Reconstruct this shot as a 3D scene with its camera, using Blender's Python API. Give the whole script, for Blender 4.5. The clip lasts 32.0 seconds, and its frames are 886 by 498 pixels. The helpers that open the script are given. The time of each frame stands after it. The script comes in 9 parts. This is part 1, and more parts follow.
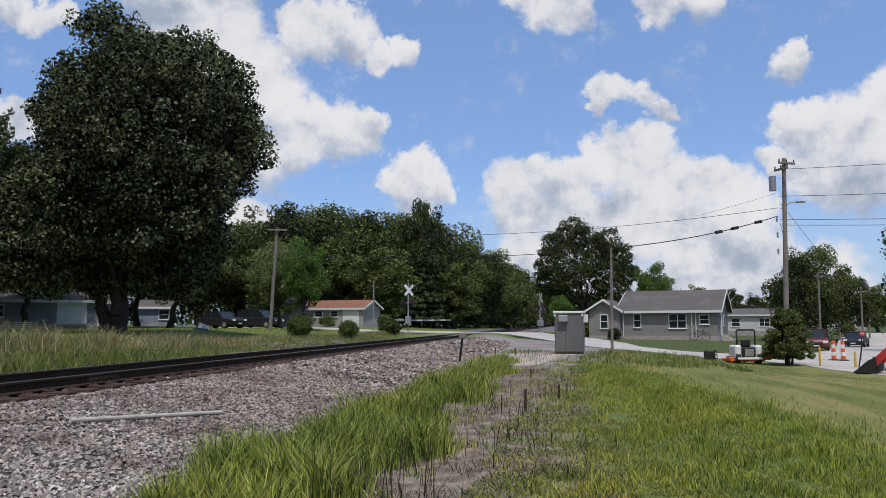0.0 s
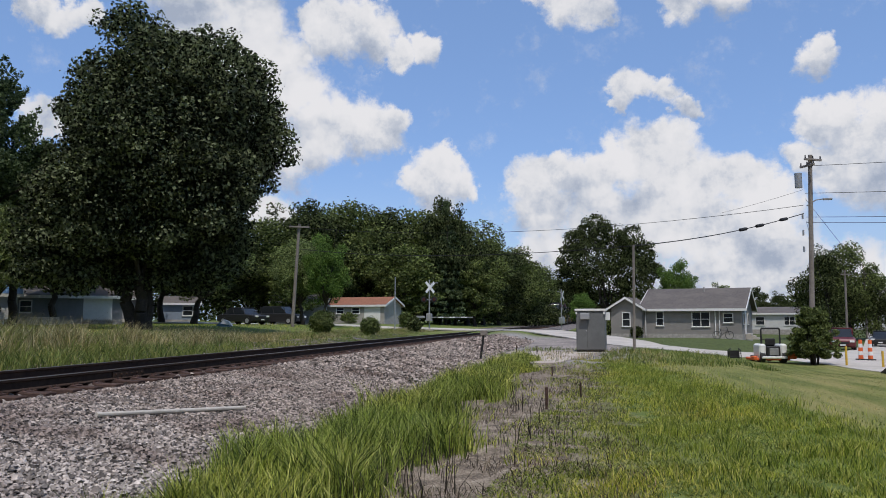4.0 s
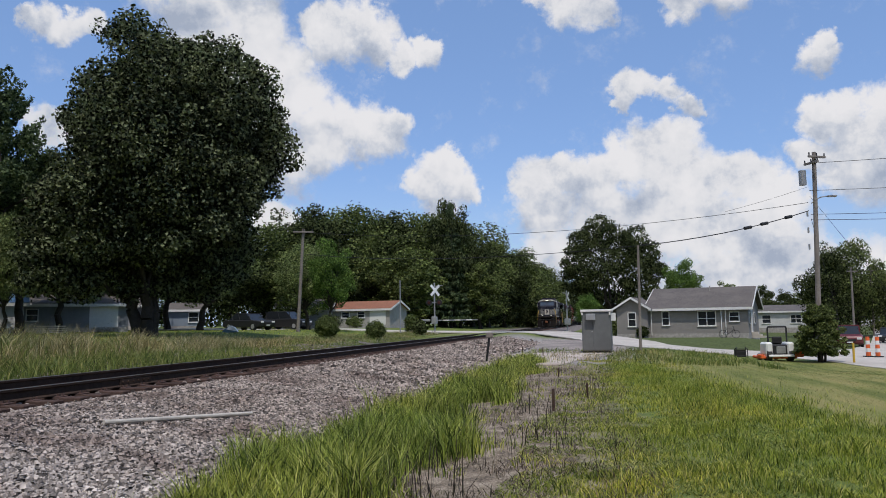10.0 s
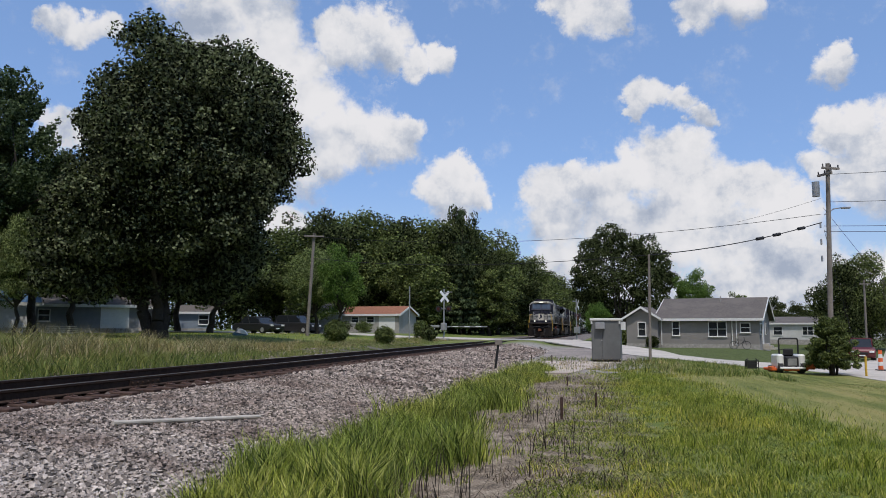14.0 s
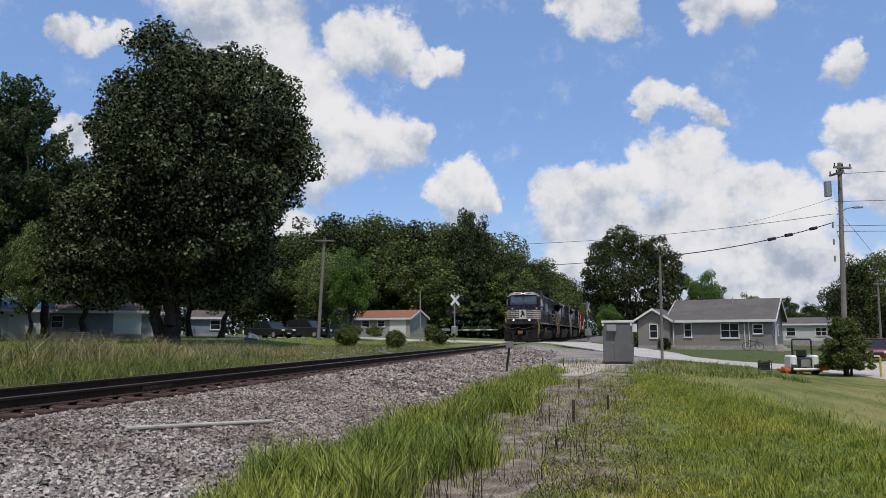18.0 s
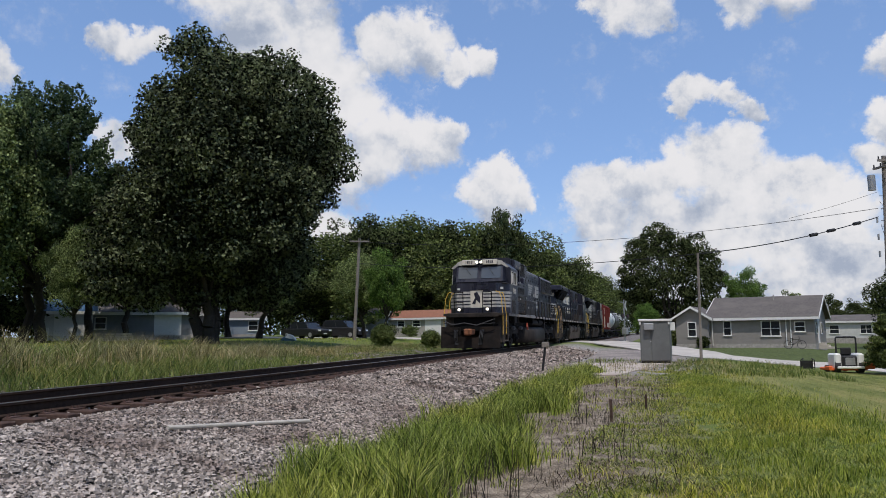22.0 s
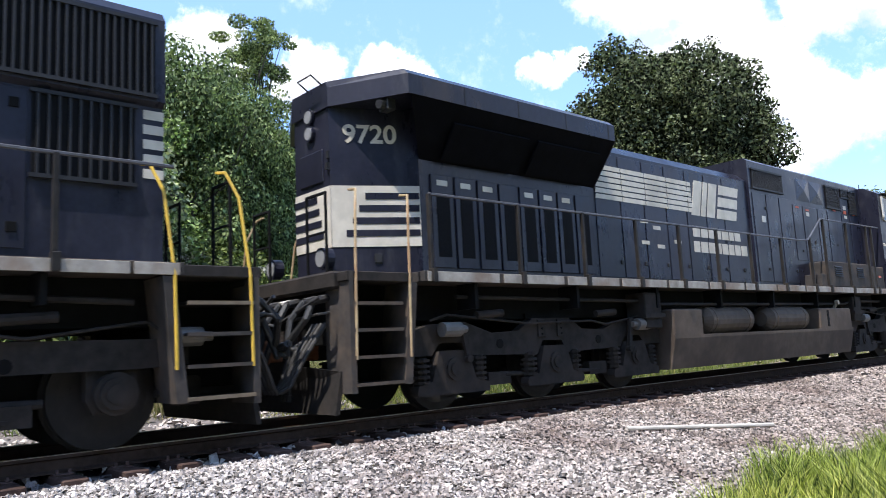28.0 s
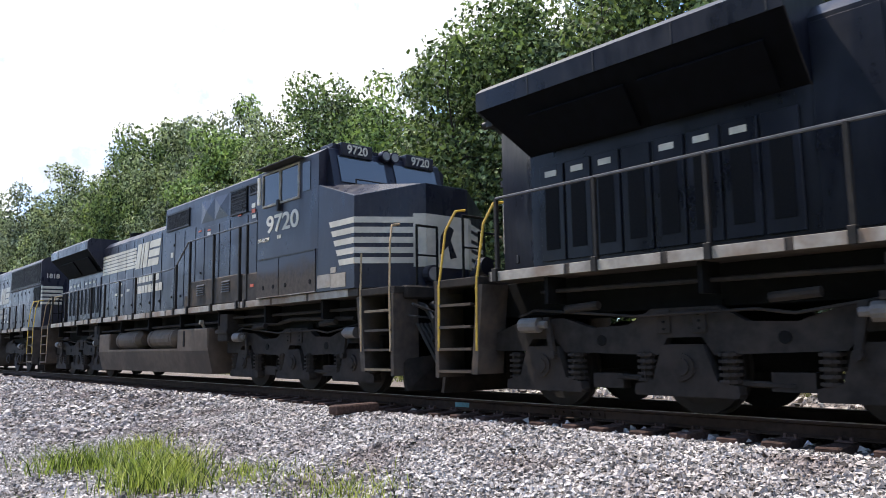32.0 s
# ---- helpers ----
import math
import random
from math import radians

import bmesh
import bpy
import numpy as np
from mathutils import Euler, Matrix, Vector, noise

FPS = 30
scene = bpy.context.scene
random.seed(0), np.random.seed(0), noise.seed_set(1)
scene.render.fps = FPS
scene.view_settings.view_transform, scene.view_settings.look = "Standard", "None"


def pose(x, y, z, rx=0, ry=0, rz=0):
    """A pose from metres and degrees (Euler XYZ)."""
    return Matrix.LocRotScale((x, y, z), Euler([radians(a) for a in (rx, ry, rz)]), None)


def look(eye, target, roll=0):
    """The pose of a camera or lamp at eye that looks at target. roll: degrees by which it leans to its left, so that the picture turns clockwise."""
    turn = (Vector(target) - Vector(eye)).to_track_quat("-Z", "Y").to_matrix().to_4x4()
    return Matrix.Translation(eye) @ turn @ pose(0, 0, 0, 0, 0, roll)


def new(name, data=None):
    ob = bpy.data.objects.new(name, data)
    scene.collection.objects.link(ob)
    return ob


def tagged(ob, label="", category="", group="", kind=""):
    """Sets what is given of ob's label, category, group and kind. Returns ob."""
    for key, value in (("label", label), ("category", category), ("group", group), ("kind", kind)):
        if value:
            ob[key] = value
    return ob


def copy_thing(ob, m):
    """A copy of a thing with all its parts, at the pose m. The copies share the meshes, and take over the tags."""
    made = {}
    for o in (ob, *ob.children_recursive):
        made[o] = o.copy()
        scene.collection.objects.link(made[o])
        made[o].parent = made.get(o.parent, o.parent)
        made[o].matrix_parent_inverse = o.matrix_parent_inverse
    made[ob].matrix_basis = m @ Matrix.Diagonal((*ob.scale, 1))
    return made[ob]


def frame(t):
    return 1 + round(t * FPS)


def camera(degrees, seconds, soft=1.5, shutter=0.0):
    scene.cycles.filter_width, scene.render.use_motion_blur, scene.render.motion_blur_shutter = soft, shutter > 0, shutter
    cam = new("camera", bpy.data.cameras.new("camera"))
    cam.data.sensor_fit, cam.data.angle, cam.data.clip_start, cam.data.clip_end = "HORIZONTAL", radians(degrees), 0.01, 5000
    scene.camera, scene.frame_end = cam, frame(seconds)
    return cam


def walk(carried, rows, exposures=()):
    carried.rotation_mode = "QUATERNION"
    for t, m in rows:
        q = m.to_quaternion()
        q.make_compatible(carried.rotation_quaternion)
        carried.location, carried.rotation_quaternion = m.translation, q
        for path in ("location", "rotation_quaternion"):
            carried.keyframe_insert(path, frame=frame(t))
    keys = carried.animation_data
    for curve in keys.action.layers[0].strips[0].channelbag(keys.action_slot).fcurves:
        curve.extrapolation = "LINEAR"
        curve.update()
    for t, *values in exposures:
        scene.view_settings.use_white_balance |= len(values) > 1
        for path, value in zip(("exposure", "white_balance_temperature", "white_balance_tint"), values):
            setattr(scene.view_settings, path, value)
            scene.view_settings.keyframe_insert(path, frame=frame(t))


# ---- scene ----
EYE = Vector((0, 0, 1.5))
TRACK_X, RAIL_Z = -8.88, 0.67


def aim(yaw, pitch, roll):
    """Camera pose: yaw to the left of the track's line, pitch up, lean to the right, in degrees."""
    return pose(*EYE, 90 + pitch, 0, yaw) @ pose(0, 0, 0, 0, 0, -roll)


cam = camera(60.84, 32.0, soft=0.9, shutter=0.08)
walk(cam, [
    (0, aim(9.80, 5.64, 0.22)),
    (0.5, aim(10.33, 5.41, -0.01)),
    (1, aim(10.76, 5.31, -0.30)),
    (1.5, aim(10.28, 4.68, 0.16)),
    (2, aim(9.62, 5.65, 0.70)),
    (2.5, aim(9.72, 6.37, 0.75)),
    (3, aim(9.70, 6.30, 0.64)),
    (3.5, aim(9.86, 5.97, 0.55)),
    (4, aim(11.42, 5.43, -0.03)),
    (4.5, aim(11.53, 5.18, 0.63)),
    (6.5, aim(11.04, 5.34, 0.70)),
    (7, aim(10.95, 5.54, 0.69)),
    (7.5, aim(11.03, 5.35, 0.89)),
    (8, aim(10.88, 5.49, 1.06)),
    (8.5, aim(11.29, 5.54, 0.81)),
    (9, aim(11.13, 5.68, 1.12)),
    (9.5, aim(11.74, 5.53, 0.83)),
    (10, aim(11.75, 5.65, 0.79)),
    (10.5, aim(11.74, 5.85, 1.13)),
    (11, aim(11.54, 6.07, 0.87)),
    (11.5, aim(11.70, 6.17, 0.63)),
    (12, aim(11.75, 6.49, 0.78)),
    (12.5, aim(11.72, 6.05, 0.54)),
    (13, aim(12.02, 6.13, 0.16)),
    (13.5, aim(12.03, 6.01, 0.02)),
    (14, aim(12.53, 6.13, -0.14)),
    (14.5, aim(12.40, 6.31, 0.30)),
    (16.5, aim(12.60, 6.28, 0.62)),
    (17, aim(12.84, 6.26, 0.41)),
    (17.5, aim(12.75, 6.76, 0.73)),
    (18, aim(13.30, 6.39, 0.28)),
    (18.5, aim(13.18, 6.26, 0.24)),
    (19, aim(13.68, 5.56, -0.28)),
    (19.5, aim(14.20, 5.16, -0.27)),
    (20, aim(14.08, 5.36, 0.07)),
    (20.5, aim(14.52, 6.01, 0.86)),
    (21, aim(14.53, 6.96, 0.65)),
    (21.5, aim(14.80, 6.61, 0.56)),
    (22, aim(15.93, 6.38, 0.58)),
    (22.5, aim(17.59, 6.48, 1.38)),
    (23, aim(19.10, 6.41, 1.25)),
    (23.5, aim(20.81, 6.48, 1.03)),
    (24, aim(23.03, 6.59, 1.08)),
    (24.5, aim(26.71, 6.78, 1.04)),
    (26.5, aim(59.55, 9.16, 3.72)),
    (27, aim(52.87, 8.07, 3.18)),
    (27.5, aim(49.24, 7.52, 3.13)),
    (28, aim(48.47, 7.51, 2.86)),
    (28.5, aim(54.03, 7.71, 2.61)),
    (29, aim(54.40, 7.63, 2.49)),
    (29.5, aim(53.93, 7.69, 2.39)),
    (30, aim(66.87, 7.39, 1.23)),
    (30.1, aim(72.61, 7.56, 0.60)),
    (30.4, aim(90.38, 7.71, -1.74)),
    (30.5, aim(96.06, 7.70, -1.31)),
    (30.7, aim(110.02, 7.94, -0.23)),
    (31, aim(128.44, 8.28, -1.30)),
    (31.2, aim(135.93, 7.54, -0.78)),
    (31.4, aim(139.08, 7.13, -0.59)),
    (31.5, aim(139.71, 6.89, 0.63)),
    (32, aim(138.90, 7.29, 0.91)),
], exposures=[(0, -0.76, 6350, 12), (22, -0.74, 6400, 12), (24.5, -0.66, 6400, 12), (26.5, 0.92, 6350, 12), (27.1, 1.1, 6350, 12), (28, 0.5, 6250, 12), (29.5, 0.82, 6350, 13), (30.0, 1.04, 6350, 13), (30.5, 1.64, 6500, 15), (31.1, 1.95, 6450, 16), (31.5, 1.22, 6650, 13), (32, 0.48, 6650, 13)])

# ---- light: clear summer noon with cumulus, sun high behind the camera ----
SUN_FROM = Vector((0.13, -0.42, 0.9)).normalized()
sun = new("sun", bpy.data.lights.new("sun", "SUN"))
sun.data.energy, sun.data.angle, sun.data.color = 5.0, radians(0.5), (1.0, 0.94, 0.85)
sun.matrix_world = look(SUN_FROM * 100, (0, 0, 0))


class Nodes:
    """Short hand for node trees."""

    def __init__(self, tree):
        self.tree = tree
        tree.nodes.clear()

    def add(self, kind, ins=None, operation="", clamp=False, data_type="", blend_type="", interpolation_type=""):
        node = self.tree.nodes.new(kind)
        if operation:
            node.operation = operation
        if clamp:
            node.use_clamp = True
        if data_type:
            node.data_type, node.blend_type = data_type, blend_type
        if interpolation_type:
            node.interpolation_type = interpolation_type
        for key, value in (ins or {}).items():
            if isinstance(value, bpy.types.NodeSocket):
                self.tree.links.new(value, node.inputs[key])
            else:
                node.inputs[key].default_value = value
        return node

    def math(self, op, a, b=0.0, clamp=False):
        return self.add("ShaderNodeMath", {0: a, 1: b}, operation=op, clamp=clamp).outputs[0]

    def noise(self, vec, scale, detail=4.0, rough=0.55):
        ins = {"Scale": scale, "Detail": detail, "Roughness": rough}
        if vec is not None:
            ins["Vector"] = vec
        return self.add("ShaderNodeTexNoise", ins).outputs[0]

    def ramp(self, value, stops):
        node = self.add("ShaderNodeValToRGB", {0: value})
        el = node.color_ramp.elements
        while len(el) < len(stops):
            el.new(0.5)
        for e, (at, col) in zip(el, stops):
            e.position, e.color = at, (*col, 1) if len(col) == 3 else col
        return node.outputs[0]

    def mix(self, fac, a, b, blend="MIX"):
        ins = {0: fac, 6: a if isinstance(a, bpy.types.NodeSocket) else (*a, 1), 7: b if isinstance(b, bpy.types.NodeSocket) else (*b, 1)}
        return self.add("ShaderNodeMix", ins, data_type="RGBA", blend_type=blend).outputs[2]

    def span(self, value, a, b, c=0.0, d=1.0):
        return self.add("ShaderNodeMapRange", {0: value, 1: a, 2: b, 3: c, 4: d}, interpolation_type="SMOOTHSTEP").outputs[0]


def heading(az, el):
    a, e = radians(az), radians(el)
    return Vector((-math.sin(a) * math.cos(e), math.cos(a) * math.cos(e), math.sin(e)))


world = bpy.data.worlds.new("sky")
scene.world = world
world.use_nodes = True
nt = Nodes(world.node_tree)
sky = nt.add("ShaderNodeTexSky")
sky.sky_type, sky.sun_disc = "NISHITA", False
sky.sun_elevation, sky.sun_rotation = math.asin(SUN_FROM.z), math.atan2(SUN_FROM.x, SUN_FROM.y)
sky.air_density, sky.dust_density, sky.ozone_density = 1.0, 0.6, 1.6
way = nt.add("ShaderNodeTexCoord").outputs["Generated"]
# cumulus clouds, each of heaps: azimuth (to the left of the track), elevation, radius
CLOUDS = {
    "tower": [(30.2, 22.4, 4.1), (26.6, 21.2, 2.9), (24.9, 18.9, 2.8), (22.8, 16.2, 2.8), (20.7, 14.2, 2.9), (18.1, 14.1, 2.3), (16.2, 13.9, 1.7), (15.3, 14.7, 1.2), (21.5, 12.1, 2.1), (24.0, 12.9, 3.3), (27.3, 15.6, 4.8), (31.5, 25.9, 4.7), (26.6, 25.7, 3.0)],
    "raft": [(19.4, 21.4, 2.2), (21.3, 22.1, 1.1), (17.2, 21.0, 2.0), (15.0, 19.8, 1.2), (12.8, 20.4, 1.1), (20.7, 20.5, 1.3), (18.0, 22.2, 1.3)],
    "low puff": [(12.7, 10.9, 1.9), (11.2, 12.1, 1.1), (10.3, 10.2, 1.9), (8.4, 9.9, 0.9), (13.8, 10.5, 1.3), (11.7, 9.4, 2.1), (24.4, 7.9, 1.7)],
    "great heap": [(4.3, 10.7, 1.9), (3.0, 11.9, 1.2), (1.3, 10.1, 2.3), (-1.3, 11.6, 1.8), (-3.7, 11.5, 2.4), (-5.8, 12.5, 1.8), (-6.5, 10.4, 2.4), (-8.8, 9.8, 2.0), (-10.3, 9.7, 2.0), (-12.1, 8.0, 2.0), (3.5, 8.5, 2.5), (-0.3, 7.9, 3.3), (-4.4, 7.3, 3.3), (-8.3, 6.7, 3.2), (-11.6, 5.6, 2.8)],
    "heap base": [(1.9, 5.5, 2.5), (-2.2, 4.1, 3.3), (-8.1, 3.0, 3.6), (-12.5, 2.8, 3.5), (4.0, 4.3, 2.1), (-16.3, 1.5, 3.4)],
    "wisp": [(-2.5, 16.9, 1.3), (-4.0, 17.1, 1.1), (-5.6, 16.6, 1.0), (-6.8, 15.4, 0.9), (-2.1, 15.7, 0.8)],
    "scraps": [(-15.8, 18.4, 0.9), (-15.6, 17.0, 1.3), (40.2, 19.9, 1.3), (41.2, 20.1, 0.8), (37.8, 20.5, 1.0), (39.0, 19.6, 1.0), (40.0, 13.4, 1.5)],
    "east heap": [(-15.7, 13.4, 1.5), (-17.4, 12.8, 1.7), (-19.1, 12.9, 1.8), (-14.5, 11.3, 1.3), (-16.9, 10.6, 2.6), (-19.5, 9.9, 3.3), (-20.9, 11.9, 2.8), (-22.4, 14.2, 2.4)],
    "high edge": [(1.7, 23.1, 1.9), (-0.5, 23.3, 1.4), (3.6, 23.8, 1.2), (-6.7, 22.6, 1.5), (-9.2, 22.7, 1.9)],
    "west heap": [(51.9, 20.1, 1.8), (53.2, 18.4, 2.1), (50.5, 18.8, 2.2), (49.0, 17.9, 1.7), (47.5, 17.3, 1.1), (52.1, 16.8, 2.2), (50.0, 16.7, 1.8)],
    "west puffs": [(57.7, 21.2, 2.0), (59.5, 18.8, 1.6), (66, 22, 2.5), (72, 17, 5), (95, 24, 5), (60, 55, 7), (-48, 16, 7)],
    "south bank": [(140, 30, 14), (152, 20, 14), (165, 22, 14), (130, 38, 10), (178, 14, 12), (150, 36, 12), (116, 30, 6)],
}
def bend(vec, scale, size):
    push = nt.add("ShaderNodeTexNoise", {"Vector": way, "Scale": scale, "Detail": 8.0, "Roughness": 0.6}).outputs["Color"]
    push = nt.add("ShaderNodeVectorMath", {0: push, 1: (0.5, 0.5, 0.5)}, operation="SUBTRACT").outputs[0]
    push = nt.add("ShaderNodeVectorMath", {0: push, 1: (size, size, size)}, operation="MULTIPLY").outputs[0]
    return nt.add("ShaderNodeVectorMath", {0: vec, 1: push}, operation="ADD").outputs[0]


bent = bend(bend(way, 9.0, 0.075), 30.0, 0.045)
bent = nt.add("ShaderNodeVectorMath", {0: bent}, operation="NORMALIZE").outputs[0]
bent_up = nt.add("ShaderNodeVectorMath", {0: bent, 1: (0, 0, 1)}, operation="DOT_PRODUCT").outputs["Value"]


def madd(a, b, c):
    return nt.add("ShaderNodeMath", {0: a, 1: b, 2: c}, operation="MULTIPLY_ADD").outputs[0]


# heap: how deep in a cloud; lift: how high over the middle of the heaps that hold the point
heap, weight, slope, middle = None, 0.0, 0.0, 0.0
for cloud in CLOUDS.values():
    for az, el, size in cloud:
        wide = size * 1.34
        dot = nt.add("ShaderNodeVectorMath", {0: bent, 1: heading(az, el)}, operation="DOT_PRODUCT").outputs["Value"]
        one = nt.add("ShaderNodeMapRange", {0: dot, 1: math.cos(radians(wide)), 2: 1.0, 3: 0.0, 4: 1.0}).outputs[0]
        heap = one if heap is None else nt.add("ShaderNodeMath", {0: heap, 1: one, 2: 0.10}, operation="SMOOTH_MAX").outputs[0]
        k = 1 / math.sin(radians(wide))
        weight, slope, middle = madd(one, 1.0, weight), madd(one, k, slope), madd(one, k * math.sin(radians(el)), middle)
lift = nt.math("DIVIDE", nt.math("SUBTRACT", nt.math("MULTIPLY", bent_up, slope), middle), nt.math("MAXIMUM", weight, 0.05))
fluff = nt.noise(way, 20.0, 10.0, 0.66)
fine = nt.noise(way, 70.0, 6.0, 0.62)
edge = nt.math("ADD", heap, nt.math("MULTIPLY", nt.math("SUBTRACT", fluff, 0.5), 1.5))
edge = nt.math("ADD", edge, nt.math("MULTIPLY", nt.math("SUBTRACT", fine, 0.5), 0.45))
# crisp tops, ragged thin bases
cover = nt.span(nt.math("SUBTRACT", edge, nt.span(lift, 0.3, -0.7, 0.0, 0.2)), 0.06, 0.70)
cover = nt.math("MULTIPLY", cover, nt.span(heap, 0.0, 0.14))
up = nt.add("ShaderNodeVectorMath", {0: way, 1: (0, 0, 1)}, operation="DOT_PRODUCT").outputs["Value"]
haze = nt.span(up, 0.0, 0.20, 0.6, 0.0)
# billows: white on the sunlit crowns, blue-grey towards the flat bases and in the folds
above = nt.add("ShaderNodeVectorMath", {0: way, 1: (0.010, -0.015, 0.030)}, operation="ADD").outputs[0]
fold = nt.math("SUBTRACT", nt.noise(above, 15.0, 7.0, 0.62), nt.noise(way, 15.0, 7.0, 0.62))
shade = nt.math("ADD", nt.math("MULTIPLY", fold, 1.15), nt.math("MULTIPLY", nt.math("SUBTRACT", nt.noise(way, 8.0, 5.0, 0.6), 0.5), -0.55))
shade = nt.math("ADD", shade, nt.math("MULTIPLY", lift, -0.30))
grey = nt.ramp(nt.math("ADD", shade, 0.5), [(0.30, (1.34, 1.33, 1.33)), (0.47, (1.22, 1.23, 1.25)), (0.62, (0.92, 0.98, 1.08)), (0.82, (0.62, 0.71, 0.87))])
blue = nt.mix(0.45, nt.mix(1.0, sky.outputs[0], (0.198, 0.215, 0.262), "MULTIPLY"), (0.40, 0.68, 1.15))
air = nt.mix(haze, blue, (0.78, 0.98, 1.24))
full = nt.mix(cover, air, grey)
bg = nt.add("ShaderNodeBackground", {0: full, 1: 1.0})
nt.add("ShaderNodeOutputWorld", {0: bg.outputs[0]})

# ---- materials ----
MATS = {}


def material(name, base, rough=0.6, metal=0.0, spread=0.25, scale=8.0, bump=0.15, second=None, big=0.6, per_object=0.0, per_island=0.0, spec=0.5, object_space=True):
    """Painted, rusty, wooden or stony surface: base colour, second colour in patches, fine grain and relief."""
    m = bpy.data.materials.new(name)
    m.use_nodes = True
    n = Nodes(m.node_tree)
    tc = n.add("ShaderNodeTexCoord")
    vec = tc.outputs["Object"] if object_space else n.add("ShaderNodeNewGeometry").outputs["Position"]
    grain, patch = n.noise(vec, scale, 6.0, 0.6), n.noise(vec, big, 4.0, 0.6)
    lo = tuple(c * (1 - spread) for c in base)
    hi = tuple(min(1.0, c * (1 + spread)) for c in base)
    col = n.ramp(grain, [(0.3, lo), (0.7, hi)])
    if second:
        col = n.mix(n.span(patch, 0.42, 0.68), col, second)
    if per_object or per_island:
        rnd = n.add("ShaderNodeObjectInfo").outputs["Random"] if per_object else n.add("ShaderNodeNewGeometry").outputs["Random Per Island"]
        k = per_object or per_island
        col = n.mix(1.0, col, n.ramp(rnd, [(0.0, (1 - k,) * 3), (1.0, (1.0,) * 3)]), "MULTIPLY")
    rgh = n.math("ADD", rough - 0.08, n.math("MULTIPLY", patch, 0.16), True)
    ins = {"Base Color": col, "Roughness": rgh, "Metallic": metal, "Specular IOR Level": spec}
    if bump:
        ins["Normal"] = n.add("ShaderNodeBump", {"Strength": bump, "Distance": 0.01, "Height": grain}).outputs[0]
    n.add("ShaderNodeOutputMaterial", {0: n.add("ShaderNodeBsdfPrincipled", ins).outputs[0]})
    MATS[name] = m
    return m


def glow(name, colour, strength):
    m = bpy.data.materials.new(name)
    m.use_nodes = True
    n = Nodes(m.node_tree)
    n.add("ShaderNodeOutputMaterial", {0: n.add("ShaderNodeEmission", {0: (*colour, 1), 1: strength}).outputs[0]})
    MATS[name] = m
    return m


def leaf_material(name, dark, light, gloss=0.15):
    m = bpy.data.materials.new(name)
    m.use_nodes = True
    n = Nodes(m.node_tree)
    rnd = n.add("ShaderNodeNewGeometry").outputs["Random Per Island"]
    col = n.ramp(rnd, [(0.0, tuple(c * 0.4 for c in dark)), (0.3, dark), (0.75, tuple(c * 1.1 for c in light)), (1.0, tuple(min(0.9, c * 1.45) for c in light))])
    wide = n.noise(n.add("ShaderNodeTexCoord").outputs["Object"], 0.5, 3.0)
    col = n.mix(1.0, col, n.ramp(wide, [(0.3, (0.72,) * 3), (0.7, (1.15, 1.12, 1.0))]), "MULTIPLY")
    front = n.add("ShaderNodeBsdfPrincipled", {"Base Color": col, "Roughness": 0.62, "Specular IOR Level": gloss})
    back = n.add("ShaderNodeBsdfTranslucent", {0: n.mix(1.0, col, (1.0, 1.16, 0.66), "MULTIPLY")})
    n.add("ShaderNodeOutputMaterial", {0: n.add("ShaderNodeMixShader", {0: 0.22, 1: front.outputs[0], 2: back.outputs[0]}).outputs[0]})
    MATS[name] = m
    return m


def glass(name, tint, rough=0.05):
    m = bpy.data.materials.new(name)
    m.use_nodes = True
    n = Nodes(m.node_tree)
    n.add("ShaderNodeOutputMaterial", {0: n.add("ShaderNodeBsdfPrincipled", {"Base Color": (*tint, 1), "Roughness": rough, "Metallic": 0.0, "Specular IOR Level": 0.5}).outputs[0]})
    MATS[name] = m
    return m


# ---- building helpers ----
def box(bm, x0, x1, y0, y1, z0, z1, bevel=0.0):
    """Box between two corners, its edges rounded by bevel."""
    m = Matrix.Translation(((x0 + x1) / 2, (y0 + y1) / 2, (z0 + z1) / 2)) @ Matrix.Diagonal((abs(x1 - x0), abs(y1 - y0), abs(z1 - z0), 1))
    got = bmesh.ops.create_cube(bm, size=1.0, matrix=m)
    if bevel:
        edges = list({e for v in got["verts"] for e in v.link_edges})
        bmesh.ops.bevel(bm, geom=edges, offset=bevel, segments=1, affect="EDGES", profile=0.5)
    return bm


def prism(bm, outline, axis, a, b):
    """Extrudes a closed outline of 2D points along an axis from a to b. axis x: points are (y, z); y: (x, z); z: (x, y)."""
    def place(p, d):
        return {"x": (d, p[0], p[1]), "y": (p[0], d, p[1]), "z": (p[0], p[1], d)}[axis]
    lo, hi = [bm.verts.new(place(p, a)) for p in outline], [bm.verts.new(place(p, b)) for p in outline]
    n = len(outline)
    faces = [bm.faces.new(lo), bm.faces.new(hi)]
    for i in range(n):
        faces.append(bm.faces.new((lo[i], lo[(i + 1) % n], hi[(i + 1) % n], hi[i])))
    bmesh.ops.recalc_face_normals(bm, faces=faces)
    return bm


def rod(bm, a, b, r, r2=None, sides=8):
    """Round bar from a to b."""
    a, b = Vector(a), Vector(b)
    d = b - a
    m = Matrix.Translation((a + b) / 2) @ d.to_track_quat("Z", "Y").to_matrix().to_4x4()
    bmesh.ops.create_cone(bm, cap_ends=True, segments=sides, radius1=r, radius2=r if r2 is None else r2, depth=d.length, matrix=m)
    return bm


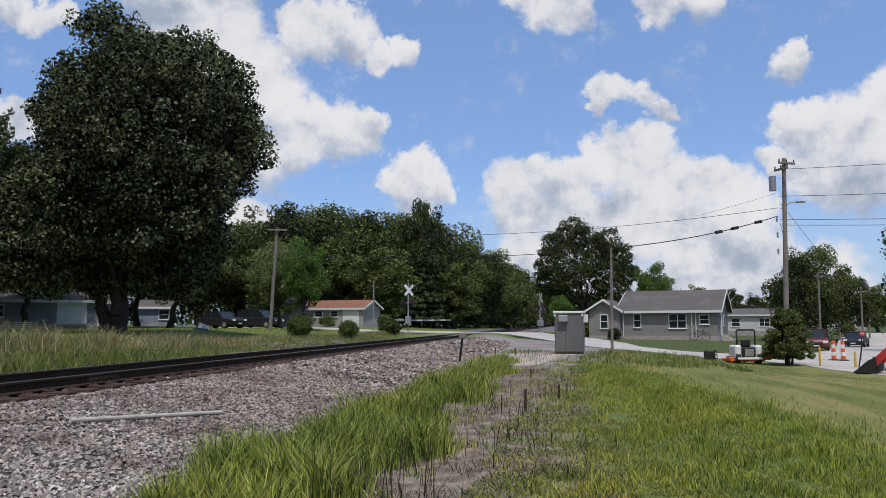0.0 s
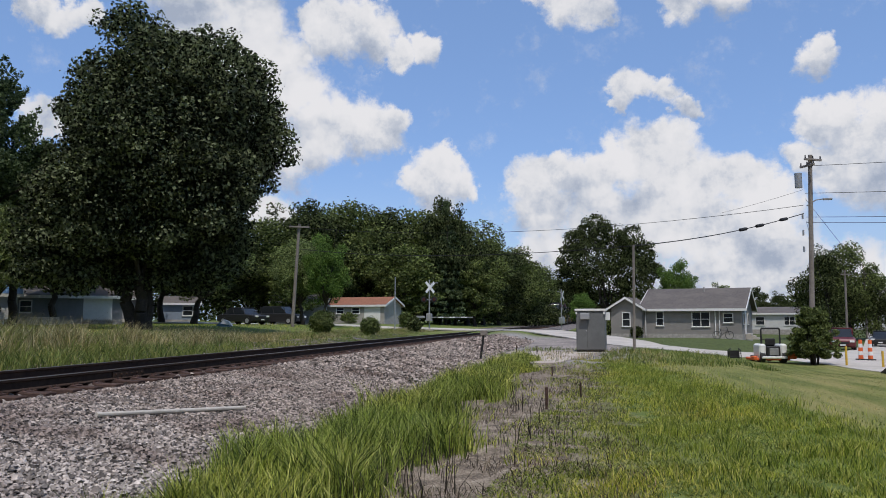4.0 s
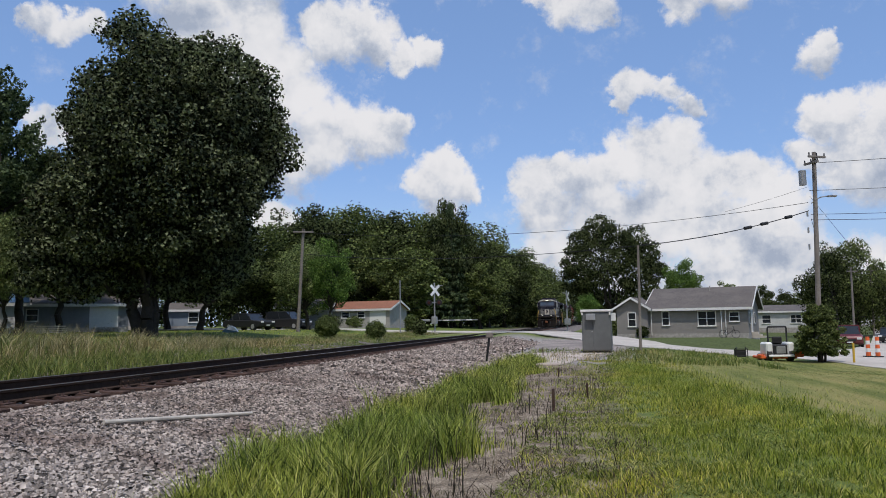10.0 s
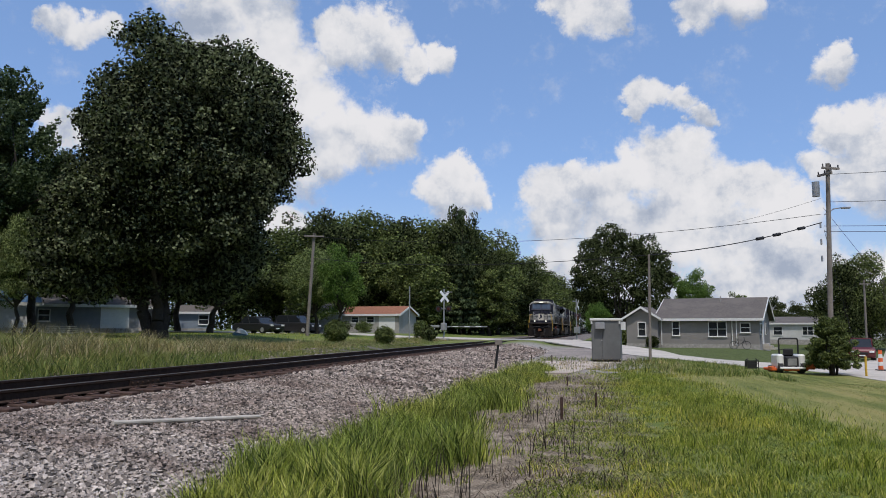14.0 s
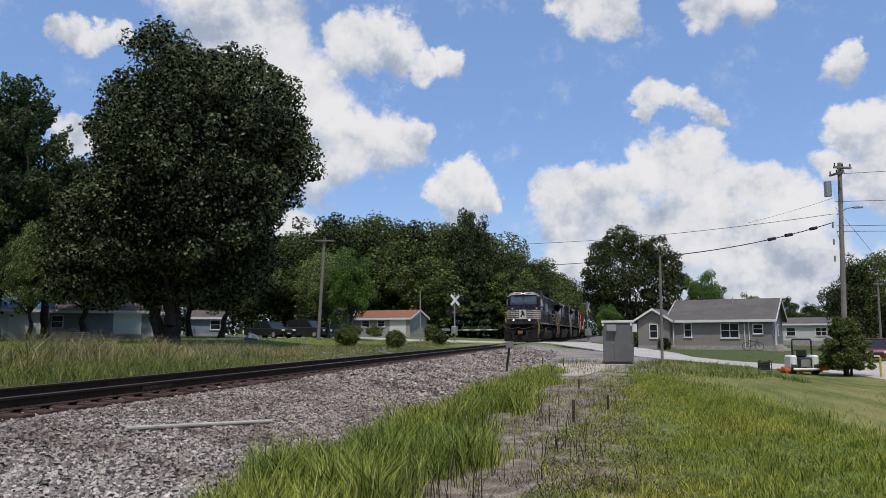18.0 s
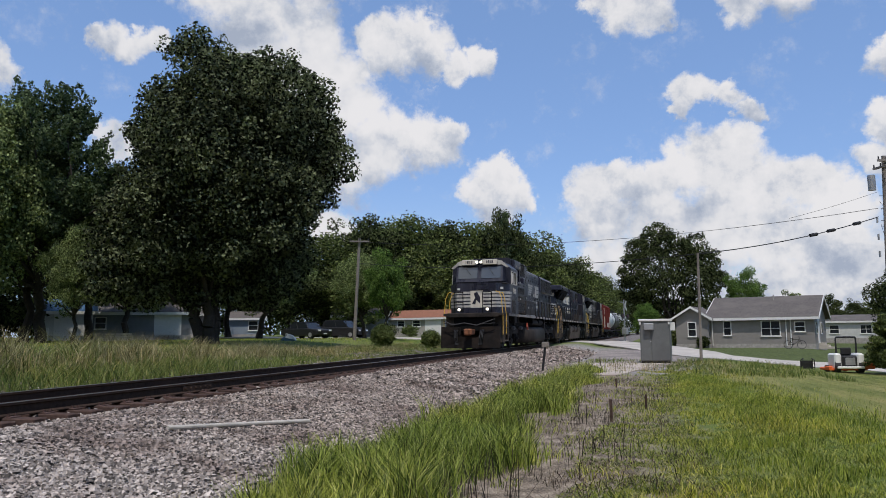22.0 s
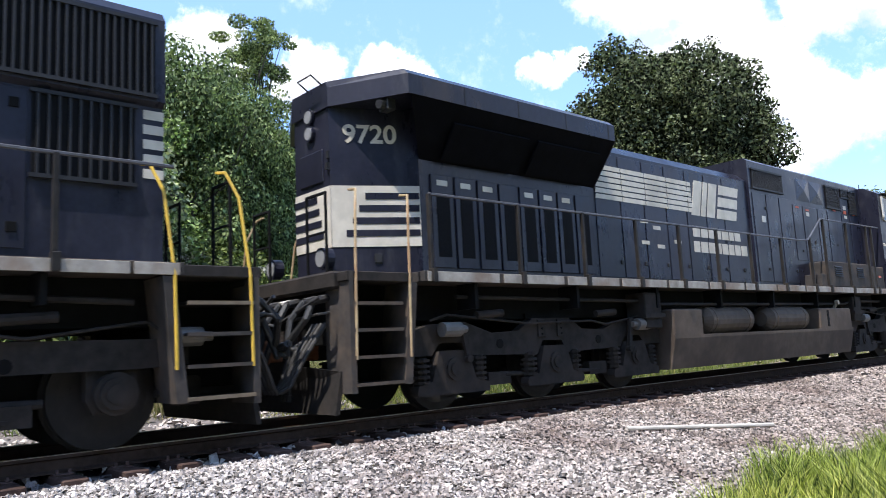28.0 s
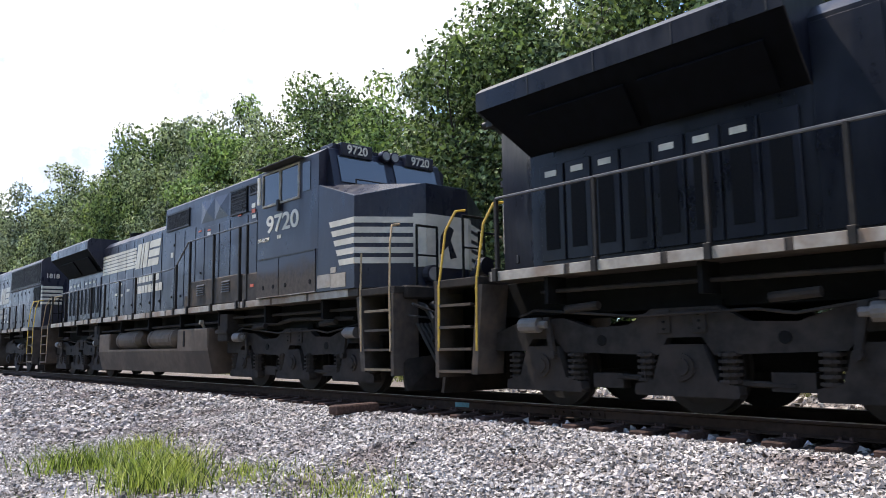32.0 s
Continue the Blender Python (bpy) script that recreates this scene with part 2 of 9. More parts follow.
def pipe(bm, points, r, sides=8):
    """Bent bar through points."""
    for a, b in zip(points, points[1:]):
        rod(bm, a, b, r, sides=sides)
    for p in points[1:-1]:
        bmesh.ops.create_uvsphere(bm, u_segments=sides, v_segments=4, radius=r * 1.02, matrix=Matrix.Translation(p))
    return bm


def tube(bm, points, r, sides=6):
    """One unbroken tube along a row of points."""
    rings = []
    pts = [Vector(p) for p in points]
    for k, p in enumerate(pts):
        d = (pts[min(k + 1, len(pts) - 1)] - pts[max(k - 1, 0)]).normalized()
        u = d.cross(Vector((0, 0, 1))).normalized()
        v = d.cross(u)
        rings.append([bm.verts.new(p + (u * math.cos(q * 2 * math.pi / sides) + v * math.sin(q * 2 * math.pi / sides)) * r) for q in range(sides)])
    for a, b in zip(rings, rings[1:]):
        for q in range(sides):
            bm.faces.new((a[q], a[(q + 1) % sides], b[(q + 1) % sides], b[q]))
    bm.faces.new(rings[0][::-1])
    bm.faces.new(rings[-1])
    return bm


def lattice(bm, xs, zs, filled, y0, y1):
    """One joined slab made of the cells between xs and zs for which filled(x, z) holds."""
    for a, b in zip(xs, xs[1:]):
        for c, d in zip(zs, zs[1:]):
            if filled((a + b) / 2, (c + d) / 2):
                box(bm, a, b, y0, y1, c, d)
    bmesh.ops.remove_doubles(bm, verts=bm.verts, dist=0.0005)
    seen = {}
    for f in bm.faces:
        seen.setdefault(tuple(round(q, 3) for q in f.calc_center_median()), []).append(f)
    bmesh.ops.delete(bm, geom=[f for fs in seen.values() if len(fs) > 1 for f in fs], context="FACES")
    return bm


SHIFT = [0.0]


def mesh_object(name, bm, mat, smooth=False):
    if SHIFT[0]:
        bmesh.ops.translate(bm, verts=bm.verts, vec=(0, -SHIFT[0], 0))
    me = bpy.data.meshes.new(name)
    bm.to_mesh(me)
    bm.free()
    if smooth:
        me.shade_smooth()
    me.materials.append(MATS[mat] if isinstance(mat, str) else mat)
    return new(name, me)


def part(name, bm, mat, parent, label="", smooth=False):
    ob = mesh_object(name, bm, mat, smooth)
    ob.parent = parent
    return tagged(ob, label) if label else ob


def thing(name, label, category, group="", at=(0, 0, 0), turn=0.0):
    ob = new(name)
    ob.empty_display_size = 0.2
    ob.matrix_basis = pose(*at, 0, 0, turn)
    return tagged(ob, label, category, group)


def lettering(name, words, mat, parent, m, size, label="", wide=1.0):
    """Raised letters as a mesh part; m places the text's own plane."""
    cu = bpy.data.curves.new(name, "FONT")
    cu.body, cu.size, cu.extrude, cu.align_x, cu.align_y = words, size, 0.004, "CENTER", "CENTER"
    cu.offset = size * 0.02
    tmp = bpy.data.objects.new(name, cu)
    scene.collection.objects.link(tmp)
    me = bpy.data.meshes.new_from_object(tmp.evaluated_get(bpy.context.evaluated_depsgraph_get()))
    bpy.data.objects.remove(tmp)
    me.transform(Matrix.Translation((0, -SHIFT[0], 0)) @ m @ Matrix.Diagonal((wide, 1, 1, 1)))
    me.materials.clear()
    me.materials.append(MATS[mat])
    ob = new(name, me)
    ob.parent = parent
    return tagged(ob, label) if label else ob


def loose(name, verts, faces, mat, smooth=False):
    """One mesh from numpy arrays of corners and equal-sided faces."""
    me = bpy.data.meshes.new(name)
    k = faces.shape[1]
    me.vertices.add(len(verts))
    me.vertices.foreach_set("co", np.asarray(verts, np.float32).ravel())
    me.loops.add(faces.size)
    me.loops.foreach_set("vertex_index", faces.astype(np.int32).ravel())
    me.polygons.add(len(faces))
    me.polygons.foreach_set("loop_start", np.arange(0, faces.size, k, dtype=np.int32))
    me.polygons.foreach_set("loop_total", np.full(len(faces), k, np.int32))
    me.polygons.foreach_set("use_smooth", np.full(len(faces), smooth))
    me.update(calc_edges=True)
    me.materials.append(MATS[mat] if isinstance(mat, str) else mat)
    return me


rng = np.random.default_rng(7)

# ---- ground ----
# darker than the loose stones: shade of the gaps put into the bed's colour
material("stone_far", (0.165, 0.142, 0.128), 0.9, spread=0.8, scale=26.0, bump=1.0, second=(0.115, 0.098, 0.088), big=0.8, object_space=False)
material("rail_steel", (0.042, 0.027, 0.020), 0.8, 0.0, spread=0.35, scale=14.0, bump=0.3, second=(0.060, 0.038, 0.027), big=2.0, spec=0.15)
material("rail_top", (0.30, 0.27, 0.25), 0.35, 0.9, spread=0.15, scale=30.0, bump=0.05)
material("tie_wood", (0.085, 0.055, 0.045), 0.9, spread=0.5, scale=18.0, bump=0.6, second=(0.13, 0.085, 0.07), per_object=0.4, spec=0.1)
material("tie_plate", (0.085, 0.048, 0.038), 0.85, 0.1, spread=0.35, scale=20.0, bump=0.3)
material("concrete", (0.49, 0.445, 0.39), 0.9, spread=0.16, scale=3.0, bump=0.25, second=(0.40, 0.36, 0.315), big=0.35, object_space=False)
material("gravel_pad", (0.46, 0.39, 0.325), 0.95, spread=0.35, scale=16.0, bump=0.6, second=(0.35, 0.29, 0.24), big=0.5, object_space=False)
material("asphalt", (0.275, 0.235, 0.205), 0.95, spread=0.55, scale=9.0, bump=0.7, second=(0.17, 0.145, 0.13), big=0.45, object_space=False)
material("crossing_panel", (0.30, 0.285, 0.27), 0.9, spread=0.2, scale=9.0, bump=0.3)


def smooth(a, b, x):
    k = min(1.0, max(0.0, (x - a) / (b - a)))
    return k * k * (3 - 2 * k)


def ground_z(x, y):
    """Height of the ground: flat lawn, embankment, higher yards beyond the track."""
    east = 0.33 * smooth(-4.1, -6.6, x)
    west = 0.60 + 0.55 * smooth(-13, -26, x) + 0.35 * smooth(-26, -70, x)
    dip = -0.45 * smooth(2, 9, x) * smooth(16, 34, y) * (1 - smooth(46, 60, y) * smooth(16, 12, x)) * smooth(130, 90, y)
    dip -= 0.0105 * min(40.0, max(0.0, y - 40)) * smooth(10, 16, x) * smooth(108, 88, y)
    east += 0.30 * smooth(48, 62, y) * smooth(86, 76, y) * smooth(4, -5, x)
    return east + dip + (west - east) * smooth(-12.0, -14.2, x) + 0.03 * noise.noise((x * 0.35, y * 0.35, 0)) * smooth(-6, -3, x)


def stations(lo, hi, fine_lo, fine_hi, step, growth):
    out = list(np.arange(fine_lo, fine_hi + 1e-6, step))
    s, v = step, fine_hi
    while v < hi:
        s *= growth
        v += s
        out.append(min(v, hi))
    s, v = step, fine_lo
    while v > lo:
        s *= growth
        v -= s
        out.insert(0, max(v, lo))
    return out


def ground():
    m = bpy.data.materials.new("ground")
    m.use_nodes = True
    n = Nodes(m.node_tree)
    pos = n.add("ShaderNodeNewGeometry").outputs["Position"]
    xyz = n.add("ShaderNodeSeparateXYZ", {0: pos})
    x, y = xyz.outputs[0], xyz.outputs[1]
    g1, g2, g3 = n.noise(pos, 0.45, 4.0), n.noise(pos, 4.0, 5.0), n.noise(pos, 40.0, 4.0)
    lawn = n.ramp(g2, [(0.3, (0.070, 0.112, 0.018)), (0.5, (0.120, 0.168, 0.030)), (0.72, (0.185, 0.205, 0.055))])
    lawn = n.mix(n.span(g1, 0.45, 0.72), lawn, (0.205, 0.205, 0.072))
    lawn = n.mix(n.span(n.noise(pos, 0.16, 3.0), 0.45, 0.65, 0.0, 0.5), lawn, (0.21, 0.205, 0.075))
    lawn = n.mix(n.span(g3, 0.35, 0.7, 0.0, 0.5), lawn, (0.05, 0.09, 0.02))
    # mown streaks, yellowed, beyond the rougher strip
    mown = n.span(n.math("ADD", n.math("ADD", x, n.math("MULTIPLY", y, 0.125)), n.math("MULTIPLY", g1, 1.5)), 5.0, 6.2)
    mown = n.math("MULTIPLY", mown, n.span(y, 33.0, 42.0, 1.0, 0.15))
    streak = n.noise(n.add("ShaderNodeMapping", {"Vector": pos, "Scale": (1.5, 0.16, 1.0)}).outputs[0], 1.0, 5.0, 0.6)
    lawn = n.mix(mown, lawn, n.ramp(streak, [(0.32, (0.115, 0.135, 0.036)), (0.48, (0.185, 0.195, 0.058)), (0.62, (0.26, 0.235, 0.09))]))
    lawn = n.mix(n.math("MULTIPLY", n.span(y, 38.0, 46.0), n.span(x, -2.0, 2.0)), lawn, n.ramp(g2, [(0.35, (0.052, 0.072, 0.022)), (0.65, (0.105, 0.125, 0.040))]))
    # bare strip beside the tall grass
    bend = n.math("ADD", x, n.math("MULTIPLY", n.math("SUBTRACT", g1, 0.5), 2.4))
    bare = n.math("MULTIPLY", n.span(bend, -4.0, -3.2), n.span(bend, -0.5, 0.9, 1.0, 0.0))
    bare = n.math("MULTIPLY", bare, n.span(y, 27.5, 31.0, 1.0, 0.0))
    bare = n.math("MULTIPLY", bare, n.span(n.math("ADD", g2, n.math("MULTIPLY", g1, 0.3)), 0.30, 0.48))
    soil = n.ramp(n.math("ADD", n.math("MULTIPLY", g3, 0.55), n.math("MULTIPLY", g2, 0.45)), [(0.36, (0.045, 0.036, 0.029)), (0.47, (0.165, 0.130, 0.096)), (0.56, (0.31, 0.255, 0.190)), (0.68, (0.50, 0.44, 0.36))])
    col = n.mix(bare, lawn, soil)
    gravel = n.math("MULTIPLY", n.span(n.math("ADD", y, n.math("MULTIPLY", g1, 2.0)), 1.5, -2.0), n.span(n.math("ADD", x, n.math("MULTIPLY", g1, 2.0)), 0.6, -0.6))
    col = n.mix(gravel, col, n.ramp(g3, [(0.3, (0.15, 0.14, 0.13)), (0.5, (0.28, 0.265, 0.25)), (0.7, (0.44, 0.42, 0.40))]))
    apron = n.math("MULTIPLY", n.math("MULTIPLY", n.span(n.math("ADD", x, n.math("MULTIPLY", g1, 2.0)), 3.4, 2.0), n.span(x, -8.5, -6.0)), n.math("MULTIPLY", n.span(n.math("ADD", y, n.math("MULTIPLY", g1, 4.0)), 28.0, 31.0), n.span(y, 62.0, 56.0)))
    col = n.mix(apron, col, n.ramp(n.math("ADD", n.math("MULTIPLY", g3, 0.5), n.math("MULTIPLY", g2, 0.5)), [(0.35, (0.15, 0.135, 0.12)), (0.5, (0.27, 0.25, 0.23)), (0.65, (0.38, 0.355, 0.325))]))
    # dry verge along the far side of the track
    verge = n.math("MULTIPLY", n.math("MULTIPLY", n.span(x, -16.5, -14.0), n.span(y, 26.0, 42.0, 1.0, 0.25)), n.span(x, -10.2, -9.5, 1.0, 0.0))
    dry = n.ramp(g2, [(0.3, (0.17, 0.155, 0.075)), (0.5, (0.28, 0.24, 0.13)), (0.7, (0.33, 0.23, 0.13))])
    col = n.mix(n.math("MULTIPLY", verge, 0.8), col, dry)
    relief = n.add("ShaderNodeBump", {"Strength": 0.6, "Distance": 0.03, "Height": n.math("ADD", g3, g2)}).outputs[0]
    n.add("ShaderNodeOutputMaterial", {0: n.add("ShaderNodeBsdfPrincipled", {"Base Color": col, "Roughness": 0.95, "Specular IOR Level": 0.2, "Normal": relief}).outputs[0]})
    xs, ys = stations(-2200, 2200, -30, 24, 0.45, 1.35), stations(-2200, 2500, -14, 60, 0.7, 1.3)
    verts = np.array([(a, b, ground_z(a, b)) for b in ys for a in xs])
    nx = len(xs)
    i = np.arange(nx - 1)[None, :] + nx * np.arange(len(ys) - 1)[:, None]
    faces = np.stack([i, i + 1, i + 1 + nx, i + nx], -1).reshape(-1, 4)
    ob = new("ground", loose("ground", verts, faces, m, True))
    tagged(ob, "mown green lawn with bare dirt strip and dry verge", "ground", kind="structure")


ground()


# ---- track ----
BED_EAST = [(0.0, -0.24), (1.22, -0.275), (1.5, -0.25), (1.9, -0.235), (2.5, -0.29), (3.4, -0.43), (4.2, -0.57), (4.75, -0.65)]
BED_WEST = [(-1.35, -0.255), (-1.6, -0.225), (-1.9, -0.20), (-2.6, -0.27), (-3.6, -0.25), (-4.8, -0.10)]


def bed_z(off):
    """Top of the ballast, over the rail's height, by the distance from the track's middle."""
    pts = BED_WEST[::-1] + BED_EAST
    return float(np.interp(off, [p[0] for p in pts], [p[1] for p in pts]))


def ballast():
    outline = [(TRACK_X + a, RAIL_Z + b) for a, b in BED_WEST[::-1] + BED_EAST] + [(TRACK_X + 4.75, -0.3), (TRACK_X - 4.8, -0.3)]
    bm = bmesh.new()
    prism(bm, outline, "y", -400, 700)
    ob = mesh_object("ballast", bm, "stone_far")
    tagged(ob, "grey and pinkish crushed stone ballast bed under the track", "ballast", kind="structure")
    # single stones where the camera passes near
    m = material("stone", (0.53, 0.50, 0.475), 0.9, spread=0.4, scale=14.0, bump=0.4, per_island=0.92, second=(0.31, 0.265, 0.245), big=0.9, object_space=False)
    # exposure and white balance put into the stone tint: warm north, bright south
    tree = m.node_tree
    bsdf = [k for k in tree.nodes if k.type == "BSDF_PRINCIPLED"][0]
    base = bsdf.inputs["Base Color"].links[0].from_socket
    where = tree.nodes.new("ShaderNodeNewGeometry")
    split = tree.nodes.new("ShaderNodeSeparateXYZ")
    # blend along y between the two tints
    dust_or_tint = tree.nodes.new("ShaderNodeMapRange")
    dust_or_tint.inputs[1].default_value, dust_or_tint.inputs[2].default_value = 1.0, 11.0
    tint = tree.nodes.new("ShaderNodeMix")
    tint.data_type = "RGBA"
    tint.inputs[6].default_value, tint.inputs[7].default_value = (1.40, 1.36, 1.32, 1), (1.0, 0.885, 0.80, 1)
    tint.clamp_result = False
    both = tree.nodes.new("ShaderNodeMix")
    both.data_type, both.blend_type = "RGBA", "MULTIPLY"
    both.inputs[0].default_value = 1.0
    for a, b in ((where.outputs["Position"], split.inputs[0]), (split.outputs[1], dust_or_tint.inputs[0]), (dust_or_tint.outputs[0], tint.inputs[0]), (base, both.inputs[6]), (tint.outputs[2], both.inputs[7]), (both.outputs[2], bsdf.inputs["Base Color"])):
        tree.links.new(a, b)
    # each stone a broken wedge: four corners below, a short ridge above
    corner = np.array([(-1, -1, -0.6), (1, -1, -0.6), (1, 1, -0.6), (-1, 1, -0.6), (-0.45, -0.1, 1), (0.5, 0.15, 1)]) * 0.5
    quad = np.array([(0, 1, 5), (0, 5, 4), (1, 2, 5), (2, 3, 4), (2, 4, 5), (3, 0, 4)])

    def strew(count, xa, xb, ya, yb, lo, hi):
        off = rng.uniform(xa, xb, count)
        off = np.where(off > 4.4, off + rng.normal(0, 0.18, count), off)
        y = ya + (yb - ya) * rng.uniform(0, 1, count) + rng.normal(0, 0.25, count)
        size = rng.uniform(lo, hi, count) * rng.uniform(0.8, 1.3, count)
        z = np.array([bed_z(o) for o in off]) + RAIL_Z
        body = corner[None] * size[:, None, None] * (rng.uniform(0.65, 1.4, (count, 1, 3)) * np.array([1.1, 1.0, 0.75])) * rng.uniform(0.5, 1.15, (count, 6, 3))
        a, b = rng.uniform(0, 6.3, count), rng.uniform(-0.8, 0.8, count)
        ca, sa, cb, sb = np.cos(a), np.sin(a), np.cos(b), np.sin(b)
        turn = np.stack([np.stack([ca, -sa * cb, sa * sb], -1), np.stack([sa, ca * cb, -ca * sb], -1), np.stack([0 * a, sb, cb], -1)], -2)
        v = np.einsum("nij,nkj->nki", turn, body)
        v += np.stack([TRACK_X + off, y, z + size * rng.uniform(-0.35, 0.75, count)], -1)[:, None, :]
        return v.reshape(-1, 3)
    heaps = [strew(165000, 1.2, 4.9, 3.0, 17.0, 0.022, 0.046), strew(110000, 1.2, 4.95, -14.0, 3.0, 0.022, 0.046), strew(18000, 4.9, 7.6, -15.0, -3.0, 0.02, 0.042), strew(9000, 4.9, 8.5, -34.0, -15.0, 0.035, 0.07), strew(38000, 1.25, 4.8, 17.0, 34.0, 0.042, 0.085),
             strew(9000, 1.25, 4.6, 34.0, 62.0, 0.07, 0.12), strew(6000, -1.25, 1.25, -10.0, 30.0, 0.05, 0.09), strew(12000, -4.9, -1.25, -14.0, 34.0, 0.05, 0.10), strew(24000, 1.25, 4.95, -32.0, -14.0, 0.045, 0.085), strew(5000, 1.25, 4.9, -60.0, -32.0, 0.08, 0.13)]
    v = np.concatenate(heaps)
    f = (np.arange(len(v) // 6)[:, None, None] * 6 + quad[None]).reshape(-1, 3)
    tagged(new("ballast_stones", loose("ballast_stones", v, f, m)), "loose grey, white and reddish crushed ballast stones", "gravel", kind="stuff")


ballast()


def track():
    base = new("railway_track")
    base.location = (TRACK_X, 0, RAIL_Z)
    tagged(base, "single railway track with rusty rails on wooden ties", "railway track", kind="structure")
    half = [(0.075, -0.172), (0.075, -0.16), (0.015, -0.14), (0.010, -0.05), (0.037, -0.035), (0.037, -0.006)]
    web = half + [(-a, b) for a, b in half[::-1]]
    for side in (-1, 1):
        bm = bmesh.new()
        prism(bm, [(a + side * 0.755, b) for a, b in web], "y", -400, 700)
        r = part("rail", bm, "rail_steel", base, "dark rusty steel rail")
        bm = bmesh.new()
        box(bm, side * 0.755 - 0.034, side * 0.755 + 0.034, -400, 700, -0.008, 0.0)
        part("rail_head", bm, "rail_top", r, "worn shiny running surface")
    # splice bars bolted over a joint
    for y in (-6.6, 12.1):
        bm = bmesh.new()
        box(bm, 0.755 + 0.012, 0.755 + 0.034, y - 0.45, y + 0.45, -0.15, -0.045, 0.006)
        for k in range(6):
            rod(bm, (0.785, y - 0.38 + k * 0.15, -0.095), (0.815, y - 0.38 + k * 0.15, -0.095), 0.018, sides=6)
        part("splice_bar", bm, "rail_steel", base)
    material("teal_paint", (0.10, 0.24, 0.25), 0.6, spread=0.3, scale=30.0, bump=0.1)
    bm = bmesh.new()
    box(bm, 0.755 + 0.0105, 0.755 + 0.016, -9.06, -8.74, -0.13, -0.06)
    part("paint_mark", bm, "teal_paint", base, "teal paint mark on the rail's web")
    bm = bmesh.new()
    box(bm, -1.3, 1.3, -0.115, 0.115, -0.36, -0.185, 0.012)
    tie = part("tie", bm, "tie_wood", base)
    bm = bmesh.new()
    for side in (-1, 1):
        box(bm, side * 0.755 - 0.17, side * 0.755 + 0.17, -0.09, 0.09, -0.186, -0.170, 0.004)
        for dx in (-0.11, 0.11):
            for dy in (-0.055, 0.055):
                box(bm, side * 0.755 + dx - 0.014, side * 0.755 + dx + 0.014, dy - 0.014, dy + 0.014, -0.172, -0.135)
    plate = part("tie_plate", bm, "tie_plate", base, "rusty tie plate with spikes")
    rest = bmesh.new()
    for k in range(-60, 380):
        y = k * 0.53 + random.uniform(-0.03, 0.03)
        if -30 <= k <= 110:
            for src in (tie, plate):
                ob = src.copy()
                scene.collection.objects.link(ob)
                ob.location = (0.0 if src is plate else random.uniform(-0.04, 0.04), y, random.uniform(-0.006, 0.004))
                ob.rotation_euler = (0, 0, radians(random.uniform(-0.8, 0.8)) if src is tie else 0)
        else:
            box(rest, -1.3, 1.3, y - 0.115, y + 0.115, -0.36, -0.185)
    bpy.data.objects.remove(tie)
    bpy.data.objects.remove(plate)
    tagged(part("distant_ties", rest, "tie_wood", base), kind="stuff")


track()


# ---- road over the crossing ----
def strip(name, left, right, mat, label, category, lift=0.015):
    """Paved strip between two rows of points, laid just over the ground, with a thin edge."""
    bm = bmesh.new()
    rows = []

    def between(a, b, k):
        return tuple(u + (v - u) * k for u, v in zip(a, b))
    for a, b, c, d in zip(left, right, left[1:], right[1:]):
        steps = max(1, int((Vector(a) - Vector(c)).length / 1.2)) if abs(a[1]) < 150 else 1
        for q in range(steps + (c is left[-1])):
            e, f = between(a, c, q / steps), between(b, d, q / steps)
            row = [between(e, f, w / 8) for w in range(9)]
            rows.append([bm.verts.new((p[0], p[1], max(p[2] - 0.02, ground_z(p[0], p[1])) + lift + 0.005)) for p in row])
    for r, s in zip(rows, rows[1:]):
        for k in range(8):
            bm.faces.new((r[k], r[k + 1], s[k + 1], s[k]))
    bmesh.ops.recalc_face_normals(bm, faces=bm.faces)
    if sum(f.normal.z for f in bm.faces) < 0:
        bmesh.ops.reverse_faces(bm, faces=bm.faces)
    got = bmesh.ops.extrude_face_region(bm, geom=bm.faces[:])
    bmesh.ops.translate(bm, verts=[v for v in got["geom"] if isinstance(v, bmesh.types.BMVert)], vec=(0, 0, -0.08))
    bmesh.ops.recalc_face_normals(bm, faces=bm.faces)
    ob = mesh_object(name, bm, mat)
    return tagged(ob, label, category, kind="structure")


def on_ground(pts):
    return [(x, y, z[0] if z else ground_z(x, y)) for x, y, *z in pts]


strip("road", on_ground([(10.9, 18), (10.6, 27), (10.35, 31.5), (10.1, 36.2), (9.2, 40.2), (7.0, 42.0), (4.2, 42.6), (2.2, 44.5), (0.2, 50, 0.08), (-2.4, 58, 0.30), (-5.6, 64, 0.60), (-7.35, 66, 0.655)]),
      on_ground([(22, 20), (22, 27), (20, 34), (15.5, 42), (12.0, 46), (8.5, 49), (5.8, 49.6), (4.4, 51.2), (3.6, 55, 0.08), (1.6, 63, 0.25), (-3.2, 73, 0.60), (-7.35, 75, 0.655)]), "concrete", "pale concrete road that bends towards the crossing", "road")
strip("road", on_ground([(-10.4, 66, 0.66), (-15, 65, 0.80), (-40, 62, 1.36), (-120, 58, 1.56)]), on_ground([(-10.4, 74.5, 0.66), (-15, 73.5, 0.80), (-40, 70, 1.36), (-120, 66, 1.56)]), "concrete", "pale concrete road beyond the crossing", "road")
strip("driveway", on_ground([(11.5, 44), (12.6, 47.8), (16.2, 55.5), (24, 76), (38, 118)]), on_ground([(21, 30), (21.5, 42), (25, 56), (31, 76), (47, 118)]), "concrete", "pale concrete street leading past parked cars", "road", 0.02)
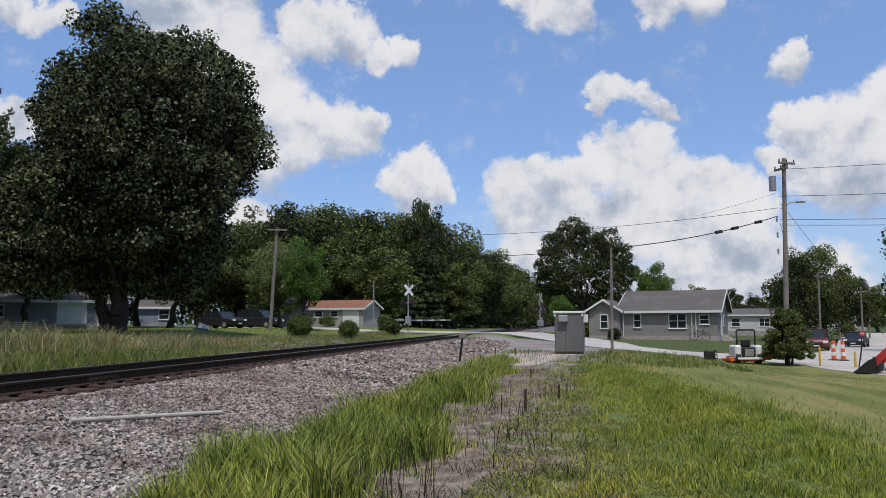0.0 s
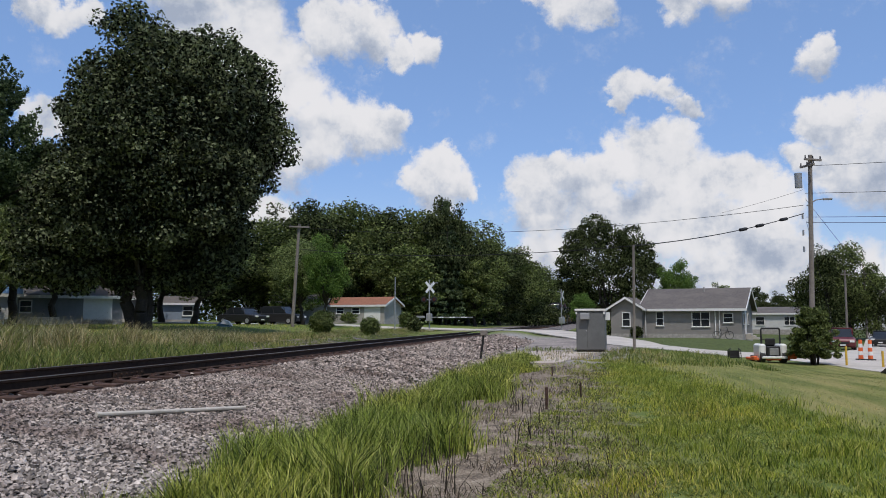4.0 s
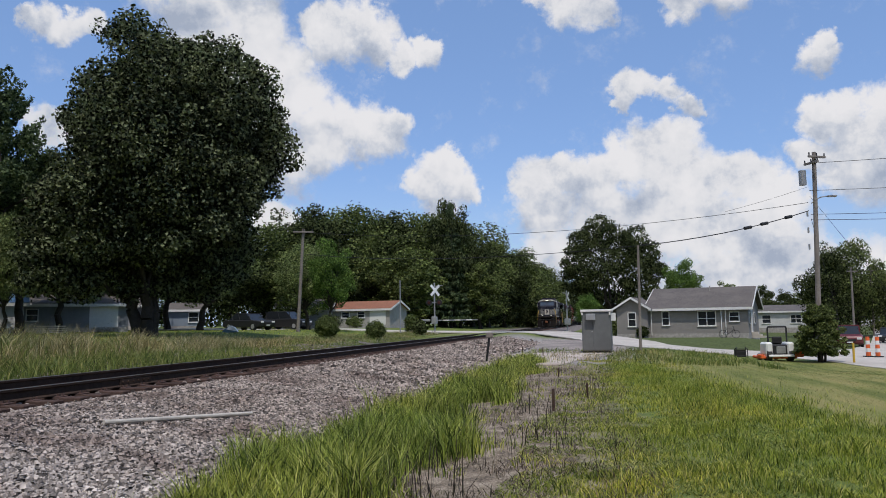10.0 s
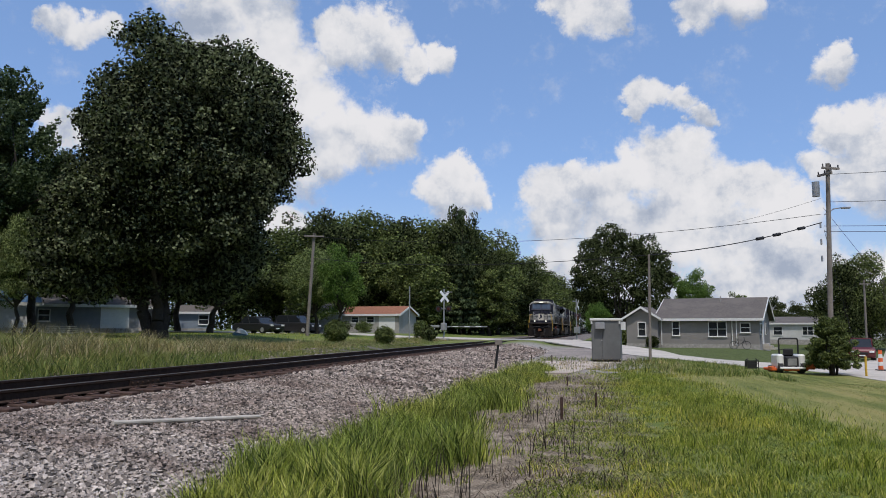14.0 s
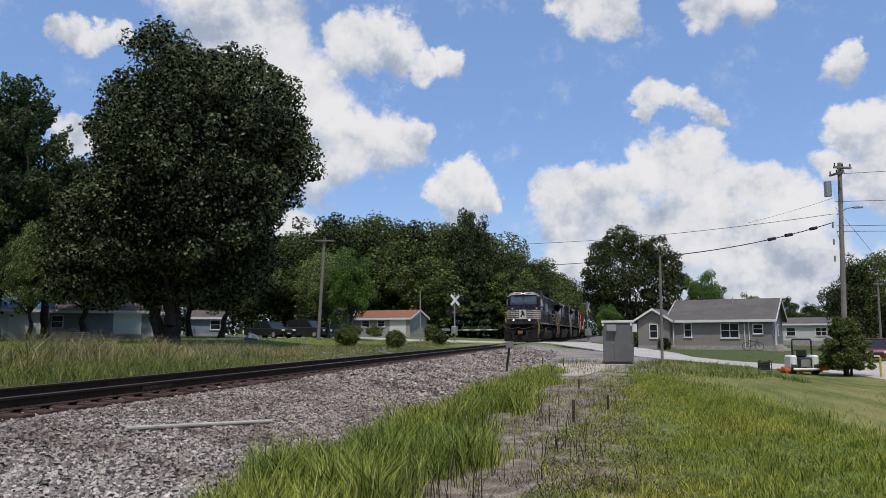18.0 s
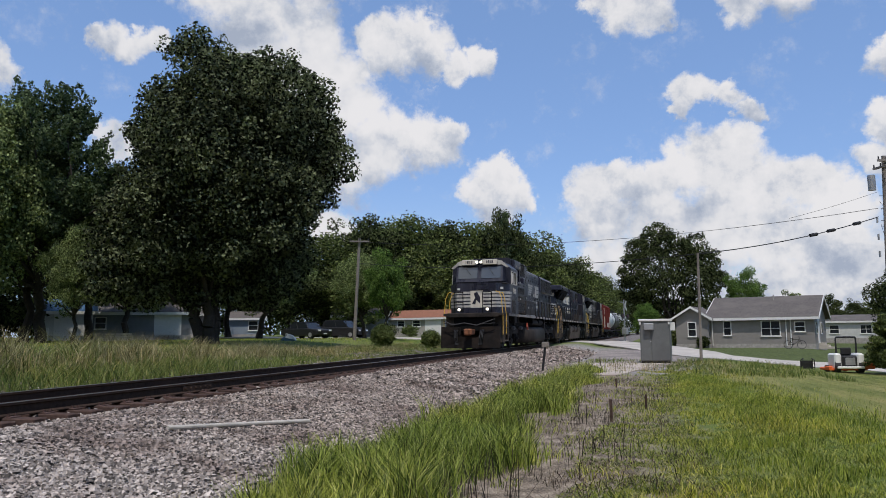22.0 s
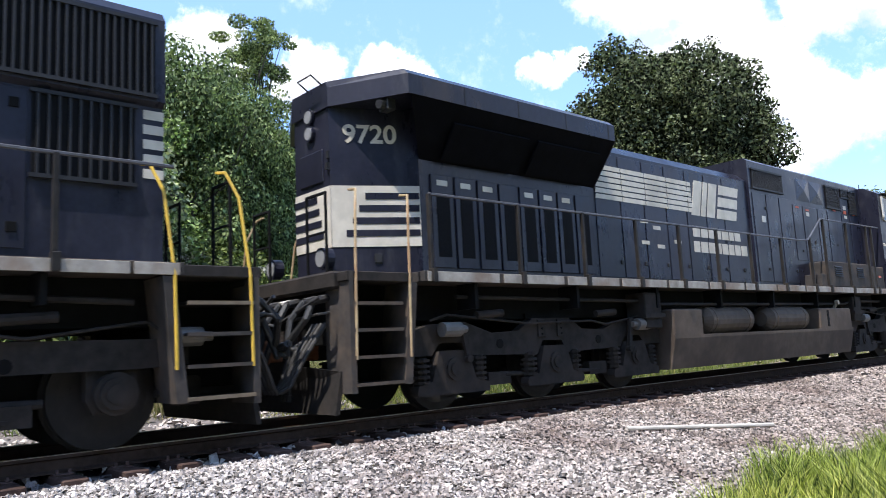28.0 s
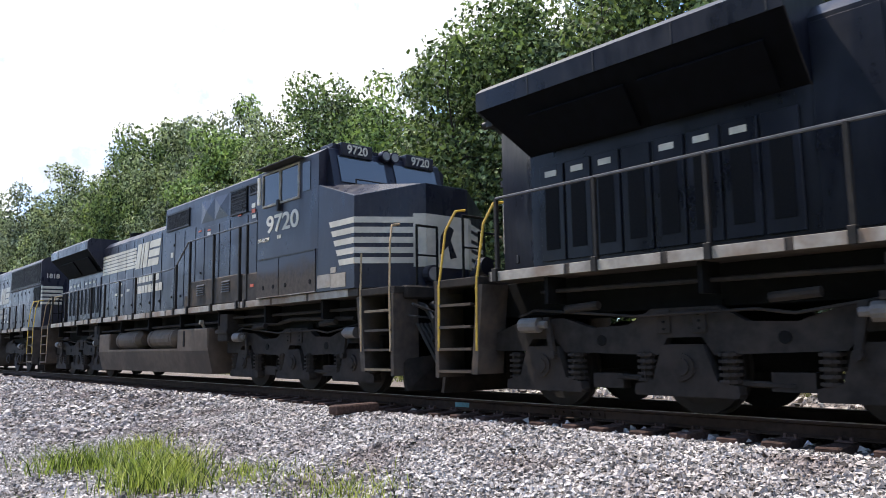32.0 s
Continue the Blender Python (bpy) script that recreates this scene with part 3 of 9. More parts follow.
strip("pavement", on_ground([(-4.5, 28), (-3.8, 40), (-4.2, 56, 0.2)]), on_ground([(-0.6, 30), (1.6, 41), (-1.2, 57, 0.18)]), "asphalt", "grey-brown crushed stone apron beside the crossing road", "pavement", 0.02)
strip("gravel_pad", on_ground([(-4.4, 26.2), (-4.0, 36.5)]), on_ground([(-1.4, 26.8), (0.2, 37.5)]), "gravel_pad", "pale crushed gravel pad round the signal cabinet", "gravel", 0.03)


def crossing():
    base = new("level_crossing")
    base.location = (TRACK_X, 70.5, RAIL_Z)
    tagged(base, "concrete level crossing panels between and beside the rails", "level crossing", kind="structure")
    for x0, x1 in ((-1.5, -0.84), (-0.67, 0.67), (0.84, 1.53)):
        for k in range(4):
            bm = bmesh.new()
            box(bm, x0, x1, -4.4 + k * 2.2, -2.24 + k * 2.2, -0.25, -0.005, 0.01)
            part("crossing_panel", bm, "crossing_panel", base)


crossing()

# ---- trees ----
material("bark", (0.042, 0.033, 0.026), 0.95, spread=0.4, scale=9.0, bump=0.9, second=(0.035, 0.03, 0.025), big=1.5)
material("pale_bark", (0.20, 0.175, 0.15), 0.95, spread=0.3, scale=9.0, bump=0.6)
leaf_material("leaf_maple", (0.012, 0.016, 0.008), (0.150, 0.172, 0.100), 0.05)
leaf_material("leaf_yard", (0.085, 0.120, 0.042), (0.270, 0.325, 0.140))
leaf_material("leaf_green", (0.062, 0.086, 0.027), (0.165, 0.200, 0.068))
leaf_material("leaf_deep", (0.018, 0.026, 0.010), (0.108, 0.130, 0.056), 0.05)
leaf_material("leaf_bright", (0.060, 0.120, 0.024), (0.15, 0.235, 0.055))
leaf_material("leaf_grey", (0.060, 0.080, 0.040), (0.15, 0.175, 0.095))
leaf_material("leaf_sun", (0.085, 0.110, 0.062), (0.37, 0.41, 0.255))
leaf_material("leaf_lime", (0.085, 0.130, 0.045), (0.32, 0.41, 0.165))
leaf_material("leaf_fresh", (0.058, 0.088, 0.036), (0.23, 0.29, 0.13))
leaf_material("leaf_dull", (0.105, 0.125, 0.08), (0.33, 0.355, 0.245))
leaf_material("needle", (0.040, 0.066, 0.032), (0.120, 0.160, 0.080))
leaf_material("blossom", (0.34, 0.32, 0.27), (0.55, 0.52, 0.46))


def leaves(heaps, count, leaf, gen, droop=0.0, long=1.0):
    """Leaf sprays strewn over the shells of heaps (centre x y z, radius across, radius up)."""
    h = np.array(heaps, float)
    area = h[:, 3] * h[:, 3] + h[:, 3] * h[:, 4]
    pick = gen.choice(len(h), count, p=area / area.sum())
    d = gen.normal(size=(count, 3))
    d /= np.linalg.norm(d, axis=1)[:, None]
    rad = np.where(gen.uniform(size=count) < 0.75, gen.normal(0.95, 0.10, count), gen.uniform(0.35, 1.0, count))
    c, r = h[pick, :3], np.stack([h[pick, 3], h[pick, 3], h[pick, 4]], -1)
    # ragged shell
    rad *= 1 + 0.16 * np.sin(d[:, 0] * 7 + pick * 1.7) * np.cos(d[:, 1] * 6 + d[:, 2] * 8 + pick)
    p = c + d * r * rad[:, None]
    nrm = d * 0.8 + gen.normal(size=(count, 3)) * 0.75 + np.array([0, 0, 0.35])
    nrm /= np.linalg.norm(nrm, axis=1)[:, None]
    a = np.cross(nrm, gen.normal(size=(count, 3)))
    a[:, 2] -= droop
    a /= np.linalg.norm(a, axis=1)[:, None] + 1e-9
    b = np.cross(nrm, a)
    s = leaf * gen.uniform(0.55, 1.35, count)[:, None]
    v = np.stack([p - a * s * 0.5 * long, p + b * s * 0.36 + nrm * s * 0.08, p + a * s * 0.5 * long - nrm * s * 0.12, p - b * s * 0.36 + nrm * s * 0.08], 1)
    return v.reshape(-1, 3)


def leaf_part(name, v, mat, parent, label=""):
    f = np.arange(len(v)).reshape(-1, 4)
    ob = new(name, loose(name, v, f, mat))
    ob.parent = parent
    return tagged(ob, label) if label else ob


def limb(bm, a, b, r0, r1, gen, bends=3, sides=7):
    """Tapered crooked limb."""
    a, b = Vector(a), Vector(b)
    pts = [a + (b - a) * (k / bends) + Vector(gen.normal(size=3)) * ((b - a).length * 0.045 if 0 < k < bends else 0) for k in range(bends + 1)]
    for k in range(bends):
        rod(bm, pts[k], pts[k + 1], r0 + (r1 - r0) * k / bends, r0 + (r1 - r0) * (k + 1) / bends, sides)
    return pts[-1]


def spread_heaps(gen, count, centre, wide, high, size, low=-1.0):
    """Heaps scattered through an egg-shaped crown."""
    out = []
    while len(out) < count:
        d = gen.normal(size=3)
        d /= np.linalg.norm(d)
        if d[2] < low:
            continue
        k = gen.uniform(0.40, 1.06)
        s = size * gen.uniform(0.7, 1.3) * (1.25 - 0.55 * k)
        taper = 1 - 0.25 * max(0.0, d[2])
        out.append((centre[0] + d[0] * wide * k * taper, centre[1] + d[1] * wide * k * taper, centre[2] + d[2] * high * k, s, s * gen.uniform(0.7, 0.95)))
    return out


def tree(label, at, heaps, trunk, mat="leaf_green", count=9000, leaf=0.32, bark="bark", seed=1, name="tree", stems=1, turn=0.0, fork=0.35, extra=()):
    """Trunk with limbs out to the heaps of its crown. trunk: radius, height of the fork."""
    gen = np.random.default_rng(seed)
    t = thing(name, label, "tree", at=at, turn=turn)
    bm = bmesh.new()
    r, fork_z = trunk
    tops = []
    for k in range(stems):
        a = k * 2.4 + seed
        base = Vector((math.cos(a), math.sin(a), 0)) * (r * 1.1 if stems > 1 else 0)
        top = Vector((base.x * 1.5 + gen.normal() * 0.15, base.y * 1.5 + gen.normal() * 0.15, fork_z))
        rod(bm, base - Vector((0, 0, 0.35)), base + Vector((0, 0, 0.45)), r * 1.5, r * 1.05, 10)
        limb(bm, base + Vector((0, 0, 0.4)), top, r * 1.06, r * 0.75, gen, 4, 10)
        tops.append(top)
    order = sorted(heaps, key=lambda h: -h[2])
    lead = max(h[2] for h in heaps)
    for k, h in enumerate(order[:: max(1, len(order) // 16)]):
        top = min(tops, key=lambda p: (Vector(h[:3]) - p).length)
        end = limb(bm, top + Vector((0, 0, min(0.0, h[2] - lead) * 0.05)), h[:3], r * 0.42, r * 0.08, gen, 4, 6)
        for _ in range(3):
            limb(bm, end, end + Vector(gen.normal(size=3)) * h[3] * 0.6, r * 0.08, r * 0.02, gen, 2, 5)
    part("trunk", bm, bark, t, "rough grey-brown trunk and limbs")
    leaf_part("crown", leaves(heaps, count, leaf, gen), mat, t)
    for what, m, n, s in extra:
        leaf_part(what, leaves(heaps, n, s, gen), m, t)
    return t


def polar(az, d, up=0.0):
    a = radians(az)
    x, y = -math.sin(a) * d, math.cos(a) * d
    return (x, y, ground_z(x, y) + up)


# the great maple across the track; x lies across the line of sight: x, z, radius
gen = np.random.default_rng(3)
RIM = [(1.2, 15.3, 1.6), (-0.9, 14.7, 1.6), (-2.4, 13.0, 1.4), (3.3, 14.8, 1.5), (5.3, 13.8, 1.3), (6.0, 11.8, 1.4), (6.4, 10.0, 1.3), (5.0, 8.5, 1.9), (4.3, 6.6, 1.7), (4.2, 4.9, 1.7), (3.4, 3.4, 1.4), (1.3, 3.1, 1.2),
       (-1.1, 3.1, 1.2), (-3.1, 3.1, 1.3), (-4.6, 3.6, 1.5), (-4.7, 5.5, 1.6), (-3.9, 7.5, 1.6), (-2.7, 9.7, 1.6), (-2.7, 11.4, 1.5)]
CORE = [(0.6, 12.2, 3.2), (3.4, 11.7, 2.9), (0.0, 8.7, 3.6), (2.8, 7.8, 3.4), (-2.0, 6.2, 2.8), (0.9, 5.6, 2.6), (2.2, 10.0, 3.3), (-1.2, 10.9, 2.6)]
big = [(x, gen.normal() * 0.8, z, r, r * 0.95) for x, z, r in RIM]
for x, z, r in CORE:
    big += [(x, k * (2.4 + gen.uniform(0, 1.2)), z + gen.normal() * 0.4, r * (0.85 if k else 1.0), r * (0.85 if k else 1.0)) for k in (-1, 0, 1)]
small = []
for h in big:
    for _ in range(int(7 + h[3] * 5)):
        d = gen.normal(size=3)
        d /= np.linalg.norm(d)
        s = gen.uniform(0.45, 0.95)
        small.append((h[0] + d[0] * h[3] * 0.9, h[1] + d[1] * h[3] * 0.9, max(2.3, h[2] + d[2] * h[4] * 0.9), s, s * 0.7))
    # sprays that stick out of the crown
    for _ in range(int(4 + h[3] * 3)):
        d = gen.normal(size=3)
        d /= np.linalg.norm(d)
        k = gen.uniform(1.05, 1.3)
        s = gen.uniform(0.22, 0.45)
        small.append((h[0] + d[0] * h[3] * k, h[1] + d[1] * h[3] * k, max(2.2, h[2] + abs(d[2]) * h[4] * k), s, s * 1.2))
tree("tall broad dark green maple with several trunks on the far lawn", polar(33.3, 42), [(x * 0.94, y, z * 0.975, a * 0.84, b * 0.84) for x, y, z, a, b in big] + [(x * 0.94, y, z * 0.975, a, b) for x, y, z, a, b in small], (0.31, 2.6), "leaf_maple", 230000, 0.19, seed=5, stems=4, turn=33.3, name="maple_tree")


def broad(seed, wide, high, count, leaf, mat, label, name="tree", bare=0.05, heaps=60):
    """Prototype of a broad tree, to be copied."""
    g = np.random.default_rng(seed)
    hs = spread_heaps(g, heaps, (0, 0, high * (0.5 + bare / 2)), wide / 2, high * (0.5 - bare / 2), wide * 0.155, -1.0)
    return tree(label, (0, 0, -60 - 30 * seed), hs, (wide * 0.022 + 0.08, high * 0.25), mat, count, leaf, seed=seed, name=name)


def spire(seed, wide, high, count, leaf, label, mat="needle"):
    """Prototype of a spruce: tiers of boughs round a straight trunk."""
    g = np.random.default_rng(seed)
    t = thing("spruce_tree", label, "tree", at=(0, 0, -60 - 30 * seed))
    bm = bmesh.new()
    rod(bm, (0, 0, -0.3), (0, 0, high * 0.97), wide * 0.035 + 0.05, 0.02, 8)
    hs = []
    z = high * 0.06
    while z < high * 0.98:
        reach = wide / 2 * (1 - z / high) ** 0.8 + 0.12
        for k in range(max(4, int(reach * 5))):
            a = g.uniform(0, 6.3)
            e = reach * g.uniform(0.72, 1.12)
            rod(bm, (0, 0, z), (math.cos(a) * e, math.sin(a) * e, z + e * 0.06), 0.025, 0.008, 4)
            for q in (0.35, 0.6, 0.85, 1.0):
                s = wide * 0.055 * g.uniform(0.8, 1.3) * (1.1 - 0.45 * q)
                hs.append((math.cos(a) * e * q, math.sin(a) * e * q, z + e * 0.06 * q + g.normal() * 0.05, s, s * 0.7))
        z += high * 0.048 * g.uniform(0.8, 1.2)
    part("trunk", bm, "bark", t)
    leaf_part("crown", leaves(hs, count, leaf, g, 0.6, 1.5), mat, t)
    return t


far_label = "tall leafy tree in the wood beside the track"
PROTO = [broad(11, 10, 15, 18000, 0.31, "leaf_deep", far_label, heaps=80), broad(12, 12, 16, 20000, 0.32, "leaf_green", far_label, heaps=80), broad(13, 9, 14, 16000, 0.30, "leaf_deep", far_label, heaps=70), broad(14, 8, 12, 14000, 0.29, "leaf_green", far_label, heaps=70)]
SPRUCE = spire(15, 7, 18, 20000, 0.30, "tall pointed spruce among the wood")
near_label = "leafy tree in the hedgerow behind the track"
NEAR = [broad(21, 7, 11, 40800, 0.165, "leaf_sun", near_label, bare=0.04, heaps=90), broad(22, 8, 12, 44200, 0.165, "leaf_fresh", near_label, bare=0.04, heaps=90), broad(23, 6, 10, 34000, 0.165, "leaf_dull", near_label, bare=0.03, heaps=80), broad(24, 6.5, 11, 34000, 0.165, "leaf_lime", near_label, bare=0.05, heaps=80)]

yard_label = "leafy yard tree beyond the track"
YARD = [broad(25, 8, 12, 46000, 0.17, "leaf_yard", yard_label, bare=0.26, heaps=80), broad(26, 7, 11, 36000, 0.17, "leaf_yard", yard_label, bare=0.28, heaps=80), broad(27, 6, 10, 26000, 0.17, "leaf_bright", yard_label, bare=0.28)]


def plant(proto, az, d, wide, high, label="", group=""):
    """A copy of a prototype whose own height and width are turned into these ratios."""
    x, y, z = polar(az, d)
    ob = copy_thing(proto, pose(x, y, z, 0, 0, random.uniform(0, 360)) @ Matrix.Diagonal((wide, wide, high, 1)))
    return tagged(ob, label, "", group)


random.seed(4)
# wood to the north-west, along the track's far side
for az, d, p, w, h in [(25.5, 92, 1, 1.1, 0.78), (23.2, 96, 0, 1.15, 0.98), (21.2, 100, 2, 1.2, 1.14), (19.0, 104, 1, 1.15, 1.04), (17.0, 106, 0, 1.2, 1.10), (15.2, 108, 2, 1.3, 1.16), (13.4, 108, 1, 1.1, 1.02),
                       (11.0, 112, 0, 1.2, 1.05), (9.6, 116, 1, 1.15, 1.0), (8.4, 122, 0, 1.1, 0.98), (7.2, 132, 2, 1.2, 1.05), (6.2, 145, 1, 1.1, 0.95), (5.5, 158, 0, 1.1, 0.95), (4.9, 175, 2, 1.2, 1.05), (4.2, 200, 1, 1.1, 0.95), (3.2, 235, 0, 1.2, 1.0), (1.6, 260, 1, 1.2, 0.9),
                       (24, 112, 2, 1.3, 0.9), (20, 118, 1, 1.3, 1.1), (16, 120, 0, 1.3, 1.2), (12, 126, 2, 1.3, 1.2), (27.5, 88, 0, 1.0, 0.75), (30, 92, 1, 1.1, 0.8), (33, 90, 2, 1.1, 0.8), (36.5, 92, 0, 1.2, 0.85), (40, 90, 1, 1.2, 0.8), (22.5, 84, 3, 0.9, 0.75), (14.5, 96, 3, 1.2, 0.85), (9, 106, 3, 1.0, 0.8)]:
    plant(PROTO[p], az, d, w, h, group="wood beside the track")
plant(PROTO[2], 11.6, 104, 0.8, 1.26, "tall ragged tree above the wood")
plant(PROTO[0], 10.5, 107, 0.8, 1.12, "tall ragged tree above the wood")
plant(SPRUCE, 11.2, 103, 0.8, 0.98, "dark pointed spruce among the wood")
plant(YARD[2], 20.3, 62, 0.62, 0.74, "small light green tree on the far lawn")
plant(YARD[1], 21.9, 66, 0.7, 0.66, "small leafy tree on the far lawn")
plant(YARD[2], 1.0, 88, 0.55, 0.46, "low bright green tree behind the signal cabinet")
gen = np.random.default_rng(19)
DOME = [(-1.6, 14.1, 2.4), (-3.7, 12.6, 2.2), (0.3, 13.2, 2.4), (-4.9, 10.2, 1.9), (-5.4, 7.4, 1.8), (-2.2, 9.3, 3.6), (1.3, 10.8, 3.0), (3.4, 12.7, 2.0), (4.8, 10.7, 1.9), (5.5, 8.3, 1.7), (3.2, 8.4, 2.7), (-0.8, 6.1, 3.2), (-3.9, 5.8, 2.4), (3.8, 6.0, 2.4), (0, 3.6, 2.6), (-3, 3.2, 2.2), (3, 3.4, 2.2)]
big = [(x, gen.normal() * 1.5, z, r * 0.9, r * 0.85) for x, z, r in DOME]
small = []
for h in big:
    for _ in range(14):
        d = gen.normal(size=3)
        d /= np.linalg.norm(d)
        s = gen.uniform(0.5, 1.0)
        small.append((h[0] + d[0] * h[3], h[1] + d[1] * h[3], h[2] + d[2] * h[4], s, s * 0.7))
tree("broad dense dark green tree beyond the road", polar(-0.9, 108), big + small, (0.4, 2.5), "leaf_deep", 60000, 0.26, seed=20, turn=-0.9)
plant(YARD[2], -5.8, 104, 0.85, 0.94, "thin grey-green tree behind the house")
plant(PROTO[3], -8.7, 150, 0.7, 0.72, "distant round tree behind the roof")
for az, d, p, w, h in [(-11.2, 140, 2, 0.5, 0.52), (-12.4, 150, 0, 0.5, 0.45), (-15.2, 96, 0, 0.66, 0.72), (-16.8, 98, 1, 0.62, 0.70), (-18.4, 100, 2, 0.6, 0.60), (-23.4, 66, 0, 0.7, 0.85), (-20, 130, 3, 0.8, 0.6), (-14, 170, 3, 1, 0.6), (-17, 160, 1, 1, 0.55), (-26, 90, 1, 1, 0.8)]:
    plant(PROTO[p], az, d, w, h, "leafy tree along the street", "trees along the street")
# yard trees to the west
for az, d, p, w, h, label in [(44.9, 52, 0, 1.0, 1.12, "tall dark green tree beside the sheds"), (46.6, 55, 1, 0.8, 1.28, "tall green yard tree"), (48.2, 47, 0, 0.9, 1.10, "dense dark green yard tree"), (51.0, 45, 1, 0.9, 1.04, "dense green yard tree"),
                             (53.4, 43, 2, 0.75, 1.05, "light green yard tree"), (55.6, 44, 0, 0.95, 1.18, "dense green yard tree"), (58.8, 41, 1, 0.9, 1.12, "dense dark green yard tree"), (42.0, 46, 0, 0.42, 0.55, "small dark lawn tree with thin trunk"), (49.5, 60, 0, 1.1, 1.1, "dense dark green yard tree"), (54.5, 58, 0, 1.2, 1.15, "dense dark green yard tree"), (60.5, 52, 0, 1.1, 1.0, "dense dark green yard tree"), (38.6, 60, 0, 0.9, 0.8, "dark tree between maple and garage"), (35.2, 69, 0, 1.3, 0.95, "broad shade tree over the far houses"), (29.6, 70, 1, 1.2, 0.85, "broad shade tree over the far houses"), (41.0, 53, 1, 1.1, 0.95, "broad shade tree before the sheds"), (31.8, 74, 0, 1.1, 0.95, "broad shade tree over the far houses")]:
    plant(YARD[p], az, d, w, h, label)
g = np.random.default_rng(71)
spiky = spread_heaps(g, 60, (0, 0, 9.2), 4.4, 4.8, 1.0, -1.0)
for k in range(130):
    a, r = g.uniform(0, 6.3), 4.9 * g.uniform(0.02, 1) ** 0.6
    top = 16.4 - r * 1.1 - (2.2 if math.cos(a) > 0.2 else 0.0) * r / 4.9 - g.uniform(0, 2.6)
    for q in range(3):
        spiky.append((math.cos(a) * (r + 0.30 * q), math.sin(a) * (r + 0.30 * q), top + 0.38 * q, 0.30 - 0.07 * q, 0.34 - 0.06 * q))
tree("tall dark green cypress with spiky ragged top", polar(43.9, 49), spiky, (0.3, 3.5), "needle", 60000, 0.17, seed=72, turn=45, name="cypress_tree")
g = np.random.default_rng(61)
airy = [(h[0], h[1], h[2], h[3], h[4] * 0.55) for h in spread_heaps(g, 34, (0, 0, 14.3), 2.1, 2.4, 0.62, -0.9)]
airy += [(math.cos(a) * r, math.sin(a) * r, z, 0.5, 0.3) for a, r, z in zip(g.uniform(0, 6.3, 16), g.uniform(0.4, 1.6, 16), g.uniform(8.6, 12.2, 16))]
tree("tall slender light green locust tree with airy crown", polar(62.4, 36), airy, (0.16, 9.5), "leaf_yard", 17000, 0.13, seed=61, turn=62)
for az, d, p, w, h in [(60.6, 33, 1, 0.8, 0.84), (63.4, 30, 1, 0.75, 0.92), (66.0, 30, 3, 0.8, 0.95), (68.6, 28, 1, 0.85, 1.0), (64.8, 34, 1, 0.8, 1.1)]:
    plant(NEAR[p], az, d, w, h, "bright green leafy tree behind the track")
# hedgerow close behind the track
for az, x, p, w, h in [(73, -21, 3, 0.9, 0.80), (78, -19, 0, 0.9, 0.90), (84, -18, 2, 0.95, 1.0), (90, -18.5, 1, 0.95, 0.94), (96, -18, 0, 0.95, 1.0), (102, -18.5, 3, 0.95, 1.05), (108, -18, 2, 1.0, 1.22), (113, -18.5, 0, 1.0, 1.22), (118, -18, 1, 1.0, 1.04), (123, -18, 2, 1.0, 1.12),
                      (128, -18.5, 0, 1.05, 1.24), (132.5, -18, 1, 1.05, 1.20), (136.5, -18, 0, 1.0, 1.16), (139.5, -18.5, 2, 1.0, 1.04), (142.5, -18, 3, 1.0, 1.22), (145, -19, 2, 1.0, 1.42), (147.5, -18.5, 1, 1.0, 1.26), (149.7, -19, 2, 1.1, 1.32), (152, -19, 0, 1.1, 1.08), (154, -19, 3, 1.2, 1.25), (156, -19.5, 2, 1.2, 1.56), (158, -19.5, 0, 1.2, 1.36), (160.5, -20, 1, 1.3, 1.32), (162.5, -20, 2, 1.3, 1.62), (165, -20, 0, 1.4, 1.50), (167.3, -20, 2, 1.6, 1.76), (170, -20, 0, 1.9, 1.7)]:
    plant(NEAR[p], az, abs(x / math.sin(radians(az))), w, h * (1.08 if az > 150 else 0.86 if az > 126 else 0.95), group="hedgerow behind the track")
# unseen trees added behind the camera to the east, darkening the locomotives' reflections
for k in range(17):
    plant(YARD[k % 3], -44 - k * 6.4, 25 + 5 * math.sin(k * 2.3), 1.35, 1.45 + 0.2 * math.sin(k * 1.7), "tall leafy tree added out of view to darken reflections", "shade trees to the east")
for proto in PROTO + NEAR + YARD + [SPRUCE]:
    for o in (*proto.children_recursive, proto):
        bpy.data.objects.remove(o)


def far_woods():
    """Low wooded skyline all round, far off."""
    g = np.random.default_rng(31)
    hs = []
    for k in range(700):
        az = g.uniform(0, 360)
        d = g.uniform(280, 520)
        a = radians(az)
        s = g.uniform(4, 7)
        x, y = -math.sin(a) * d, math.cos(a) * d
        if abs(x - TRACK_X) < 14:
            continue
        hs.append((x, y, ground_z(x, y) + s * 0.6, s, s * g.uniform(0.8, 1.3)))
    ob = new("far_woods", loose("far_woods", leaves(hs, 60000, 1.8, g), np.arange(240000).reshape(-1, 4), "leaf_deep"))
    tagged(ob, "low dark green wooded skyline in the distance", "woods", kind="stuff")


far_woods()

# ---- the train ----
ROLLING, WHEELS = [], []


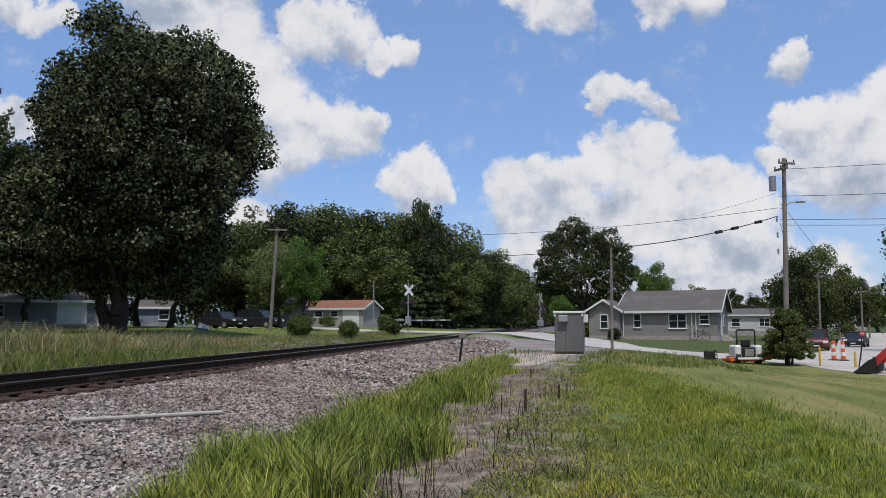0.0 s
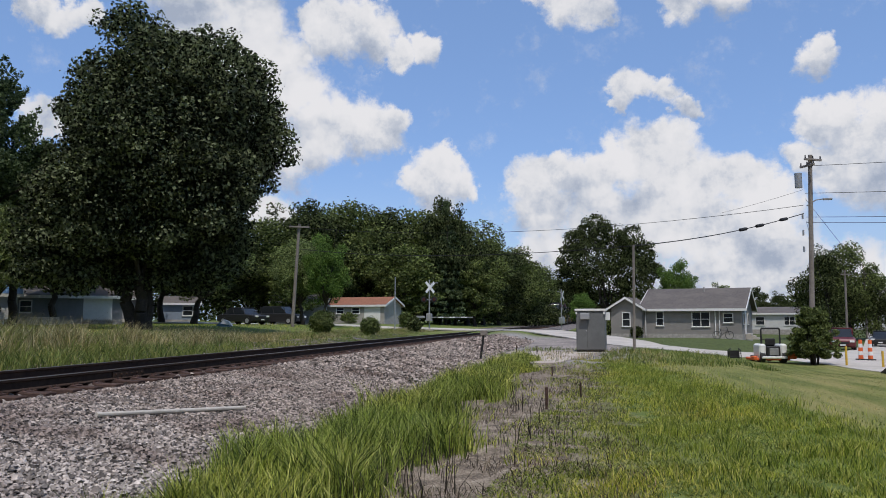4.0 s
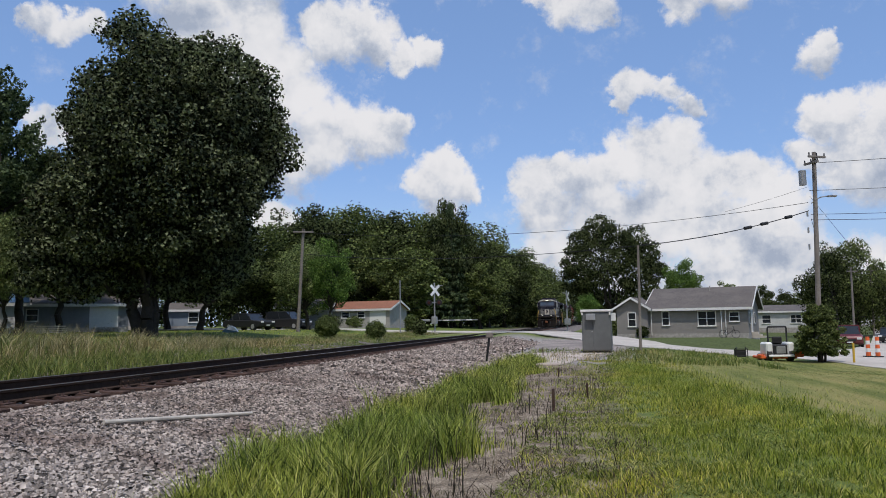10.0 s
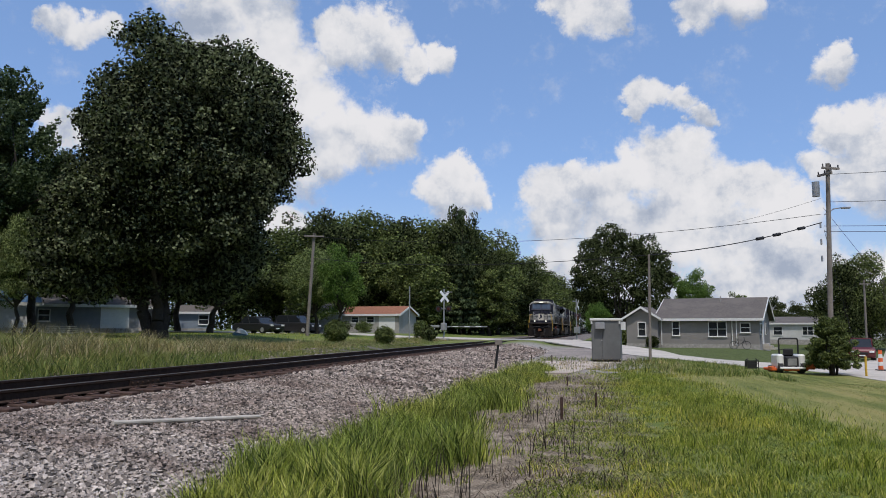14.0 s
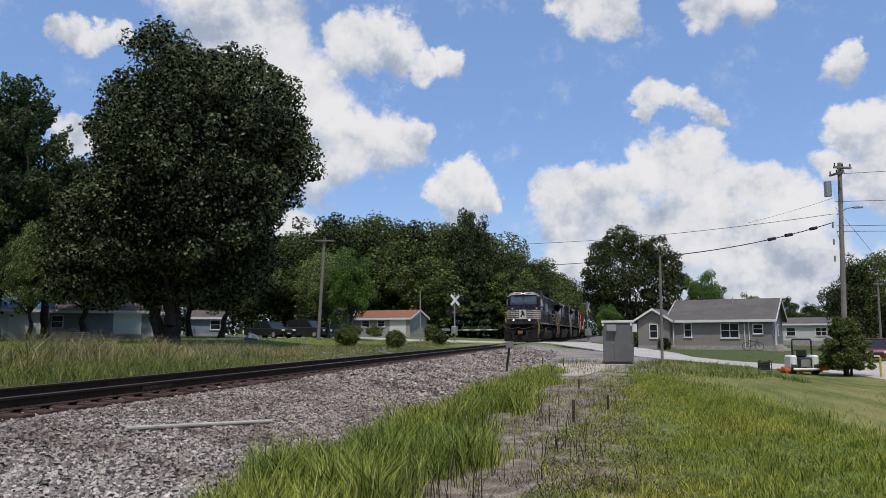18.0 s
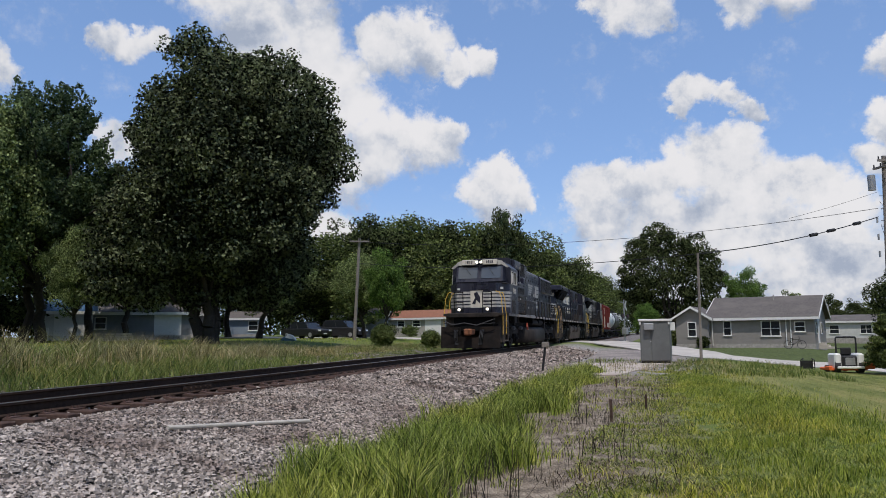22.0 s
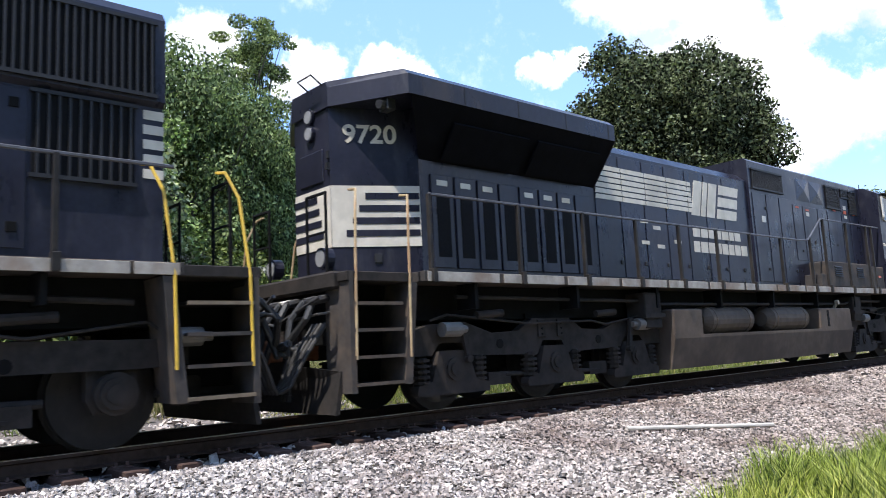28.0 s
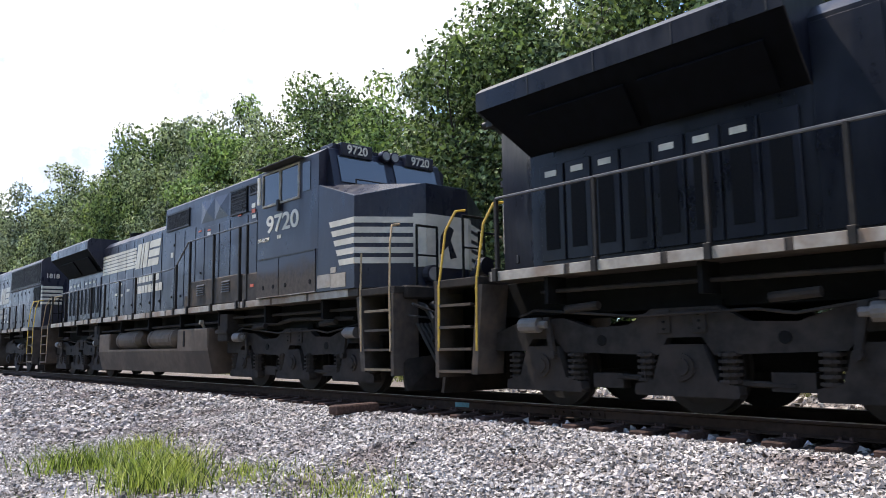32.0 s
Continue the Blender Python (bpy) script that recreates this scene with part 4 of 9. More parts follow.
def paint(name, base, dust_or_tint, dusty, rough=0.34, per_object=0.0):
    """Old gloss paint: faded patches, dusty streaks washed downwards, fine scratches."""
    m = bpy.data.materials.new(name)
    m.use_nodes = True
    n = Nodes(m.node_tree)
    vec = n.add("ShaderNodeTexCoord").outputs["Object"]
    run = n.add("ShaderNodeMapping", {0: vec, 3: (3.2, 3.2, 0.8)}).outputs[0]
    streak, patch, grain = n.noise(run, 1.6, 6.0, 0.68), n.noise(vec, 0.9, 5.0, 0.6), n.noise(vec, 14.0, 5.0, 0.6)
    col = n.ramp(grain, [(0.3, tuple(c * 0.8 for c in base)), (0.7, tuple(c * 1.25 for c in base))])
    col = n.mix(n.span(patch, 0.45, 0.75, 0.0, 0.45), col, tuple(c * 1.9 for c in base))
    col = n.mix(n.span(streak, 0.50, 0.80, 0.0, dusty), col, dust_or_tint)
    if per_object:
        rnd = n.add("ShaderNodeObjectInfo").outputs["Random"]
        col = n.mix(1.0, col, n.ramp(rnd, [(0.0, (1 - per_object,) * 3), (1.0, (1 + per_object,) * 3)]), "MULTIPLY")
    gloss = n.math("ADD", rough, n.math("MULTIPLY", n.math("ADD", n.math("SUBTRACT", streak, 0.5), n.math("SUBTRACT", patch, 0.5)), 0.5), True)
    relief = n.add("ShaderNodeBump", {"Strength": 0.10, "Distance": 0.01, "Height": n.math("ADD", n.math("MULTIPLY", grain, 0.25), patch)}).outputs[0]
    n.add("ShaderNodeOutputMaterial", {0: n.add("ShaderNodeBsdfPrincipled", {"Base Color": col, "Roughness": gloss, "Specular IOR Level": 0.32, "Normal": relief}).outputs[0]})
    MATS[name] = m


def dirt_panel(name, base):
    """Paint with an uneven crust of brown road dirt up its lower part."""
    m = bpy.data.materials.new(name)
    m.use_nodes = True
    n = Nodes(m.node_tree)
    vec = n.add("ShaderNodeTexCoord").outputs["Object"]
    z = n.add("ShaderNodeSeparateXYZ", {0: vec}).outputs[2]
    patch, grain = n.noise(vec, 1.8, 6.0, 0.65), n.noise(vec, 11.0, 5.0, 0.6)
    line = n.math("ADD", z, n.math("MULTIPLY", n.math("SUBTRACT", patch, 0.5), 0.9))
    brown = n.ramp(grain, [(0.3, (0.040, 0.032, 0.027)), (0.7, (0.075, 0.060, 0.050))])
    col = n.mix(n.span(line, 2.52, 2.15), tuple(c * 1.3 for c in base), brown)
    rgh = n.span(line, 2.52, 2.15, 0.35, 0.75)
    n.add("ShaderNodeOutputMaterial", {0: n.add("ShaderNodeBsdfPrincipled", {"Base Color": col, "Roughness": rgh, "Specular IOR Level": 0.3}).outputs[0]})
    MATS[name] = m


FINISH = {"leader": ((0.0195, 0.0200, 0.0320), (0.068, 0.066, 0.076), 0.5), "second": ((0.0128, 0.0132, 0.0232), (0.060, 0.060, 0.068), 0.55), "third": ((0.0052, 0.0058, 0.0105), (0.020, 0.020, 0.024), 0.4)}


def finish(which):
    base, dust_or_tint, dusty = FINISH[which]
    paint("loco_black", base, dust_or_tint, dusty)
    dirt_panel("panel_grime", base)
    paint("loco_door", tuple(c * 1.12 for c in base), dust_or_tint, dusty, per_object=0.22)


finish("leader")
material("loco_grime", (0.052, 0.046, 0.042), 0.75, spread=0.35, scale=4.0, bump=0.15, second=(0.098, 0.074, 0.056), big=1.5, spec=0.15)
material("box_dusty", (0.036, 0.034, 0.034), 0.7, spread=0.3, scale=4.0, bump=0.1, second=(0.062, 0.052, 0.045), big=1.4, spec=0.15)
# near black: the shade under the radiator roof is put into this colour
material("wing_shade", (0.003, 0.003, 0.0045), 0.9, spread=0.4, scale=6.0, bump=0.1, spec=0.08)
material("bogie_grime", (0.025, 0.022, 0.020), 0.85, spread=0.35, scale=7.0, bump=0.35, second=(0.043, 0.035, 0.030), big=1.5, spec=0.15)
material("tank_grime", (0.100, 0.077, 0.059), 0.7, spread=0.2, scale=5.0, bump=0.12, second=(0.066, 0.051, 0.041), big=0.9, spec=0.15)
material("tank_dark", (0.046, 0.038, 0.031), 0.65, spread=0.25, scale=5.0, bump=0.12, second=(0.034, 0.027, 0.022), big=0.9, spec=0.15)
material("plough_dark", (0.011, 0.009, 0.008), 0.7, spread=0.3, scale=5.0, bump=0.2, second=(0.024, 0.017, 0.013), big=1.2, spec=0.15)
material("hose_grey", (0.034, 0.032, 0.031), 0.6, spread=0.3, scale=12.0, bump=0.1)
material("plate_pale", (0.36, 0.31, 0.25), 0.7, spread=0.2, scale=9.0, bump=0.05)
material("rail_tan", (0.42, 0.31, 0.17), 0.6, spread=0.25, scale=9.0, bump=0.05, second=(0.30, 0.18, 0.09), big=1.8)
material("under_black", (0.005, 0.005, 0.005), 0.85, spread=0.4, scale=6.0, bump=0.3, spec=0.15)
material("grille", (0.006, 0.006, 0.007), 0.8, spread=0.3, scale=30.0, bump=0.1, spec=0.15)
# paler than the body: sunlit shine as well as fading in the colour
material("sunlit_faded_paint", (0.115, 0.120, 0.128), 0.45, spread=0.2, scale=3.0, bump=0.05, second=(0.060, 0.064, 0.072), big=1.1)
material("cylinder_grey", (0.125, 0.113, 0.102), 0.6, spread=0.2, scale=7.0, bump=0.05)
material("slat", (0.010, 0.010, 0.012), 0.6, spread=0.3, scale=8.0, bump=0.1)
material("sill_paint", (0.33, 0.30, 0.26), 0.8, spread=0.3, scale=5.0, bump=0.2, second=(0.21, 0.15, 0.11), big=1.4)
material("decal_worn", (0.43, 0.41, 0.37), 0.7, spread=0.15, scale=7.0, bump=0.06, second=(0.30, 0.28, 0.26), big=1.6)
material("white_paint", (0.60, 0.55, 0.46), 0.6, spread=0.12, scale=6.0, bump=0.08, second=(0.46, 0.42, 0.35), big=1.2)
material("yellow_paint", (0.62, 0.40, 0.045), 0.55, spread=0.15, scale=9.0, bump=0.05, second=(0.45, 0.28, 0.05), big=1.5)
material("rail_white", (0.48, 0.45, 0.40), 0.6, spread=0.2, scale=9.0, bump=0.05)
# near black: deep shade behind the side frames is put into the wheel colour
material("wheel_steel", (0.013, 0.011, 0.010), 0.8, 0.0, spread=0.3, scale=9.0, bump=0.2)
material("tread_steel", (0.28, 0.26, 0.25), 0.35, 0.9, spread=0.1, scale=20.0, bump=0.05)
material("rust", (0.19, 0.075, 0.035), 0.9, spread=0.4, scale=9.0, bump=0.4)
material("plastic_dark", (0.014, 0.014, 0.015), 0.6, spread=0.3, scale=8.0, bump=0.1)
material("hose_rubber", (0.012, 0.012, 0.012), 0.6, spread=0.3, scale=20.0, bump=0.1)
material("cab_cream", (0.52, 0.50, 0.45), 0.6, spread=0.1, scale=6.0, bump=0.05)
material("frame_worn", (0.33, 0.305, 0.265), 0.65, spread=0.25, scale=9.0, bump=0.1, second=(0.20, 0.17, 0.14), big=2.0)
material("sticker_red", (0.50, 0.10, 0.05), 0.6, spread=0.15, scale=9.0, bump=0.0)
material("lens_dull", (0.24, 0.24, 0.24), 0.25, spread=0.1, scale=9.0, bump=0.0)
glass("cab_glass", (0.014, 0.018, 0.024))
glass("windscreen_glass", (0.05, 0.06, 0.07), 0.08)
[k for k in MATS["windscreen_glass"].node_tree.nodes if k.type == "BSDF_PRINCIPLED"][0].inputs["IOR"].default_value = 1.9
glow("headlight_glow", (1.0, 0.93, 0.78), 4.0)

FACE = {"+x": Matrix(((0, 0, 1, 0), (1, 0, 0, 0), (0, 1, 0, 0), (0, 0, 0, 1))), "-x": Matrix(((0, 0, -1, 0), (-1, 0, 0, 0), (0, 1, 0, 0), (0, 0, 0, 1))),
        "-y": Matrix(((1, 0, 0, 0), (0, 0, -1, 0), (0, 1, 0, 0), (0, 0, 0, 1))), "+y": Matrix(((-1, 0, 0, 0), (0, 0, 1, 0), (0, 1, 0, 0), (0, 0, 0, 1)))}


def sheet(name, mat, parent, x0, x1, y0, y1, z0, z1, bevel=0.006, label=""):
    return part(name, box(bmesh.new(), x0, x1, y0, y1, z0, z1, bevel), mat, parent, label)


def both(name, mat, parent, xa, xb, y0, y1, z0, z1, bevel=0.006, label=""):
    """The same box on both sides."""
    for s in (1, -1):
        sheet(name, mat, parent, *sorted((s * xa, s * xb)), y0, y1, z0, z1, bevel, label)


def wheelset(parent, y, mid):
    bm = bmesh.new()
    for s in (-1, 1):
        for r, a, b in ((0.565, 0.685, 0.715), (0.53, 0.715, 0.83)):
            rod(bm, (s * a, 0, 0), (s * b, 0, 0), r, sides=32)
        rod(bm, (s * 0.83, 0, 0), (s * 0.845, 0, 0), 0.52, 0.43, 32) if s > 0 else rod(bm, (s * 0.845, 0, 0), (s * 0.83, 0, 0), 0.43, 0.52, 32)
        for k in range(5):
            a = k * 1.2566
            rod(bm, (s * 0.84, math.cos(a) * 0.28, math.sin(a) * 0.28), (s * 0.852, math.cos(a) * 0.28, math.sin(a) * 0.28), 0.05, sides=8)
    rod(bm, (-0.95, 0, 0), (0.95, 0, 0), 0.1, sides=12)
    keep, SHIFT[0] = SHIFT[0], 0.0
    ob = part("wheelset", bm, "wheel_steel", parent, "steel wheelset, worn bright on the tread")
    SHIFT[0] = keep
    ob.location = (0, y - mid, 0.53)
    WHEELS.append((ob, y - mid))


def coil(bm, x, y, z0, z1, r):
    n = 5
    for k in range(n):
        z = z0 + (z1 - z0) * (k + 0.5) / n
        rod(bm, (x, y, z - 0.018), (x, y, z + 0.018), r, sides=10)
    rod(bm, (x, y, z0), (x, y, z1), r * 0.7, sides=8)


def bogie(parent, yc, mid, high_adhesion=True, gap=2.1):
    """Three-axle truck: side frames, axle boxes, springs, brake cylinders, wheelsets."""
    for s in (1, -1):
        a, b = sorted((s * 1.02, s * 1.16))
        if high_adhesion:
            line = [(-3.05, 0.74), (-3.05, 0.98), (-2.45, 1.16), (-1.75, 1.16), (-1.3, 1.02), (-0.75, 1.04), (-0.42, 1.22), (0.42, 1.22), (0.75, 1.04), (1.3, 1.02), (1.75, 1.16), (2.45, 1.16), (2.95, 0.98), (2.95, 0.74),
                    (2.45, 0.74), (2.3, 0.90), (1.9, 0.90), (1.75, 0.72), (0.35, 0.68), (0.22, 0.88), (-0.22, 0.88), (-0.35, 0.68), (-1.75, 0.72), (-1.9, 0.90), (-2.3, 0.90), (-2.45, 0.74)]
        else:
            line = [(-2.95, 0.80), (-2.95, 1.08), (-2.75, 1.25), (-1.25, 1.25), (-1.05, 1.10), (2.6, 1.07), (2.85, 0.98), (2.85, 0.80), (2.4, 0.78), (0.5, 0.78), (0.4, 0.70), (-0.2, 0.70), (-0.3, 0.78)]
        bm = bmesh.new()
        prism(bm, [(yc + p, q) for p, q in line], "x", a, b)
        frame_part = part("bogie_frame", bm, "bogie_grime", parent, "grimy cast bogie side frame")
        for q in (-1.15, 1.15):
            part("bolt_hole", rod(bmesh.new(), (s * 1.155, yc + q, 0.86), (s * 1.168, yc + q, 0.86), 0.07, sides=12), "under_black", frame_part)
        for q in (-0.33, 0.12):
            pl = sheet("wear_plate", "bogie_grime", frame_part, *sorted((s * 1.16, s * 1.185)), yc + q, yc + q + 0.17, 0.93, 1.2, 0.006)
            for z in (0.98, 1.06, 1.14):
                part("bolt", rod(bmesh.new(), (s * 1.18, yc + q + 0.085, z), (s * 1.197, yc + q + 0.085, z), 0.016, sides=6), "under_black", pl)
        for q in (-1.35, 1.35):
            part("damper", rod(bmesh.new(), (s * 1.22, yc + q - 0.3, 1.27), (s * 1.22, yc + q + 0.22, 1.30), 0.055, sides=10), "bogie_grime", parent)
        for q in (-gap, 0, gap):
            y = yc + q
            bm = bmesh.new()
            if high_adhesion:
                prism(bm, [(y - 0.64, 0.22), (y - 0.66, 0.26), (y - 0.64, 0.35), (y - 0.40, 0.40), (y - 0.26, 0.80), (y + 0.26, 0.80), (y + 0.40, 0.40), (y + 0.64, 0.35), (y + 0.66, 0.26), (y + 0.64, 0.22)], "x", *sorted((s * 1.06, s * 1.22)))
            else:
                prism(bm, [(y - 0.17, 0.36), (y - 0.24, 0.5), (y - 0.24, 0.80), (y + 0.24, 0.80), (y + 0.24, 0.5), (y + 0.17, 0.36)], "x", *sorted((s * 0.98, s * 1.10)))
            axle_box = part("axle_box", bm, "bogie_grime", parent)
            bm = bmesh.new()
            rod(bm, (s * 1.19, y, 0.55), (s * 1.25, y, 0.55), 0.15, sides=16)
            rod(bm, (s * 1.25, y, 0.55), (s * 1.27, y, 0.55), 0.095, sides=12)
            part("axle_cap", bm, "bogie_grime", axle_box)
            if not high_adhesion:
                bm = bmesh.new()
                for r0, r1, d in ((0.21, 0.21, 1.20), (0.15, 0.13, 1.235)):
                    rod(bm, (s * 1.1, y + 0.02, 0.55), (s * d, y + 0.02, 0.55), r0, r1, 20)
                part("bearing_housing", bm, "loco_grime" if q == 0 else "bogie_grime", axle_box, "round grey journal bearing housing")
                bm = bmesh.new()
                rod(bm, (s * 1.02, y + 0.45, 0.52), (s * 1.02, y + 1.5, 0.50), 0.045, sides=8)
                box(bm, *sorted((s * 0.95, s * 1.08)), y + 0.62, y + 0.92, 0.38, 0.68, 0.03)
                part("brake_beam", bm, "bogie_grime", axle_box)
            for e in (-0.52, 0.52) if high_adhesion else ():
                bm = bmesh.new()
                coil(bm, s * 1.12, y + e, 0.36, 0.72, 0.125)
                part("coil_spring", bm, "bogie_grime", parent)
        for q, e in ((-2.35, 1), (2.35, -1)) if high_adhesion else ((0.45, 1), (2.62, 1)):
            bm = bmesh.new()
            rod(bm, (s * 1.3, yc + q - 0.02 * e, 1.08), (s * 1.3, yc + q + 0.30 * e, 1.08), 0.10, sides=14)
            rod(bm, (s * 1.3, yc + q + 0.3 * e, 1.08), (s * 1.3, yc + q + 0.42 * e, 1.08), 0.05, sides=8)
            cyl = part("brake_cylinder", bm, "cylinder_grey", parent, "pale grey brake cylinder")
            if not high_adhesion:
                continue
            bm = prism(bmesh.new(), [(yc + q + 0.34 * e, 1.18), (yc + q + 0.44 * e, 1.18), (yc + q + 0.52 * e, 0.66), (yc + q + 0.45 * e, 0.66)], "x", *sorted((s * 1.23, s * 1.28)))
            rod(bm, (s * 1.22, yc + q + 0.48 * e, 0.68), (s * 1.30, yc + q + 0.48 * e, 0.68), 0.055, sides=10)
            part("brake_lever", bm, "bogie_grime", cyl)
        bm = bmesh.new()
        pipe(bm, [(s * 1.2, yc - 2.5, 1.2), (s * 1.22, yc - 2.2, 1.28), (s * 1.22, yc - 0.6, 1.14), (s * 1.24, yc + 0.9, 1.16), (s * 1.22, yc + 1.3, 1.10), (s * 1.22, yc + 2.4, 1.24), (s * 1.2, yc + 2.8, 1.0)], 0.018, 6)
        part("brake_pipe", bm, "bogie_grime", parent)
        bm = bmesh.new()
        rod(bm, (s * 1.08, yc - 1.0, 0.42), (s * 1.08, yc + 1.2, 0.36), 0.035, sides=6)
        box(bm, s * 0.95, s * 1.1, yc - 1.35, yc - 0.9, 0.28, 0.46)
        box(bm, s * 0.95, s * 1.1, yc + 0.95, yc + 1.4, 0.30, 0.5)
        part("brake_rigging", bm, "bogie_grime", parent)
    bm = bmesh.new()
    box(bm, -1.0, 1.0, yc - 0.4, yc + 0.4, 0.75, 1.3)
    box(bm, -0.6, 0.6, yc - 2.6, yc + 2.6, 0.5, 1.0)
    part("bolster", bm, "under_black", parent)
    for q in (-gap, 0, gap):
        wheelset(parent, yc + q, mid)


def louvres(parent, y, z, x, n=5, wide=0.42, step=0.055):
    bm = bmesh.new()
    for k in range(n):
        zz = z + (k - n / 2) * step
        prism(bm, [(x, zz), (x + 0.03, zz - 0.005), (x, zz + 0.035)], "y", y - wide / 2, y + wide / 2)
    part("louvre", bm, "slat", parent)


def slats(parent, y0, y1, z0, z1, x, pitch=0.075, half=0.012, rows=0):
    """Upright slatted grille in a thin frame."""
    bm = bmesh.new()
    box(bm, x - 0.02, x + 0.006, y0, y1, z0, z1)
    g = part("grille", bm, "grille", parent, "dark slatted air grille")
    bm = bmesh.new()
    n = max(3, int((y1 - y0) / pitch))
    for k in range(n):
        y = y0 + (k + 0.5) * (y1 - y0) / n
        box(bm, x + 0.004, x + 0.03, y - half, y + half, z0, z1)
    for k in range(rows):
        z = z0 + (k + 0.5) * (z1 - z0) / rows
        box(bm, x + 0.002, x + 0.026, y0, y1, z - 0.006, z + 0.006)
    for z in (z0, z1):
        box(bm, x, x + 0.034, y0 - 0.02, y1 + 0.02, z - 0.02, z + 0.02)
    part("slats", bm, "slat", g)


def steps(parent, y, e, mat_edge="step_ochre"):
    """Step wells on both sides at one end; e points out of the loco along the track."""
    for s in (1, -1):
        a, b = sorted((s * 0.98, s * 1.5))
        well = part("step_well", box(bmesh.new(), s * 0.96 - 0.02, s * 0.96 + 0.02, *sorted((y, y + e * 0.9)), 0.42, 1.7), "under_black", parent)
        part("step_plate", prism(bmesh.new(), [(y - e * 0.12, 1.68), (y, 1.68), (y + e * 0.14, 0.42), (y + e * 0.02, 0.42)], "x", a, b), "loco_grime", well)
        part("step_plate", prism(bmesh.new(), [(y + e * 0.86, 1.80), (y + e * 0.92, 1.80), (y + e * 0.92, 0.36), (y + e * 0.84, 0.36)], "x", a, b), "loco_grime", well)
        for k in range(4):
            z = 0.44 + k * 0.32
            bm = bmesh.new()
            box(bm, a, b - 0.004, *sorted((y + e * 0.13, y + e * 0.86)), z, z + 0.03)
            part("step_tread", bm, "bogie_grime", well)
            bm = bmesh.new()
            box(bm, *sorted((s * 1.49, s * 1.512)), *sorted((y + e * 0.13, y + e * 0.86)), z - 0.005, z + 0.034)
            part("step_edge", bm, mat_edge if k in (0, 3) else "loco_grime", well)


def coupler(parent, y, e, front=False):
    """Knuckle coupler, plough, hoses and cables at one end."""
    bm = bmesh.new()
    box(bm, -0.13, 0.13, *sorted((y - e * 1.0, y - e * 0.15)), 0.76, 1.0, 0.02)
    box(bm, -0.2, 0.16, *sorted((y - e * 0.3, y + e * 0.0)), 0.72, 1.04, 0.05)
    box(bm, 0.06, 0.22, *sorted((y - e * 0.12, y + e * 0.12)), 0.74, 1.02, 0.05)
    part("coupler", bm, "rust", parent, "rusty knuckle coupler")
    bm = bmesh.new()
    pts = [(-1.48, 1.16), (-1.48, 0.12), (-0.5, 0.1), (0.5, 0.1), (1.48, 0.12), (1.48, 1.16), (0.5, 1.12), (0.42, 0.66), (-0.42, 0.66), (-0.5, 1.12)] if front else [(-1.3, 0.62), (-1.3, 0.12), (1.3, 0.12), (1.3, 0.62), (0.42, 0.70), (0.42, 1.15), (-0.42, 1.15), (-0.42, 0.70)]
    prism(bm, pts, "y", *sorted((y - e * 0.62, y - e * 0.56)))
    for v in bm.verts:
        v.co.y += e * 0.16 * (1 - abs(v.co.x) / 1.3) + e * 0.18 * max(0, 0.62 - v.co.z)
    part("plough", bm, "plough_dark" if front else "bogie_grime", parent, "dark grimy snow plough")
    for x in (-0.75, -0.68, -0.61, 0.55, 0.62, 0.69):
        bm = bmesh.new()
        pipe(bm, [(x, y - e * 0.5, 1.0), (x, y - e * 0.32, 0.9), (x * 0.96, y - e * 0.22, 0.6), (x * 0.9, y - e * 0.26, 0.36)], 0.022, 6)
        rod(bm, (x * 0.9, y - e * 0.26, 0.36), (x * 0.89, y - e * 0.25, 0.28), 0.04, sides=6)
        part("air_hose", bm, "hose_rubber", parent)
    g = np.random.default_rng(int(abs(y) * 10) + 3)
    for k in range(0 if front else 8):
        x = -0.9 + k * 0.27 + g.normal() * 0.04
        deep = g.uniform(0.55, 0.95)
        bm = bmesh.new()
        pipe(bm, [(x, y - e * 0.62, 1.52), (x + 0.05, y - e * 0.34, 1.46), (x + g.normal() * 0.08, y - e * 0.18, 1.25), (x + g.normal() * 0.1, y - e * 0.06, deep), (x + g.normal() * 0.15, y + e * 0.02, deep + 0.05)], 0.042, 7)
        cable = part("jumper_cable", bm, "hose_rubber", parent)
        bm = bmesh.new()
        rod(bm, (x + 0.01, y - e * 0.55, 1.51), (x + 0.045, y - e * 0.36, 1.47), 0.050, sides=8)
        part("plug_sleeve", bm, "hose_grey" if k % 4 else "rail_white", cable)
    for k in range(0 if front else 4):
        x = 0.75 + k * 0.09
        bm = bmesh.new()
        pipe(bm, [(x, y - e * 0.55, 1.2), (x - 0.02, y - e * 0.3, 0.86), (x - 0.12, y - e * 0.1, 0.46), (x - 0.2, y - e * 0.02, 0.4)], 0.026, 7)
        part("air_hose", bm, "hose_grey", parent)
    bm = bmesh.new()
    pipe(bm, [(-1.25, y - e * 0.3, 1.42), (-0.8, y - e * 0.22, 1.22), (-0.2, y - e * 0.18, 1.32), (0.4, y - e * 0.2, 1.2), (1.0, y - e * 0.26, 1.40), (1.3, y - e * 0.3, 1.5)], 0.024, 7)
    part("jumper_cable", bm, "hose_grey", parent)
    bm = bmesh.new()
    for sx in (-1, 1):
        pipe(bm, [(sx * 0.55, y - e * 0.46, 1.28), (sx * 0.55, y - e * 0.30, 1.26), (sx * 1.25, y - e * 0.30, 1.30), (sx * 1.25, y - e * 0.46, 1.32)], 0.016, 6)
    part("uncoupling_lever", bm, "hose_grey", parent)


